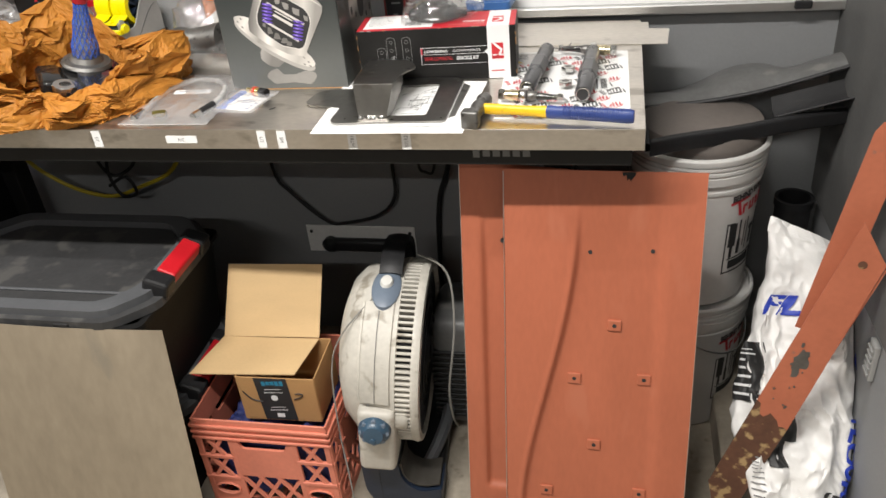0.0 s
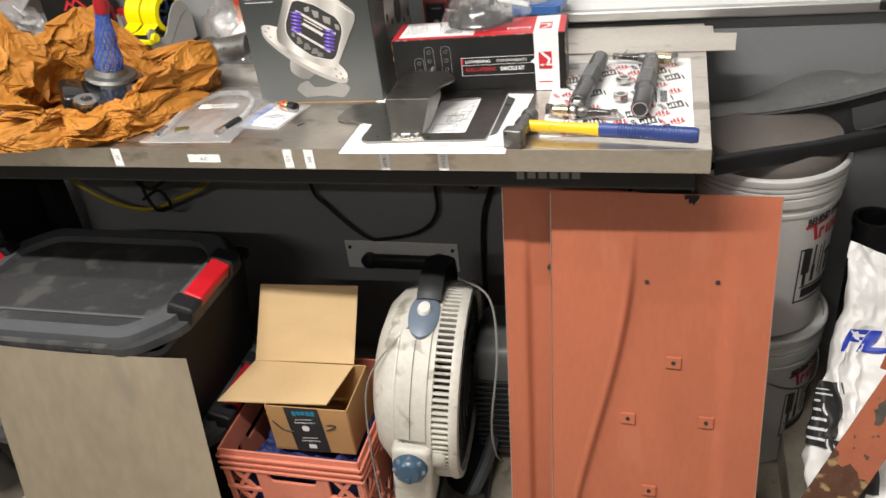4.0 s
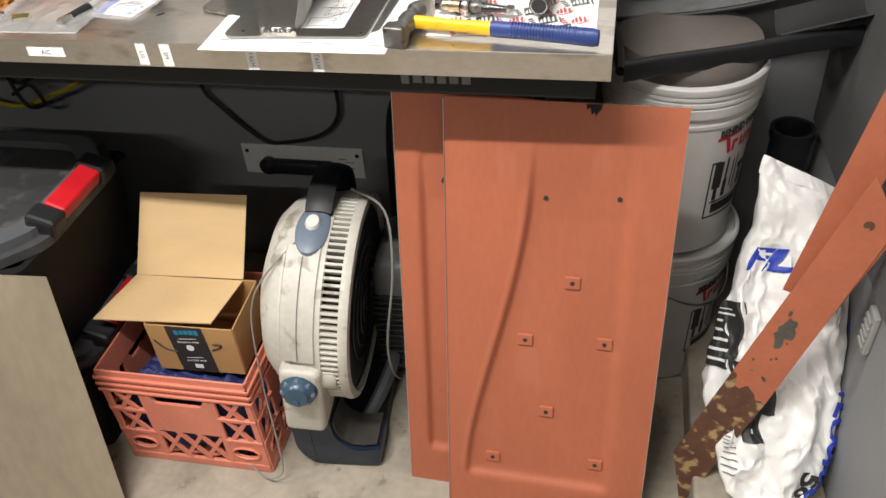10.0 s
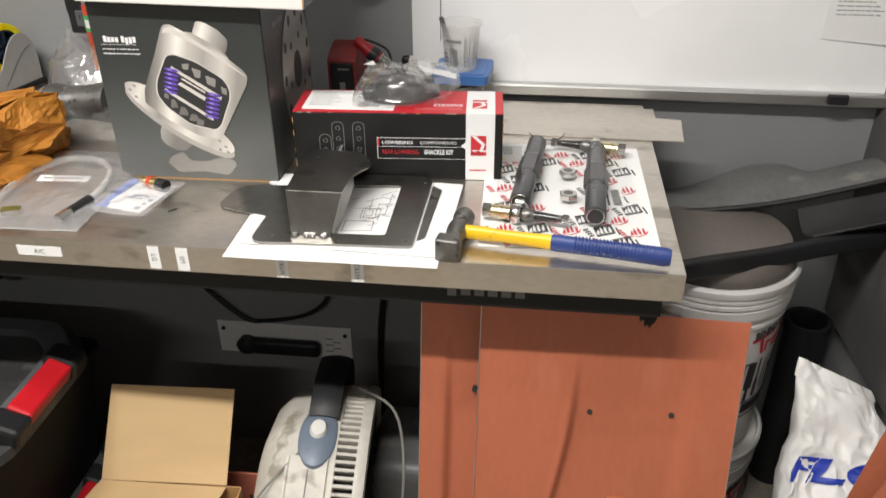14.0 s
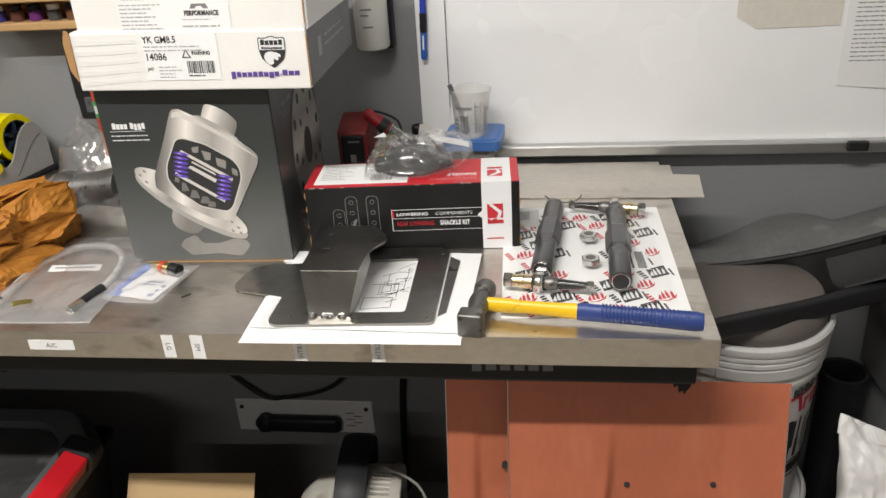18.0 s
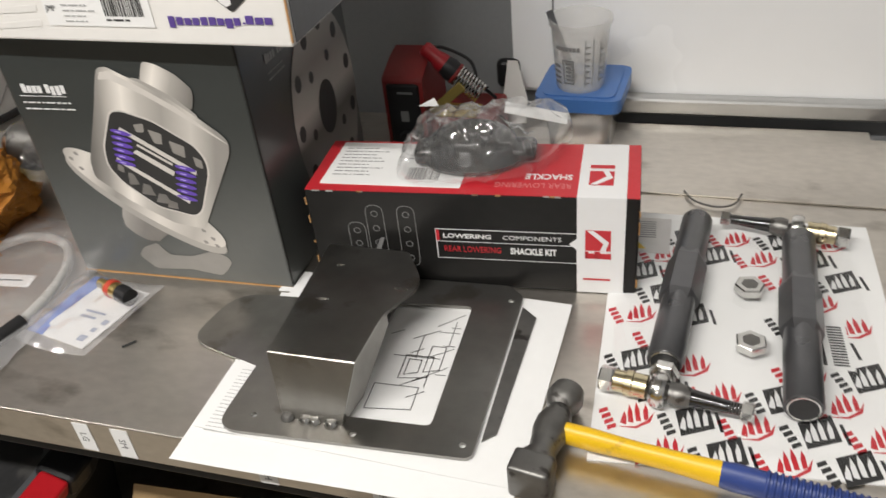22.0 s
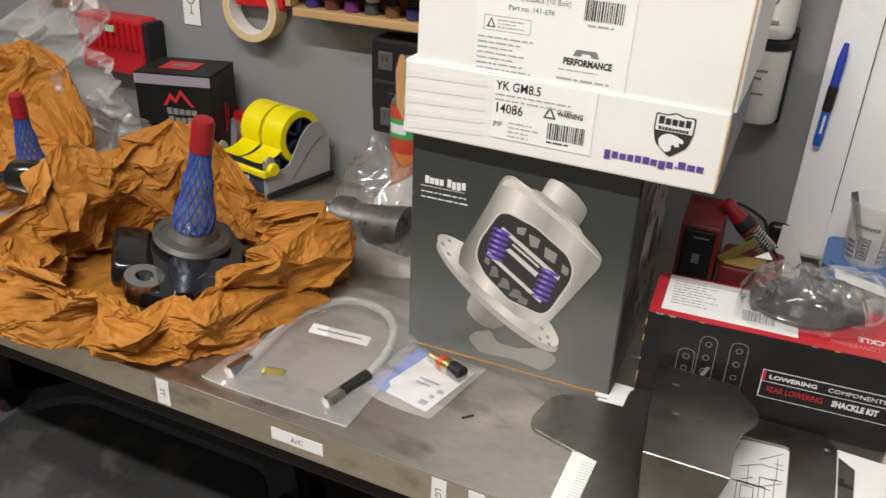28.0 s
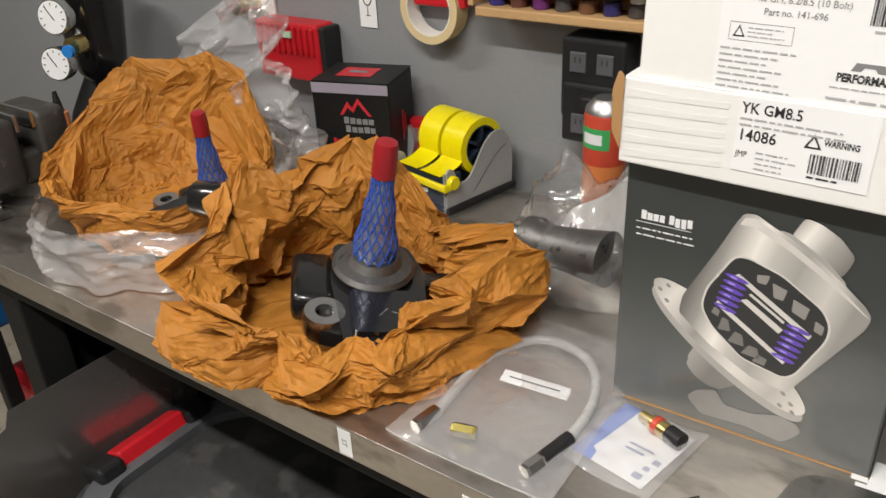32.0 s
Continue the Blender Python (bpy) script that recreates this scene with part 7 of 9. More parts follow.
def bagged_part():
    """A black moulded boot in a clear bag on the carton."""
    z = BT + 0.1075
    t = thing("bagged_boot", "black rubber boot in a clear plastic bag", "bagged part", pose(-0.407, 0.3, z, 0, 0, 8))
    part("boot", lathe([(0.024, 0.002), (0.04, 0.001), (0.043, 0.006), (0.038, 0.012), (0.035, 0.022), (0.029, 0.029), (0.02, 0.031), (0.0, 0.028)], 30, m=Matrix.Diagonal((1.2, 0.92, 1, 1))), GLOSSBLACK, t, "black moulded rubber cap", True)
    part("boot_lug", box(0.03, 0.062, -0.016, 0.016, 0.002, 0.016, 0.006, 3), GLOSSBLACK, t, "", True)
    part("boot_lug", box(-0.055, -0.03, -0.02, 0.012, 0.002, 0.02, 0.006, 3), GLOSSBLACK, t, "", True)
    part("boot_hole", disc(0.006, 0.022, 0.0305, 14, m=Matrix.Translation((0.018, 0.012, 0))), INKBLACK, t)

    def film(u, v):
        a = 2 * math.pi * u
        k = math.sin(v * math.pi / 2)
        pull = 1 + 0.55 * max(0, math.cos(a - 0.5)) ** 6 + 0.2 * max(0, math.cos(a - 3.9)) ** 8
        x, y = math.copysign(abs(math.cos(a)) ** 0.7, math.cos(a)) * 0.066 * k * pull, math.copysign(abs(math.sin(a)) ** 0.7, math.sin(a)) * 0.052 * k * pull
        h = 0.04 * max(0.0, 1 - v ** 2.6)
        q = Vector((x, y, 0.3))
        crush = 0.02 * (0.45 - abs(noise.noise(q * 34)) * 1.5) + 0.01 * (0.45 - abs(noise.noise(q * 75)) * 1.5)
        n = noise.noise(q * 45)
        return Vector((x + 0.008 * n, y + 0.007 * n, max(0.001, 0.002 + h + crush * (1 - 0.6 * v))))

    part("bag", sheet(film, 120, 44, closed_u=True), KNUCKLEFILM, t, "crinkled clear bag", True)
    part("bag_header", sheet(lambda u, v: Vector((0.03 + 0.06 * u, 0.028 + 0.016 * v + 0.012 * u, 0.034 - 0.02 * u + 0.004 * v)), 8, 4, 0.0004), WHITEPAPER, t, "white printed bag header")
    part("bag_corner", plate([(0, 0), (0.02, 0.004), (0.014, 0.014)], 0, 0.0005, m=pose(-0.055, 0.03, 0.042, 20, 10, 0)), WHITEPAPER, t, "white bag corner")
    return t


bagged_part()

DULLBRASS = mat("dull_brass", (0.2, 0.165, 0.05), 0.36, 1.0, vary=0.2, scale=30, bump=0.1)


# ---- bag with a clear hose, and a small fitting bag ----
def hose_bag():
    t = thing("hose_bag", "clear bag holding a looped brake hose", "bagged part", pose(-0.912, 0.145, BT, 0, 0, 0))
    loop = [(-0.05, -0.085, 0.007), (-0.055, -0.037, 0.008), (-0.057, 0.021, 0.009), (-0.042, 0.062, 0.009), (-0.022, 0.086, 0.009), (0.008, 0.091, 0.009), (0.042, 0.079, 0.009), (0.067, 0.049, 0.009), (0.082, 0.002, 0.009), (0.083, -0.051, 0.008)]
    part("hose", tube(loop, 0.0056, 10), mat("cloudy_hose", (0.42, 0.415, 0.4), 0.25, vary=0.1, scale=30), t, "cloudy clear hose", True)
    part("end_sleeve", rod((0.0835, -0.045, 0.009), (0.075, -0.085, 0.009), 0.0075, 14), BLACKPLASTIC, t, "black end sleeve", True)
    part("fitting", hexes(0.008, 0.0, 0.024, m=Matrix.Translation((0.075, -0.085, 0.009)) @ pose(0, 0, 0, 92, 0, -15)), CHROME, t)
    part("fitting", hexes(0.0085, 0.0, 0.032, m=Matrix.Translation((-0.05, -0.08, 0.0085)) @ pose(0, 0, 0, 92, 0, -10)), CHROME, t)
    part("brass_bolt", hexes(0.0075, 0.0, 0.026, m=Matrix.Translation((-0.022, -0.094, 0.0085)) @ pose(0, 0, 0, 0, 90, 16)), DULLBRASS, t, "dull brass bolt")
    tag_at = pose(-0.016, -0.013, 0.0185, 0, 2, 12)
    part("paper_tag", sheet(lambda u, v: Vector((0.075 * u, 0.02 * v - 0.006 * u, 0.0)), 6, 3, 0.0004), WHITEPAPER, t, "white paper tag").matrix_local = tag_at
    bars([(0.008, 0.008 - 0.0, 0.056, 0.0018)], INKGREY, t, tag_at @ pose(0, 0, 0, 0, 0, -4), lift=0.001)

    def film(side):
        def f(u, v):
            x, y = -0.076 + 0.173 * u + 0.008 * (1 - v) * (2 * u - 1), -0.125 + 0.265 * v
            mid = (1 - (2 * u - 1) ** 4) * (1 - (2 * v - 1) ** 4)
            near = max(0.0, 1 - 2.2 * v) * (0.35 + 0.65 * abs(2 * u - 1))
            z = 0.001 + (0.0165 * mid if side else 0.0) + (0.002 * noise.noise(Vector((x * 28, y * 28, 5))) + 0.003 * near * noise.noise(Vector((x * 60, y * 60, 1)))) * (mid if side else 0)
            z += (0.0006 + 0.004 * near) * abs(noise.noise(Vector((x * 55, y * 55, 8)))) * side
            return Vector((x, y, z))
        return f

    part("bag_seam", tube([(-0.083, -0.124, 0.0016), (-0.05, -0.127, 0.0018), (0.03, -0.1265, 0.0016), (0.104, -0.124, 0.0016)], 0.0011, 5), MILKFILM, t, "bright folded seam", True)
    part("bag_top", sheet(film(1), 72, 96), HOSEFILM, t, "crinkled clear film", True)
    return t


def fitting_bag():
    t = thing("fitting_bag", "small clear bag with a brass fitting", "bagged part", pose(-0.775, 0.135, BT, 0, 0, -8))
    part("card", plate([(-0.042, -0.045), (0.036, -0.05), (0.042, 0.04), (-0.038, 0.045)], 0.0012, 0.0018), WHITEPAPER, t, "printed card")
    part("blue_print", plate([(-0.0425, -0.046), (-0.02, -0.047), (-0.022, -0.034), (-0.028, -0.03), (-0.02, 0.046), (-0.0385, 0.046)], 0.002, 0.0022), mat("light_blue_ink", (0.1, 0.19, 0.56), 0.5), t)
    bars([(-0.004, -0.004, 0.026, 0.003), (-0.004, -0.012, 0.02, 0.003), (0.02, -0.042, 0.009, 0.008), (0.024, -0.028, 0.006, 0.006), (0.027, -0.016, 0.007, 0.007)], mat("pale_blue_ink", (0.3, 0.34, 0.45), 0.5), t, Matrix.Translation((0, 0, 0.002)))
    ax = pose(-0.012, 0.03, 0.0115, 0, 90, -12)
    part("brass_body", lathe([(0.004, 0.0), (0.0055, 0.001), (0.0055, 0.014), (0.0085, 0.015), (0.0085, 0.034), (0.006, 0.036)], 16, m=ax), BRASS, t, "yellow brass body", True)
    part("red_ring", lathe([(0.0088, 0.018), (0.0098, 0.019), (0.0098, 0.024), (0.0088, 0.025)], 18, m=ax), SPRAYRED, t, "", True)
    part("black_cap", lathe([(0.008, 0.034), (0.0095, 0.036), (0.009, 0.052), (0.0, 0.053)], 18, m=ax), BLACKPLASTIC, t, "", True)

    def f(u, v):
        x, y = -0.056 + 0.106 * u + 0.006 * (1 - v) * (0.5 - u), -0.058 + 0.113 * v - 0.006 * math.sin(u * math.pi)
        mid = (1 - (2 * u - 1) ** 4) * (1 - (2 * v - 1) ** 4)
        return Vector((x, y, 0.0028 + mid * (0.009 + 0.014 * max(0, v - 0.5)) + mid * 0.004 * noise.noise(Vector((x * 60, y * 60, 2)))))

    part("bag_top", sheet(f, 40, 44), HOSEFILM, t, "crinkled clear film", True)
    return t


hose_bag()
fitting_bag()
solo("dark_sliver", box(-0.007, 0.007, -0.0012, 0.0012, 0, 0.0012, 0.0004), RUBBER, "tiny dark sliver lying on the bench", "scrap", pose(-0.704, 0.096, BT + 0.0001, 0, 0, 48))

# ---- labels on the bench edge ----
def edge_label(x0, x1, z0, z1, text, upright, dim=False):
    t = thing("edge_label", "white printed label on the bench edge", "label", face((x0, -0.0002, z0), (1, 0, 0), (0, 0, 1)), "edge labels")
    tape = part("tape", box(0, x1 - x0, 0, z1 - z0, 0.0, 0.0004), WHITEPAPER, t)
    if text:
        c = Matrix.Translation(((x1 - x0) / 2, (z1 - z0) / 2, 0.0002))
        m = c @ pose(0, 0, 0, 0, 0, 90 if text.startswith("HTR") else -90) @ Matrix.Translation((0, -0.0035, 0)) if upright else c @ Matrix.Translation((0, -0.0035, 0))
        words(text, 0.0095, INKGREY, tape, m, "CENTER")
    return t


edge_label(-1.044, -1.026, 0.938, 0.972, "ST", True)
edge_label(-0.888, -0.824, 0.947, 0.962, "A/C", False)
edge_label(-0.7, -0.684, 0.938, 0.972, "LG", True)
edge_label(-0.661, -0.644, 0.937, 0.972, "SM", True)
edge_label(-0.525, -0.508, 0.936, 0.969, "HTR1", True)
edge_label(-0.424, -0.407, 0.936, 0.969, "HTR2", True)
# maker's mark on the black beam
mark = thing("beam_mark", "pale worn lettering bar on the black beam", "marking", face((-0.3, 0.0195, 0.911), (1, 0, 0), (0, 0, 1)))
bars([(0.0, 0.0, 0.012, 0.016)] + [(0.018 + 0.018 * k, 0.002, 0.013, 0.013) for k in range(5)], DUSTYBLACK, mark, Matrix.Identity(4), "mark_bar")

# ---- whiteboard and what hangs beside it ----
wb = thing("whiteboard", "large whiteboard with an aluminium tray rail", "whiteboard", pose(0, 0, 0))
part("surface", box(-0.438, WX - 0.004, 0.632, WY - 0.001, 1.0, 2.1, 0.003), BOARDWHITE, wb)
part("side_strip", box(-0.4375, -0.3835, 0.6285, 0.632, 1.006, 2.1, 0.001), BOARDWHITE, wb, "pale side strip")
part("strip_line", box(-0.3842, -0.3831, 0.6275, 0.6284, 1.078, 2.1), INKBLACK, wb, "thin dark joint line")
part("rail", box(-0.383, WX - 0.006, 0.612, 0.632, 0.98, 1.004, 0.004), ALU, wb, "aluminium bottom rail")
part("corner_cap", box(-0.46, -0.428, 0.618, 0.636, 1.008, 1.048, 0.009, 4), BLACKPLASTIC, wb, "black rubber corner")
clip = solo("rail_clip", box(-0.018, 0.018, -0.012, 0.0, -0.009, 0.009, 0.003), BLACKPLASTIC, "small black clip on the tray rail", "clip", pose(0.345, 0.611, 0.997))
solo("taped_note", plate([(0, 0.0), (0.035, -0.022), (0.172, -0.02), (0.175, 0.12), (0.0, 0.12)], 0.0, 0.0004, m=face((0.12, 0.6312, 1.225), (1, 0, 0), (0, 0, 1))), mat("cream_paper", (0.66, 0.63, 0.56), 0.7), "cream paper note on the whiteboard", "paper note")
pn = thing("price_list", "printed paper list pinned on the whiteboard", "paper list", face((0.3, 0.6312, 1.1), (1, -0.02, 0), (0.06, 0, 1)))
part("leaf", plate([(0, 0), (0.13, -0.01), (0.13, 0.2), (0.0, 0.2)], 0.0, 0.0004), WHITEPAPER, pn)
bars(text_lines(0.015, 0.17, 0.09, 18, 0.0075, 0.0028, random.Random(2)), INKGREY, pn, Matrix.Identity(4))


def marker(x, z):
    t = thing("marker_pen", "blue dry-erase marker hung on the whiteboard", "marker", pose(x, 0.6195, z, 0, 2, 0))
    part("barrel", lathe([(0.0, 0.0), (0.005, 0.002), (0.0058, 0.01), (0.0058, 0.07), (0.005, 0.072)], 16), mat("marker_blue", (0.02, 0.12, 0.5), 0.35), t, "", True)
    part("band", lathe([(0.006, 0.05), (0.0065, 0.052), (0.0065, 0.082), (0.006, 0.084)], 16), BLACKPLASTIC, t, "black clip band", True)
    part("cap", lathe([(0.0055, 0.084), (0.0055, 0.12), (0.003, 0.14), (0.0, 0.141)], 16), INKBLUE, t, "blue cap", True)
    part("pen_label", box(-0.0015, 0.0015, -0.0063, -0.005, 0.02, 0.045), INKWHITE, t)
    return t


marker(-0.425, 1.17)


def wall_bottle():
    t = thing("wall_dispenser", "white lotion bottles held on the wall", "bottle", pose(-0.512, 0.6, 1.2))
    part("lower_bottle", lathe([(0.0, 0.0), (0.027, 0.0), (0.03, 0.004), (0.03, 0.1), (0.024, 0.108), (0.0, 0.109)], 28), WHITEPLASTIC, t, "white bottle", True)
    part("upper_bottle", lathe([(0.0, 0.112), (0.026, 0.112), (0.028, 0.12), (0.028, 0.23), (0.0, 0.24)], 28), WHITEPLASTIC, t, "white bottle", True)
    part("holder", box(-0.034, 0.034, 0.012, 0.043, -0.006, 0.12, 0.004), BLACKPLASTIC, t, "black wall holder")
    part("holder_band", lathe([(0.031, 0.098), (0.033, 0.099), (0.033, 0.108), (0.031, 0.11)], 28), BLACKPLASTIC, t, "", True)
    words("0", 0.02, INKBLACK, t, face((-0.006, -0.0285, 0.155), (1, 0, 0), (0, 0, 1)))
    bars([(-0.012, 0.132, 0.02, 0.004), (-0.012, 0.07, 0.02, 0.003), (-0.012, 0.06, 0.014, 0.003), (-0.01, 0.04, 0.018, 0.003)], INKGREY, t, face((0, -0.0302, 0), (1, 0, 0), (0, 0, 1)))
    return t


wall_bottle()


# ---- wrapped spindles in crumpled kraft paper ----
def creases(p, scale, seed=0.0):
    """Sharp folds with soft hollows between them."""
    q = p * scale + Vector((seed, 2 * seed, -seed))
    return 0.5 - abs(noise.noise(q)) * 1.6


def split(b, rng, amount):
    """Halves every edge and pushes the new points off the face, so that each facet breaks into smaller ones."""
    old = set(b.verts)
    bmesh.ops.subdivide_edges(b, edges=b.edges[:], cuts=1, use_grid_fill=True)
    bmesh.ops.triangulate(b, faces=[f for f in b.faces if len(f.verts) > 3])
    b.normal_update()
    for v in b.verts:
        if v not in old:
            v.co += v.normal * rng.gauss(0, amount)


def crushed(fn, nu, nv, rng, jitter, amounts):
    """Stiff crushed paper: irregular flat facets, broken again into smaller and smaller ones."""
    b = bmesh.new()
    grid = []
    for i in range(nu):
        row = []
        for j in range(nv):
            inside = 0 < j < nv - 1
            du = rng.uniform(-0.45, 0.45) / nu
            dv = rng.uniform(-0.45, 0.45) / nv if inside else 0
            p = fn((i + 0.5 * (j % 2)) / nu + du, j / (nv - 1) + dv)
            row.append(b.verts.new(p + Vector([rng.uniform(-jitter, jitter) for _ in range(3)]) if inside else p))
        grid.append(row)
    for i in range(nu):
        k = (i + 1) % nu
        for j in range(nv - 1):
            a, c, d, e = grid[i][j], grid[k][j], grid[k][j + 1], grid[i][j + 1]
            if rng.random() < 0.5:
                b.faces.new((a, c, d)), b.faces.new((a, d, e))
            else:
                b.faces.new((a, c, e)), b.faces.new((c, d, e))
    for amount in amounts:
        split(b, rng, amount)
    for v in b.verts:
        v.co.z = max(v.co.z, 0.001)
    return b


def paper_nest(m, label, rx, ry, lip, seed, base_r, rim_r, open_r, reach, amounts, pleat, ragged_by, bowl, floor_z):
    """A torn bowl of stiff paper pushed down round a part. lip(a): the rim's height at angle a; reach(a): how far it spreads."""
    def skin(u, v):
        a = 2 * math.pi * u
        ca, sa = math.cos(a), math.sin(a)
        at = Vector((ca * 1.6, sa * 1.6, seed))
        ragged = (1 + ragged_by * noise.noise(at) + ragged_by * noise.noise(at * 2.7)) * reach(a)
        hi = lip(a) * (1 + 2 * ragged_by * noise.noise(at * 2.1 + Vector((5, 0, 0))) + ragged_by * noise.noise(at * 5.3))
        if v < 0.4:
            t = v / 0.4
            rad, z = base_r + (rim_r - base_r) * t ** 1.3, hi * t
        elif v < 0.5:
            t = (v - 0.4) / 0.1
            rad, z = rim_r - 0.05 * t, hi + 0.006 * math.sin(t * math.pi)
        else:
            t = (v - 0.5) / 0.5
            inner = rim_r - 0.05
            mouth = open_r(a)
            if t < 0.55:
                q = t / 0.55
                rad, z = inner - (inner - mouth) * q ** bowl[0], hi * (1 - (1 - bowl[2]) * q ** bowl[1])
            else:
                q = (t - 0.55) / 0.45
                rad, z = mouth + bowl[3] * q, hi * bowl[2] + (floor_z - hi * bowl[2]) * q ** 0.8
        fold = 1 + pleat * (0.5 - abs(noise.noise(Vector((ca * 3.4, sa * 3.4, v * 2.2 + seed)))) * 2.4)
        return Vector((rx * rad * ragged * fold * ca, ry * rad * ragged * fold * sa, z * (0.75 + 0.25 * fold)))

    t = thing("kraft_paper", label, "wrapping paper", m, "kraft wrappings")
    part("crumpled_sheet", crushed(skin, *amounts[:2], random.Random(int(seed)), *amounts[2:]), KRAFT, t)
    part("inner_fold", crushed(lambda u, v: Vector((skin(u, 1.0).x * (1 - 0.97 * v), skin(u, 1.0).y * (1 - 0.97 * v), skin(u, 1.0).z + 0.001)), 26, 5, random.Random(3), 0.004, [0.002]), KRAFT, t)
    return t


def bump_at(a, c, w):
    d = (a - c + math.pi) % (2 * math.pi) - math.pi
    return math.exp(-(d / w) ** 2)


paper_nest(pose(-1.147, 0.165, BT), "crumpled orange kraft paper round a spindle", 0.178, 0.185,
           lambda a: 0.06 + 0.045 * bump_at(a, 0.35, 0.8) + 0.085 * bump_at(a, 2.15, 0.4) + 0.085 * bump_at(a, 2.8, 0.6) + 0.055 * bump_at(a, 3.6, 0.5), 2.0,
           0.98, 0.94, lambda a: 0.66 + 0.1 * bump_at(a, 3.0, 0.9), lambda a: 1 + 0.26 * bump_at(a, 3.9, 0.35) + 0.16 * bump_at(a, 0.5, 0.5), (34, 13, 0.009, [0.0026, 0.0014, 0.0007]), 0.26, 0.1, (0.7, 1.1, 0.58, 0.16), 0.003)
paper_nest(pose(-1.6, 0.235, BT + 0.006), "tall crumpled orange kraft paper bowl in a bag", 0.18, 0.165,
           lambda a: 0.086 + 0.115 * bump_at(a, 1.8, 0.75) + 0.075 * bump_at(a, 2.8, 0.65), 7.0,
           0.8, 1.02, lambda a: 0.8, lambda a: 1.0, (24, 12, 0.006, [0.0024, 0.0013, 0.0007]), 0.1, 0.045, (1.0, 0.9, 0.3, -0.3), 0.012)


def spindle(m, label, tilt):
    t = thing("wheel_spindle", label, "wheel spindle", m, "wheel spindles")
    ax = pose(0, 0, 0.062, tilt[0], tilt[1], 0)
    part("bracket", plate(rounded([(-0.042, -0.122), (0.058, -0.118), (0.068, 0.02), (0.05, 0.075), (-0.05, 0.075), (-0.056, 0.0)], 0.012, 4), -0.056, -0.004, m=ax), GLOSSBLACK, t, "glossy black painted bracket")
    part("raised_pad", plate(rounded([(-0.03, -0.108), (0.046, -0.106), (0.052, -0.03), (-0.034, -0.03)], 0.01, 4), -0.004, 0.004, m=ax), GLOSSBLACK, t)
    part("scratch", box(-0.012, 0.006, -0.001, 0.001, 0.0042, 0.0046, m=ax @ pose(0.008, -0.07, 0, 0, 0, 50)), CHROME, t, "bright scratch")
    part("scratch", box(-0.008, 0.008, -0.0007, 0.0007, 0.0042, 0.0046, m=ax @ pose(0.024, -0.074, 0, 0, 0, -20)), CHROME, t, "bright scratch")
    part("back_web", box(-0.105, -0.05, -0.03, 0.07, -0.055, -0.012, 0.012, 3, m=ax), GLOSSBLACK, t, "black cast web", True)
    part("flange", lathe([(0.0, 0.0), (0.052, 0.0), (0.054, 0.004), (0.05, 0.01), (0.036, 0.012), (0.031, 0.022), (0.0, 0.022)], 40, m=ax @ Matrix.Translation((0, 0.02, 0))), CASTIRON, t, "machined steel flange", True)
    part("ear", lathe([(0.012, -0.03), (0.026, -0.03), (0.027, -0.026), (0.027, -0.004), (0.025, 0.0), (0.012, 0.0), (0.012, -0.03)], 28, m=ax @ Matrix.Translation((-0.064, -0.062, -0.004))), CHROME, t, "machined ear with a bore", True)
    part("ear_web", plate([(-0.07, -0.088), (-0.035, -0.1), (-0.035, -0.03), (-0.07, -0.037)], -0.034, -0.012, m=ax), GLOSSBLACK, t)
    part("arm", box(0.03, 0.11, 0.0, 0.03, -0.03, -0.008, 0.008, 3, m=ax), GLOSSBLACK, t)
    up = ax @ Matrix.Translation((0, 0.02, 0.022)) @ Matrix.Diagonal((0.8, 0.8, 1, 1))
    part("shaft", lathe([(0.03, 0.0), (0.031, 0.02), (0.022, 0.045), (0.021, 0.07), (0.0145, 0.09), (0.0135, 0.12), (0.0, 0.121)], 30, m=up), CHROME, t, "bright tapered shaft", True)
    # the woven blue sleeve: two families of helical strands
    def on(z):
        pts = [(0.0, 0.034), (0.02, 0.035), (0.045, 0.026), (0.07, 0.0245), (0.09, 0.018), (0.12, 0.016)]
        for (z0, r0), (z1, r1) in zip(pts, pts[1:]):
            if z <= z1:
                return r0 + (r1 - r0) * (z - z0) / (z1 - z0)
        return 0.016

    for s in (-1, 1):
        for k in range(13):
            pts = []
            for j in range(15):
                z = 0.118 * j / 14
                a = 2 * math.pi * k / 13 + s * z * 19
                pts.append((on(z) * math.cos(a), on(z) * math.sin(a), z))
            b = tube(pts, 0.0013, 5, None, 2)
            b.transform(up)
            part("net_strand", b, BLUENET, t)
    part("sleeve_film", lathe([(on(z) - 0.001, z) for z in (0.002, 0.02, 0.03, 0.045, 0.07, 0.08, 0.09, 0.118)], 30, m=up), clear("blue_net_film", (0.42, 0.5, 0.75), 0.2, 0.25, 0.0), t, "blue net sleeve", True)
    part("cap", lathe([(0.0165, 0.112), (0.019, 0.114), (0.0185, 0.15), (0.016, 0.157), (0.0, 0.159)], 26, m=up), DARKRED, t, "dark red thread cap", True)
    return t


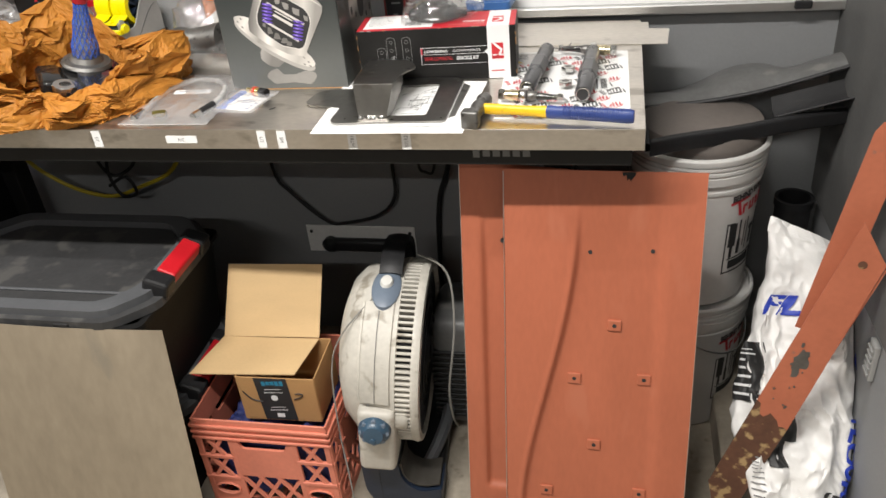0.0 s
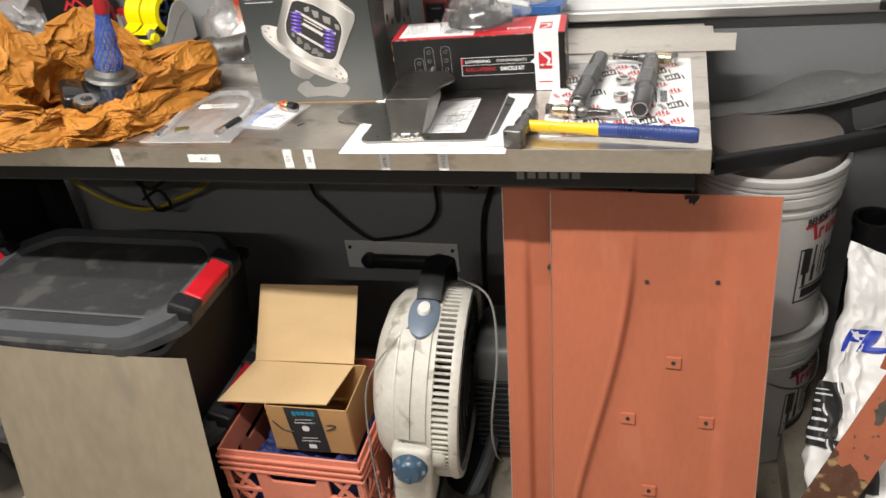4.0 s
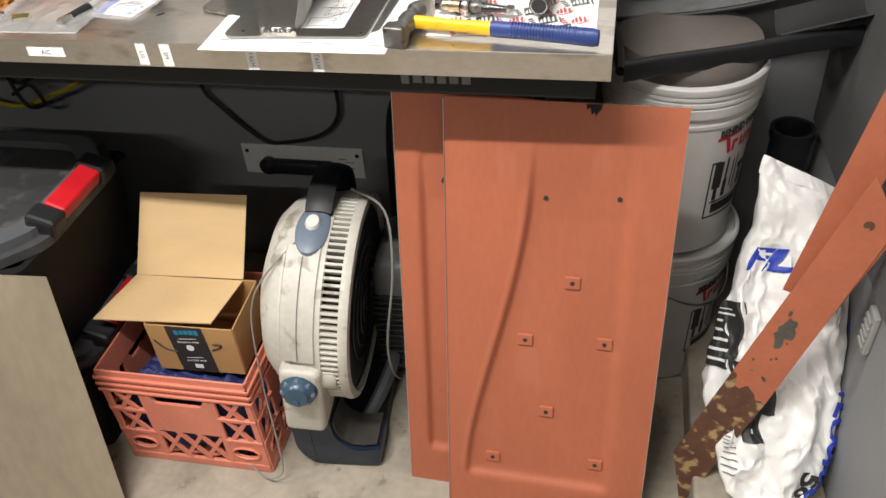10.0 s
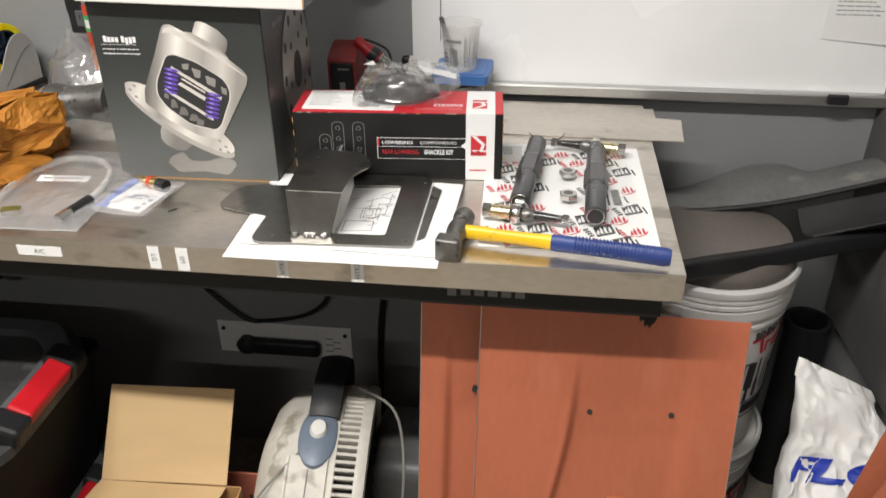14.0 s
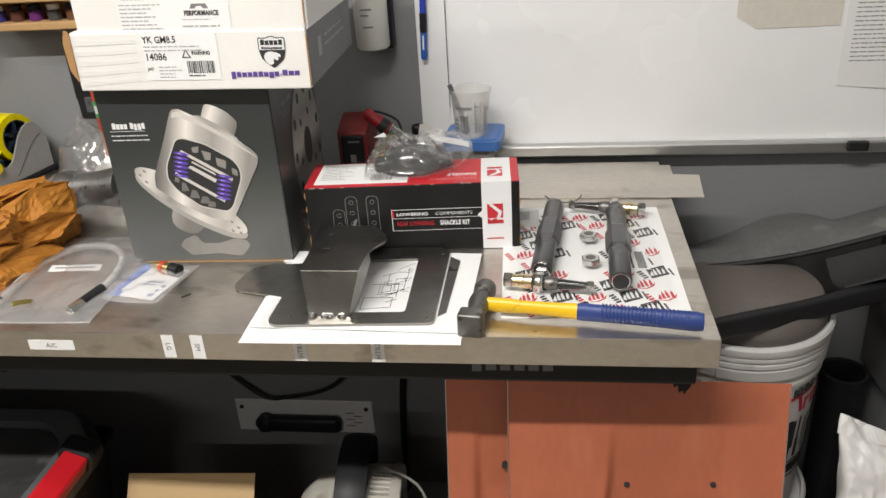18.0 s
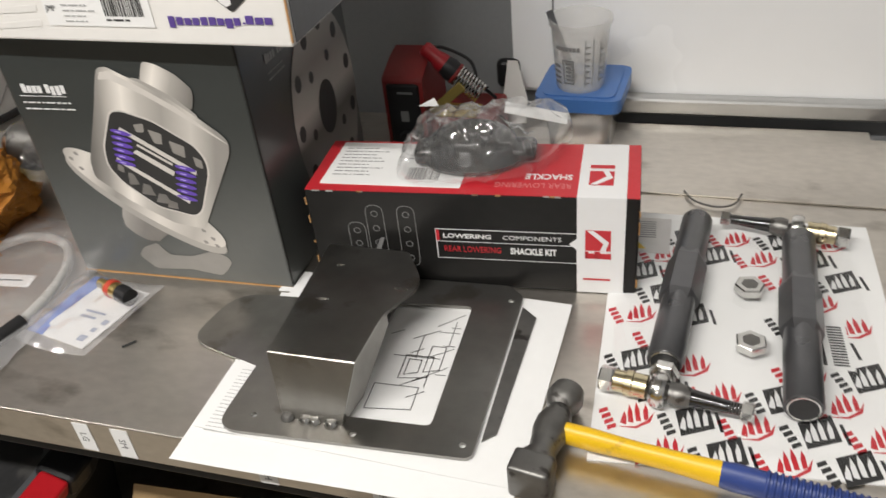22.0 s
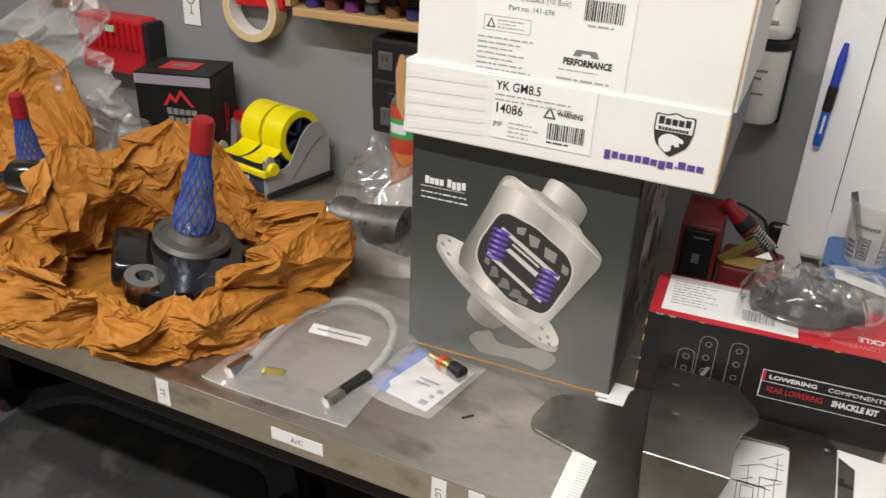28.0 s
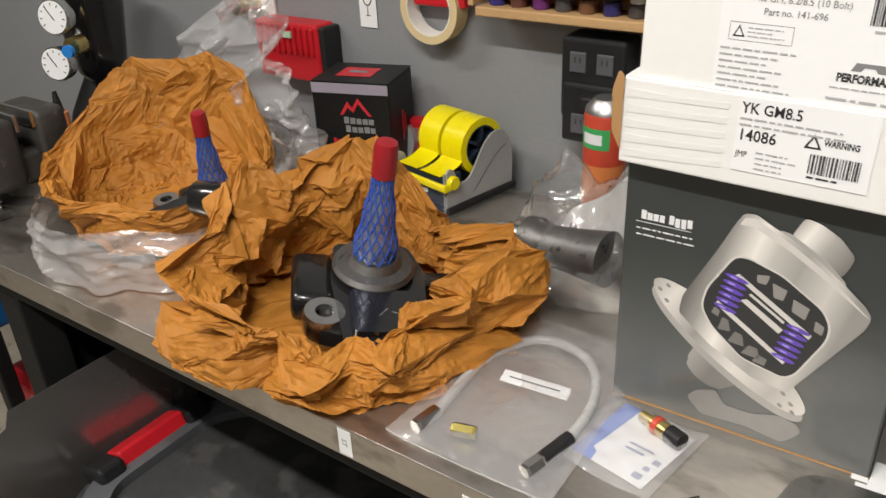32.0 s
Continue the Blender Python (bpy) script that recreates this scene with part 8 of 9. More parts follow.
spindle(pose(-1.132, 0.1765, BT, 0, 0, 44) @ Matrix.Diagonal((0.94, 0.94, 0.98, 1)), "black steering spindle with a red-capped shaft", (9, 9.6))
spindle(pose(-1.505, 0.233, BT + 0.004, 0, 0, -20) @ Matrix.Diagonal((0.76, 0.76, 0.8, 1)), "steering spindle deep in a paper bowl", (4, 8))
stub = thing("black_sleeve", "short glossy black steel sleeve in kraft paper", "steel sleeve", pose(-1.402, 0.168, BT + 0.106, 0, 86, 12))
part("sleeve", lathe([(0.014, -0.025), (0.024, -0.025), (0.025, -0.023), (0.025, 0.033), (0.024, 0.035), (0.014, 0.035), (0.014, -0.025)], 28), GLOSSBLACK, stub, "", True)


def film_bag(m, label, fn, nu, nv, closed, material=None):
    t = thing("poly_bag", label, "plastic bag", m, "plastic bags")
    part("film", sheet(fn, nu, nv, closed_u=closed), material or MILKFILM, t, "crinkled clear film", True)
    return t


def sack_skin(u, v):
    a = 2 * math.pi * u
    r = 0.2 - 0.018 * v
    p = Vector((r * math.cos(a), r * 1.0 * math.sin(a), 0.002 + (0.08 + 0.05 * max(0, math.sin(a))) * v))
    q = Vector((p.x, p.y, p.z * 2.2))
    k = 0.05 * creases(q, 9) + 0.03 * creases(q, 22) + 0.012 * creases(q, 50)
    p.x, p.y = p.x * (1 + k * 1.6), p.y * (1 + k * 1.6)
    p.z += 0.03 * noise.noise(Vector((p.x * 9, p.y * 9, 1))) * v
    p.z = max(p.z, 0.0015)
    return p


film_bag(pose(-1.575, 0.215, BT), "clear bag slumped round a kraft paper bowl", sack_skin, 150, 40, True)


def hung_skin(u, v):
    """A long limp bag hanging from a wall plug down to the bench."""
    left = -1.75 - 0.06 * math.sin(min(v * 1.5, 1) * 1.6) + 0.2 * max(0, v - 0.5)
    right = -1.655 + 0.165 * min(v * 1.25, 1) - 0.1 * max(0, v - 0.8)
    x = left + (right - left) * u
    p = Vector((x, 0.0, 1.31 - 0.315 * v))
    fold = 0.075 * abs(noise.noise(Vector((x * 13 - p.z * 5, p.z * 4, 2)))) + 0.05 * creases(p, 10) + 0.032 * creases(p, 24) + 0.014 * creases(p, 55)
    return Vector((x + 0.02 * noise.noise(Vector((u * 2, v * 7, 3))), 0.555 - 0.1 * math.sin(v * 2.6) - fold, p.z + 0.012 * noise.noise(Vector((u * 6, v * 3, 8)))))


film_bag(pose(0.055, 0, 0), "limp clear bag hanging over the bench", hung_skin, 120, 120, False)


def shield_bag():
    """A clear bag slumped over a pale dust shield and a grey casting, one corner drawn up to a peak."""
    t = thing("bagged_knuckle", "pale dust shield and grey casting in a clear bag", "bagged part", pose(-0.965, 0.415, BT))
    pale = mat("pale_casting", (0.62, 0.62, 0.6), 0.35, 0.3)
    along = pose(-0.085, -0.03, 0.042, 0, 84, -8)
    part("casting", lathe([(0.026, 0.012), (0.033, 0.014), (0.034, 0.03), (0.027, 0.05), (0.03, 0.09), (0.036, 0.14), (0.0, 0.142)], 28, m=along), CASTIRON, t, "grey metal casting", True)
    part("hub_tube", lathe([(0.015, 0.0), (0.027, 0.0), (0.03, 0.003), (0.03, 0.014), (0.015, 0.014), (0.015, 0.0)], 28, m=along), CHROME, t, "bright tube end", True)
    out = rounded([(-0.06, 0.0), (0.08, -0.01), (0.1, 0.06), (0.095, 0.15), (0.03, 0.135), (-0.005, 0.085), (-0.065, 0.05)], 0.025, 5)
    part("dust_shield", plate(out, -0.0015, 0.0015, m=face((0.0, 0.02, 0.012), (1, -0.25, 0.05), (0, 0.45, 1))), pale, t, "smooth pale dust shield")
    part("bolt_hole", disc(0.006, 0.0015, 0.0025, 14, m=face((0.0, 0.02, 0.012), (1, -0.25, 0.05), (0, 0.45, 1)) @ Matrix.Translation((-0.045, 0.03, 0))), INKBLACK, t)

    def skin(u, v):
        a = 2 * math.pi * u
        ca, sa = math.cos(a), math.sin(a)
        k = math.sin(v * math.pi / 2) ** 0.8
        x, y = 0.135 * ca * k, 0.098 * sa * k
        peak = 0.11 * math.exp(-((x + 0.055) / 0.035) ** 2 - ((y - 0.03) / 0.03) ** 2) + 0.09 * math.exp(-((x - 0.06) / 0.06) ** 2 - ((y - 0.03) / 0.06) ** 2)
        z = 0.062 * (1 - v ** 3) + peak * (1 - v ** 4)
        q = Vector((x, y, z * 0.6))
        crush = 0.04 * (0.42 - abs(noise.noise(q * 15)) * 1.5) + 0.01 * (0.42 - abs(noise.noise(q * 38)) * 1.5)
        grow = 1 + 0.6 * crush / 0.05 * 0.25
        return Vector((x * grow, y * grow, max(0.0015, z + crush * (1 - 0.5 * v))))

    part("film", sheet(skin, 130, 60, closed_u=True), KNUCKLEFILM, t, "crinkled clear film", True)
    return t


shield_bag()


# ---- tape dispenser ----
def tape_dispenser():
    """Two rolls between grey cheeks over a navy front; local x runs along the front, y to the back."""
    t = thing("tape_dispenser", "grey bench tape dispenser with yellow tape", "tape dispenser", pose(-1.345, 0.487, BT, 0, 0, -12) @ Matrix.Diagonal((0.87, 0.87, 0.87, 1)))
    w = 0.139
    part("base", box(0.002, w - 0.002, 0.002, 0.172, 0.0, 0.012, 0.003), NAVY, t, "navy base")
    part("rubber_edge", box(w - 0.003, w + 0.006, 0.0, 0.178, 0.0, 0.013, 0.003), BLACKPLASTIC, t)
    part("front_block", box(0.006, w - 0.006, 0.003, 0.045, 0.012, 0.07, 0.003), NAVY, t, "navy front block")
    for x in (0.004, w - 0.0065):
        part("front_edge", box(x, x + 0.0025, -0.0005, 0.004, 0.0, 0.078, 0.0008), MIDGREY, t, "pale grey corner edge")
    part("cutter_bar", box(-0.004, w + 0.004, -0.01, -0.001, 0.047, 0.061, 0.004, 3), TAPEYELLOW, t, "yellow cutter guard", True)
    for x in (-0.008, w + 0.001):
        part("guard_arm", box(x, x + 0.007, -0.01, 0.016, 0.047, 0.062, 0.003), TAPEYELLOW, t)
        part("guard_boss", lathe([(0.0, -0.006), (0.011, -0.006), (0.013, -0.003), (0.013, 0.003), (0.011, 0.006), (0.0, 0.006)], 22, m=pose(x + 0.0035, 0.014, 0.06, 0, 90, 0)), TAPEYELLOW, t, "", True)
    cheek = [(0.002, 0.0), (0.17, 0.0), (0.172, 0.06), (0.168, 0.092), (0.155, 0.115), (0.135, 0.126), (0.115, 0.121), (0.096, 0.104), (0.078, 0.078), (0.064, 0.058), (0.05, 0.05), (0.036, 0.052), (0.027, 0.064), (0.022, 0.08), (0.012, 0.086), (0.004, 0.08)]
    for x in (0.0, w - 0.004):
        part("side_plate", plate(rounded(cheek, 0.006, 2), 0.0, 0.004, m=face((x, 0, 0), (0, 1, 0), (0, 0, 1))), MIDGREY, t, "grey rounded side")
    curve = [(w + 0.0004, 0.055 + 0.011 * k, 0.018 + 0.075 * math.sin(k * 0.16) ** 1.4) for k in range(1, 10)]
    part("moulded_line", tube(curve, 0.0009, 5), GREYPLASTIC, t)
    for x in (0.012, 0.073):
        roll = pose(x + 0.0265, 0.105, 0.098, 0, 90, 0)
        part("tape_roll", lathe([(0.039, -0.0265), (0.053, -0.0265), (0.053, 0.0265), (0.039, 0.0265), (0.039, -0.0265)], 48, m=roll), TAPEYELLOW, t, "yellow tape roll", True)
        part("core", lathe([(0.036, -0.0267), (0.0392, -0.0267), (0.0392, 0.0267), (0.036, 0.0267), (0.036, -0.0267)], 40, m=roll), NAVY, t, "", True)
        part("tape_tail", sheet(lambda u, v, x=x: Vector((x + 0.053 * v, 0.056 - 0.058 * u, 0.085 - 0.013 * u ** 0.6 - 0.004 * math.sin(u * 3.1))), 12, 3, 0.0004), TAPEYELLOW, t)
    part("hub", lathe([(0.0, -0.056), (0.012, -0.056), (0.012, 0.056), (0.0, 0.056)], 24, m=pose(w / 2, 0.105, 0.098, 0, 90, 0)), BLACKPLASTIC, t, "", True)
    for k in range(6):
        part("hub_spoke", box(-0.058, 0.058, -0.003, 0.003, 0.01, 0.0365, m=pose(w / 2, 0.105, 0.098) @ pose(0, 0, 0, 60 * k, 0, 0)), NAVY, t)
    part("round_mark", plate(ellipse(0.05, 0.034, 0.006, 0.006, 0, 18), 0.0005, 0.0008, m=face((0, 0.003, 0), (1, 0, 0), (0, 0, 1)), holes=[ellipse(0.051, 0.034, 0.0035, 0.0035, 0, 14)]), INKWHITE, t)
    bars(letter_bars(0.058, 0.0295, 5, 0.0062, 0.009, random.Random(3)), INKWHITE, t, face((0, 0.0028, 0), (1, 0, 0), (0, 0, 1)))
    return t


tape_dispenser()
reel = thing("clear_tape", "roll of grey tape standing on the bench", "tape roll", pose(-1.425, 0.585, BT + 0.047, 78, 0, 10))
part("roll", lathe([(0.026, -0.012), (0.046, -0.012), (0.046, 0.012), (0.026, 0.012), (0.026, -0.012)], 36), MIDGREY, reel, "", True)
part("core", lathe([(0.024, -0.0122), (0.0262, -0.0122), (0.0262, 0.0122), (0.024, 0.0122), (0.024, -0.0122)], 30), WHITEPAPER, reel, "", True)
small = thing("red_packet", "small red packet beside a tape roll", "packet", pose(-1.375, 0.61, BT, 0, 0, 4))
part("packet", box(-0.036, 0.036, -0.012, 0.012, 0.0, 0.088, 0.003), RED, small)
part("clear_window", box(-0.03, 0.03, -0.0135, -0.012, 0.05, 0.074, 0.001), CLEARTUB, small, "clear packet window")


PALEVIOLET = mat("pale_violet_ink", (0.3, 0.27, 0.32), 0.4)


def glove_box():
    t = thing("glove_box", "black and red carton of work gloves", "carton", pose(-1.45, 0.545, BT, 0, 0, 17) @ Matrix.Diagonal((1.05, 1.0, 1.06, 1)))
    part("box", box(-0.065, 0.065, -0.055, 0.055, 0.0, 0.165, 0.003), BLACKCARTON, t)
    part("lid_fold", box(-0.065, 0.065, -0.055, 0.055, 0.165, 0.1665, 0.0005), BLACKCARTON, t)
    m = face((-0.065, -0.0554, 0), (1, 0, 0), (0, 0, 1))
    rg = random.Random(41)
    bars(letter_bars(0.052, 0.1, 5, 0.0105, 0.011, rng=rg) + letter_bars(0.054, 0.086, 5, 0.0105, 0.011, rng=rg), INKGREY, t, m, "maker_bar")
    bars(letter_bars(0.03, 0.066, 8, 0.0068, 0.009, rng=rg), INKRED, t, m, "red_bar")
    bars([(0.03, 0.052, 0.045, 0.002)], INKGREY, t, m, "pale_line")
    part("hill_mark", plate([(0.046, 0.114), (0.06, 0.136), (0.068, 0.126), (0.078, 0.142), (0.1, 0.114), (0.094, 0.114), (0.078, 0.133), (0.069, 0.118), (0.06, 0.126), (0.052, 0.114)], 0.0004, 0.0006, m=m), INKRED, t)
    part("glove_picture", plate(rounded([(0.035, 0.012), (0.075, 0.01), (0.085, 0.03), (0.06, 0.042), (0.04, 0.038)], 0.008, 3), 0.0004, 0.0006, m=m), DARKRED, t)
    bars([(0.078, 0.014, 0.012, 0.008)], INKWHITE, t, m, "count_bar")
    part("pale_band", box(0.0005, 0.1295, 0.148, 0.164, 0.0002, 0.0004, m=m), PALEVIOLET, t, "pale violet top band")
    side = face((0.0654, -0.055, 0), (0, 1, 0), (0, 0, 1))
    bars([(0.05, 0.06, 0.008, 0.05), (0.062, 0.07, 0.006, 0.03)], INKRED, t, side, "side_bar")
    up = face((-0.065, -0.055, 0.1668), (1, 0, 0), (0, 1, 0))
    bars([(0.03, 0.03, 0.06, 0.05)], INKRED, t, up, "lid_bar")
    bars([(0.045, 0.05, 0.03, 0.012)], INKGREY, t, up, "lid_bar", lift=0.0008)
    return t


glove_box()


def charger():
    t = thing("red_charger", "red ribbed battery charger on the wall", "charger", pose(-1.66, WY, 1.098) @ Matrix.Diagonal((0.86, 0.95, 0.82, 1)))
    part("body", box(-0.105, 0.08, -0.055, -0.002, 0.0, 0.13, 0.008, 3), RED, t)
    for k in range(10):
        part("rib", box(-0.09 + 0.017 * k, -0.082 + 0.017 * k, -0.061, -0.05, 0.06, 0.122, 0.002, 1), RED, t)
    part("side", box(0.078, 0.095, -0.05, -0.002, 0.002, 0.125, 0.005), BLACKPLASTIC, t, "black side shell")
    part("light_window", box(-0.012, 0.012, -0.063, -0.055, 0.098, 0.112, 0.001), mat("pale_green_window", (0.5, 0.7, 0.5), 0.3), t)
    return t


charger()
gang = thing("wall_outlet", "white wall outlet with a brass plug", "outlet", pose(-1.775, WY, 1.25))
part("plate", box(-0.038, 0.038, -0.008, -0.0005, -0.06, 0.06, 0.003), WHITEPLASTIC, gang)
part("plug", lathe([(0.0, 0.0), (0.016, 0.0), (0.018, 0.01), (0.011, 0.02), (0.01, 0.032), (0.016, 0.036), (0.014, 0.05), (0, 0.052)], 20, m=pose(-0.012, -0.008, -0.03, 90, 0, 0)), BRASS, gang, "brass plug", True)
solo("wall_grommet", lathe([(0.0, 0.0), (0.014, 0.0), (0.015, 0.002), (0.012, 0.004), (0.0, 0.004)], 24, m=pose(0, 0, 0, 90, 0, 0) @ Matrix.Diagonal((1, 1.6, 1, 1))), BRASS, "oval brass grommet on the wall", "grommet", pose(-1.655, WY - 0.0005, 1.265))
tagc = thing("paper_tag", "white paper tag hung on the wall", "tag", face((-1.527, WY - 0.002, 1.2), (1, 0, 0), (0, 0, 1)))
part("card", box(0, 0.038, 0, 0.13, 0, 0.0008), WHITEPAPER, tagc)
part("printed_ring", plate(ellipse(0.019, 0.05, 0.01, 0.013, 0, 20), 0.001, 0.0013, holes=[ellipse(0.019, 0.05, 0.008, 0.011, 0, 20)]), INKBLACK, tagc)
bars([(0.018, 0.062, 0.0015, 0.04), (0.014, 0.02, 0.01, 0.0015), (0.018, 0.02, 0.0015, 0.016)], INKBLACK, tagc, Matrix.Identity(4), lift=0.001)
rail = thing("wall_rail", "dark steel rail of hooks on the wall", "rail", pose(-1.328, WY, 1.3))
part("strip", box(-0.34, 0.08, -0.006, -0.0005, -0.025, 0.015, 0.001), BLACKPAINT, rail)
part("red_hook", box(-0.055, 0.045, -0.034, -0.008, -0.045, 0.03, 0.004), RED, rail, "red plastic hook")
mask = thing("masking_tape", "roll of tan masking tape on a hook", "tape roll", pose(-1.348, WY - 0.026, 1.252, 90, 0, 0))
part("roll", lathe([(0.043, -0.016), (0.056, -0.016), (0.056, 0.016), (0.043, 0.016), (0.043, -0.016)], 48), TAN, mask, "", True)
part("core", lathe([(0.0415, -0.0162), (0.0433, -0.0162), (0.0433, 0.0162), (0.0415, 0.0162), (0.0415, -0.0162)], 40), mat("tape_core", (0.75, 0.72, 0.66), 0.8), mask, "", True)


def bottle_rack():
    t = thing("bottle_rack", "pine rack of small bottles on the wall", "rack", pose(-1.085, WY, 1.257))
    part("lower_shelf", box(-0.155, 0.135, -0.07, -0.001, 0.0, 0.014, 0.002), WOOD, t)
    part("upper_shelf", box(-0.17, 0.135, -0.085, -0.001, 0.052, 0.066, 0.002), WOOD, t)
    part("back", box(-0.17, 0.135, -0.012, -0.001, 0.014, 0.2, 0.002), WOOD, t)
    for x in (-0.168, 0.125):
        part("end_cheek", box(x, x + 0.01, -0.07, -0.012, 0.014, 0.13, 0.002), WOOD, t)
    return t


bottle_rack()
colors = [(0.35, 0.02, 0.03), (0.03, 0.05, 0.2), (0.3, 0.02, 0.25), (0.1, 0.1, 0.1), (0.04, 0.12, 0.3), (0.25, 0.02, 0.02), (0.08, 0.08, 0.09)]
for k, c in enumerate(colors):
    q = thing("paint_bottle", "small dark-capped paint bottle in a rack", "bottle", pose(-1.225 + 0.036 * k, WY - 0.055, 1.257 + 0.0665), "paint bottles")
    part("body", lathe([(0.0, 0.0), (0.012, 0.0), (0.0135, 0.003), (0.0135, 0.035), (0.008, 0.042), (0.0, 0.043)], 20), mat("bottle_color", c, 0.3), q, "", True)
    part("cap", lathe([(0.0, 0.042), (0.009, 0.042), (0.009, 0.062), (0.0, 0.063)], 16), BLACKPLASTIC if k % 2 else WHITEPLASTIC, q, "", True)
    p = thing("touch_up_bottle", "small capped touch-up bottle on the lower shelf", "bottle", pose(-1.215 + 0.037 * k, WY - 0.045, 1.257 + 0.0145), "touch-up bottles")
    part("body", lathe([(0.0, 0.0), (0.012, 0.0), (0.013, 0.002), (0.013, 0.018), (0.0, 0.019)], 18), mat("bottle_low", tuple(0.5 * v + 0.02 for v in c[::-1]), 0.35), p, "", True)
    part("cap", lathe([(0.0, 0.019), (0.011, 0.019), (0.011, 0.028), (0.0, 0.029)], 16), BLACKPLASTIC if k % 3 else WHITEPLASTIC, p, "", True)


def power_strip():
    t = thing("power_strip", "black power strip with sockets on the wall", "power strip", pose(-1.052, WY, 1.118))
    part("body", box(-0.05, 0.05, -0.055, -0.001, 0.0, 0.12, 0.006, 3), BLACKPLASTIC, t)
    part("lower_body", box(-0.045, 0.055, -0.06, -0.001, -0.035, 0.055, 0.006, 3), BLACKPLASTIC, t)
    for x, z in ((-0.022, 0.085), (0.02, 0.085), (-0.015, -0.005), (0.022, -0.005)):
        part("socket", box(x - 0.013, x + 0.013, -0.058 if z > 0.05 else -0.063, -0.05, z - 0.015, z + 0.015, 0.002), GREYPLASTIC, t)
        for s in (-0.004, 0.004):
            part("socket_slot", box(x + s - 0.001, x + s + 0.001, -0.0585 if z > 0.05 else -0.0635, -0.057, z, z + 0.008), INKBLACK, t)
    part("plug", box(-0.005, 0.025, -0.085, -0.06, 0.022, 0.045, 0.004), BLACKPLASTIC, t)
    bars([(0.0, 0.03, 0.028, 0.01)], INKGREY, t, face((-0.006, -0.0606, 0.0), (1, 0, 0), (0, 0, 1)))
    return t


power_strip()


def spray_can():
    t = thing("spray_can", "red and orange spray can behind a bag", "spray can", pose(-1.008, 0.55, BT))
    part("lower", lathe([(0.0, 0.0), (0.03, 0.0), (0.031, 0.003), (0.031, 0.11)], 30), SPRAYORANGE, t, "orange label", True)
    part("upper", lathe([(0.0312, 0.105), (0.0312, 0.175), (0.03, 0.178)], 30), SPRAYRED, t, "red label", True)
    part("dome", lathe([(0.03, 0.178), (0.029, 0.184), (0.02, 0.195), (0.018, 0.197), (0.0, 0.197)], 30), ALU, t, "metal dome", True)

    def wrap(u, v):
        a = math.radians(-150 + 95 * u)
        return Vector((0.0317 * math.cos(a), 0.0317 * math.sin(a), 0.13 + 0.03 * v))

    part("green_mark", sheet(wrap, 12, 3, 0.0002), GREENINK, t)
    part("white_mark", sheet(lambda u, v: wrap(0.2 + 0.6 * u, 0.25 + 0.5 * v) * 1.0 + Vector((0, -0.0008, 0)), 10, 3, 0.0002), INKWHITE, t)
    return t


spray_can()


# ---- vise and what stands past the bench's end ----
def vise():
    t = thing("bench_vise", "worn dark steel vise bolted to the bench", "vise", pose(-1.868, 0.165, BT, 0, 0, 0) @ Matrix.Diagonal((0.78, 0.78, 0.78, 1)))
    part("base", lathe([(0.0, 0.0), (0.085, 0.0), (0.088, 0.006), (0.085, 0.025), (0.06, 0.035), (0.055, 0.06), (0.0, 0.06)], 36), VISE, t, "round swivel base", True)
    for k in range(3):
        a = 2.1 * k + 0.6
        m = pose(0.095 * math.cos(a), 0.095 * math.sin(a), 0)
        part("lug", box(-0.024, 0.024, -0.024, 0.024, 0.0, 0.02, 0.005, m=m), VISE, t)
        part("bolt", hexes(0.012, 0.02, 0.034, m=m), CHROME, t)
    part("body", box(-0.055, 0.055, -0.1, 0.12, 0.06, 0.13, 0.014, 3), VISE, t, "", True)
    part("rear_jaw", box(-0.075, 0.075, 0.0, 0.07, 0.11, 0.21, 0.014, 3), VISE, t, "", True)
    part("front_jaw", box(-0.075, 0.075, -0.13, -0.04, 0.07, 0.21, 0.016, 3), VISE, t, "", True)
    for y in (-0.041, -0.006):
        part("jaw_insert", box(-0.07, 0.07, y, y + 0.008, 0.18, 0.214, 0.001), CHROME, t)
    part("screw", rod((0, -0.13, 0.1), (0, -0.2, 0.1), 0.016, 18), CHROME, t, "", True)
    part("tommy_bar", rod((-0.1, -0.18, 0.07), (0.1, -0.18, 0.13), 0.007, 12), CHROME, t, "", True)
    return t


vise()


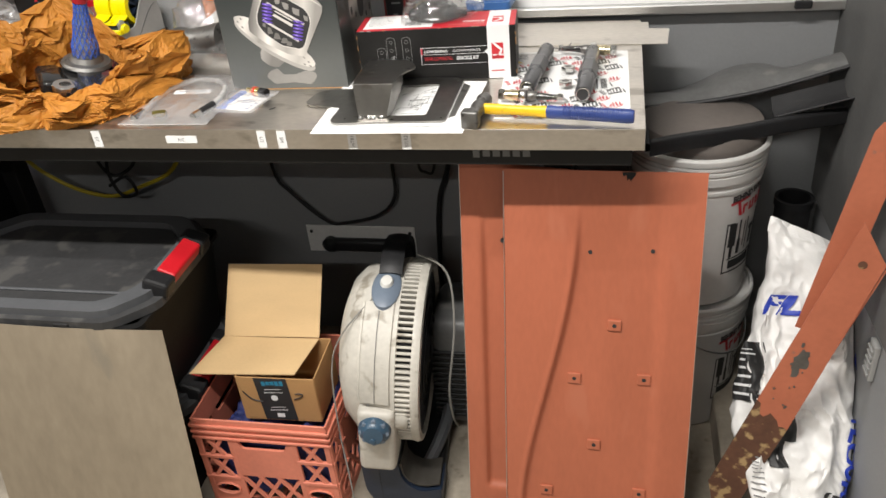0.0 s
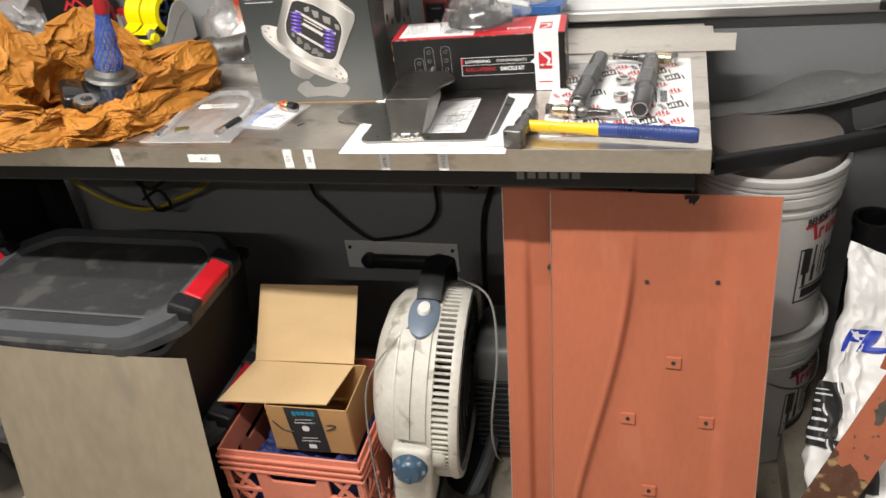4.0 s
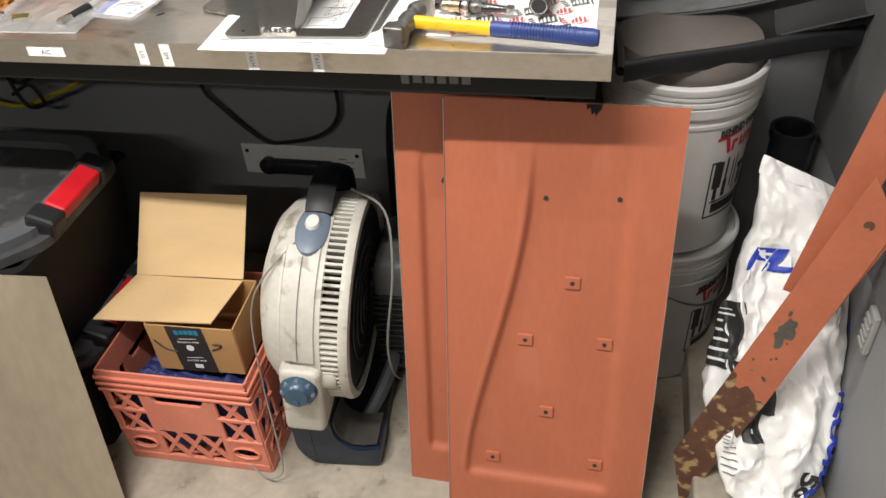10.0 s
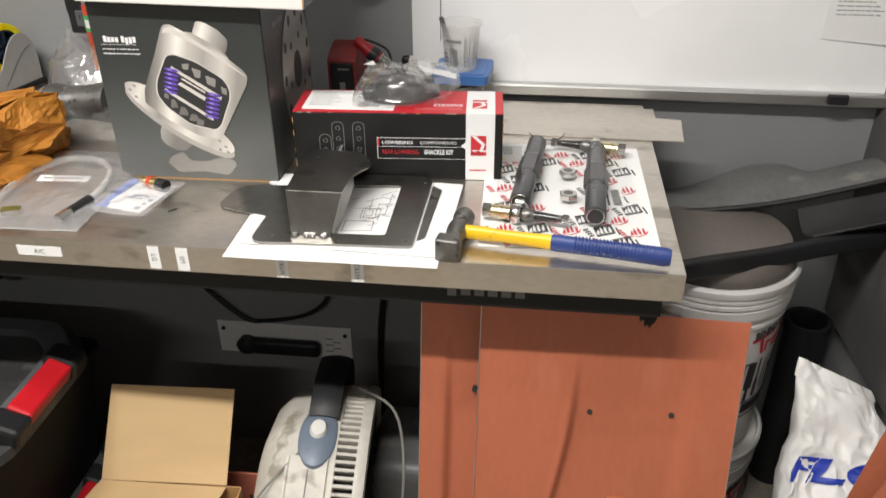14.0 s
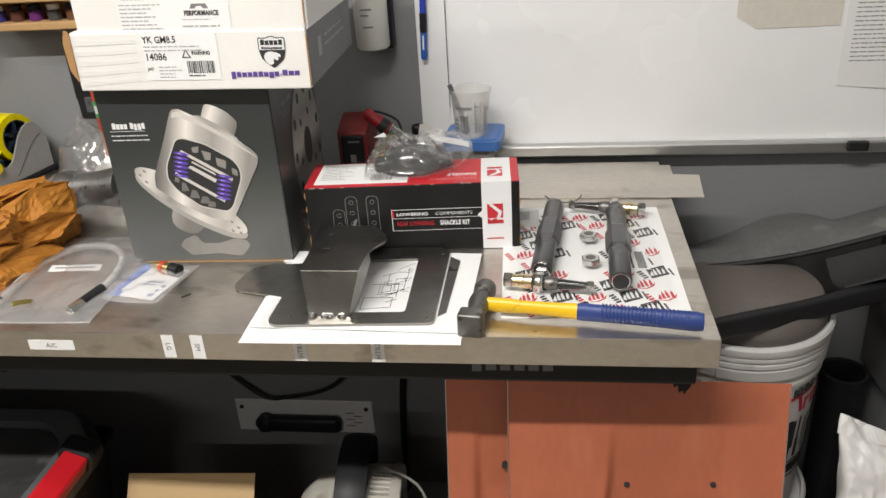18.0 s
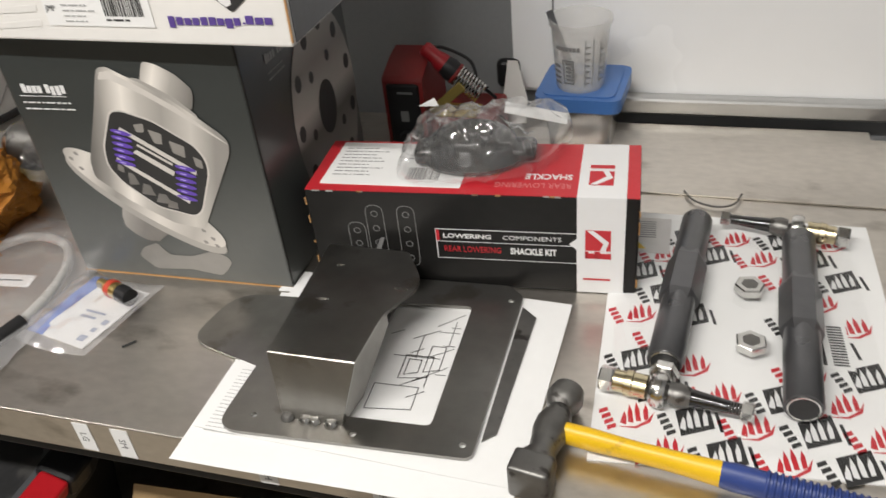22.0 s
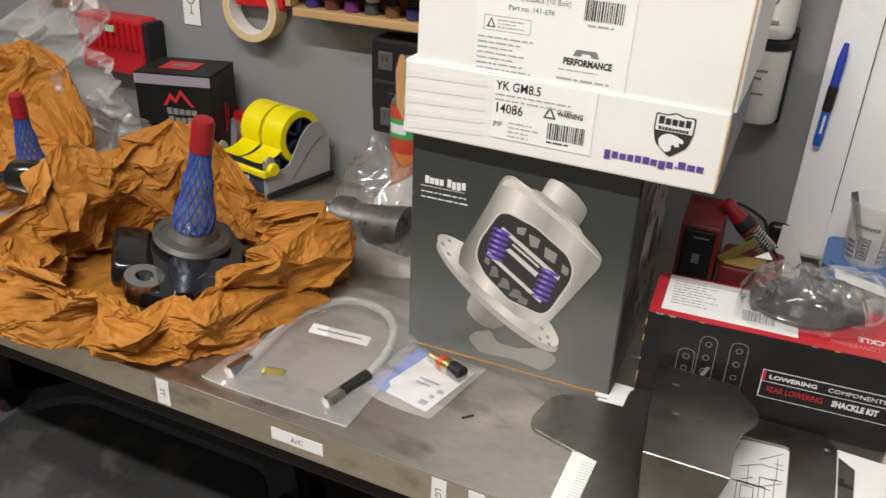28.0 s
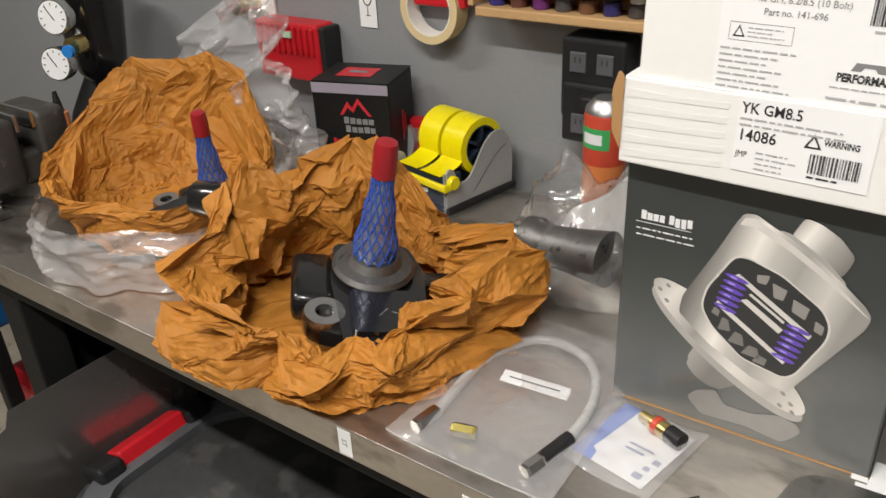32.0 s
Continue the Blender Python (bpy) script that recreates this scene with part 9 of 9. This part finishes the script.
def gauge_stand():
    t = thing("gas_regulator", "gas bottle regulator with two white gauges", "regulator", pose(-2.195, 0.53, 0))
    part("bottle", lathe([(0.0, 0.0), (0.1, 0.0), (0.105, 0.01), (0.105, 0.9), (0.08, 0.98), (0.035, 1.06), (0.0, 1.06)], 36), BLACKPAINT, t, "black gas bottle", True)
    part("guard", lathe([(0.035, 1.06), (0.05, 1.08), (0.058, 1.13), (0.074, 1.245), (0.078, 1.256), (0.073, 1.256), (0.054, 1.14), (0.0, 1.1)], 36, m=pose(0.045, -0.02, 0)), GLOSSBLACK, t, "black open guard", True)
    part("valve", lathe([(0.0, 0.0), (0.018, 0.0), (0.018, 0.03), (0.0, 0.03)], 18, m=pose(0.12, -0.1, 1.16, 90, 0, 20)), BRASS, t, "brass valve", True)
    part("knob", lathe([(0.0, 0.0), (0.012, 0.0), (0.012, 0.01), (0.0, 0.011)], 18, m=pose(0.135, -0.135, 1.155, 90, 0, 20)), mat("blue_knob", (0.02, 0.2, 0.6), 0.4), t, "blue knob", True)
    for x, z in ((0.1, 1.215), (0.065, 1.12)):
        m = pose(x, -0.13, z, 84, 0, 22)
        part("gauge_case", lathe([(0.0, -0.02), (0.033, -0.02), (0.035, 0.0), (0.033, 0.004), (0.0, 0.004)], 30, m=m), CHROME, t, "", True)
        part("gauge_dial", lathe([(0.0, 0.0045), (0.031, 0.0045), (0.031, 0.005), (0.0, 0.0052)], 30, m=m), WHITEPAPER, t, "white dial")
        part("gauge_needle", box(-0.001, 0.001, -0.006, 0.024, 0.0056, 0.0062, m=m @ pose(0, 0, 0, 0, 0, 35)), INKBLACK, t)
        for k in range(9):
            part("gauge_tick", box(-0.0008, 0.0008, 0.022, 0.027, 0.0056, 0.006, m=m @ pose(0, 0, 0, 0, 0, -130 + 32 * k)), INKBLACK, t)
    return t


gauge_stand()
cartb = thing("orange_cartridge", "small orange tube standing past the bench", "tube", pose(-2.04, 0.33, 0.985))
part("tube", lathe([(0.0, 0.0), (0.016, 0.0), (0.016, 0.07), (0.0, 0.071)], 18), SPRAYORANGE, cartb, "", True)
part("nozzle", lathe([(0.01, 0.071), (0.004, 0.11), (0.0, 0.111)], 14), BLACKPLASTIC, cartb, "", True)
shelf = thing("side_cart", "dark blue steel cart beside the bench", "cart", pose(-2.14, 0.2, 0))
part("top_tray", box(-0.2, 0.16, -0.16, 0.18, 0.95, 0.985, 0.006), BLACKPAINT, shelf)
part("drawer", box(-0.2, 0.16, -0.165, 0.18, 0.72, 0.94, 0.01), BLUESTEEL, shelf, "blue steel drawer")
part("drawer_edge", box(-0.19, 0.15, -0.172, -0.165, 0.9, 0.92, 0.003), GREYPLASTIC, shelf)
for x in (-0.19, 0.13):
    for y in (-0.14, 0.15):
        part("post", box(x, x + 0.03, y - 0.015, y + 0.015, 0.03, 0.72, 0.004), BLACKPAINT, shelf)
part("lower_tray", box(-0.2, 0.16, -0.16, 0.18, 0.1, 0.13, 0.005), BLACKPAINT, shelf)
welder = thing("red_welder", "red slotted welding machine under the cart", "welder", pose(-2.035, 0.3, 0.135))
part("case", box(-0.1, 0.13, -0.2, 0.14, 0.25, 0.42, 0.02, 3), RED, welder)
for k in range(7):
    part("vent", box(-0.02, 0.131, -0.203, -0.198, 0.265 + 0.014 * k, 0.271 + 0.014 * k), INKBLACK, welder)
words("WAVE", 0.03, INKWHITE, welder, face((0.02, -0.2005, 0.378), (1, 0, 0), (0, 0, 1)), bold=0.0006)
part("lower_case", box(-0.1, 0.13, -0.18, 0.14, 0.0, 0.248, 0.01, 3), BLACKPLASTIC, welder)
spool = thing("wire_spool", "black plastic wire spool on the lower shelf", "spool", pose(-1.998, 0.055, 0.238, 90, 0, 38))
for z in (-0.03, 0.028):
    part("flange", lathe([(0.028, z), (0.1, z), (0.103, z + 0.003), (0.1, z + 0.006), (0.028, z + 0.006), (0.028, z)], 36), BLACKPLASTIC, spool, "", True)
part("winding", lathe([(0.026, -0.028), (0.07, -0.028), (0.07, 0.028), (0.026, 0.028), (0.026, -0.028)], 36), DUSTYBLACK, spool, "", True)
for k in range(5):
    part("spoke", box(0.03, 0.095, -0.004, 0.004, 0.034, 0.038, 0.001, 1, m=pose(0, 0, 0, 0, 0, 72 * k)), GREYPLASTIC, spool)
part("cradle", box(-0.06, 0.06, -0.107, -0.085, -0.02, 0.02, 0.004), BLACKPLASTIC, spool)
solo("cart_cable", tube([(-1.92, 0.05, 0.96), (-1.9, -0.02, 0.7), (-1.93, -0.06, 0.55), (-1.96, -0.05, 0.45), (-1.9, -0.1, 0.3), (-1.95, -0.12, 0.02)], 0.007, 7), BLACKPLASTIC, "black cable hanging beside the cart", "cable", smooth=True)
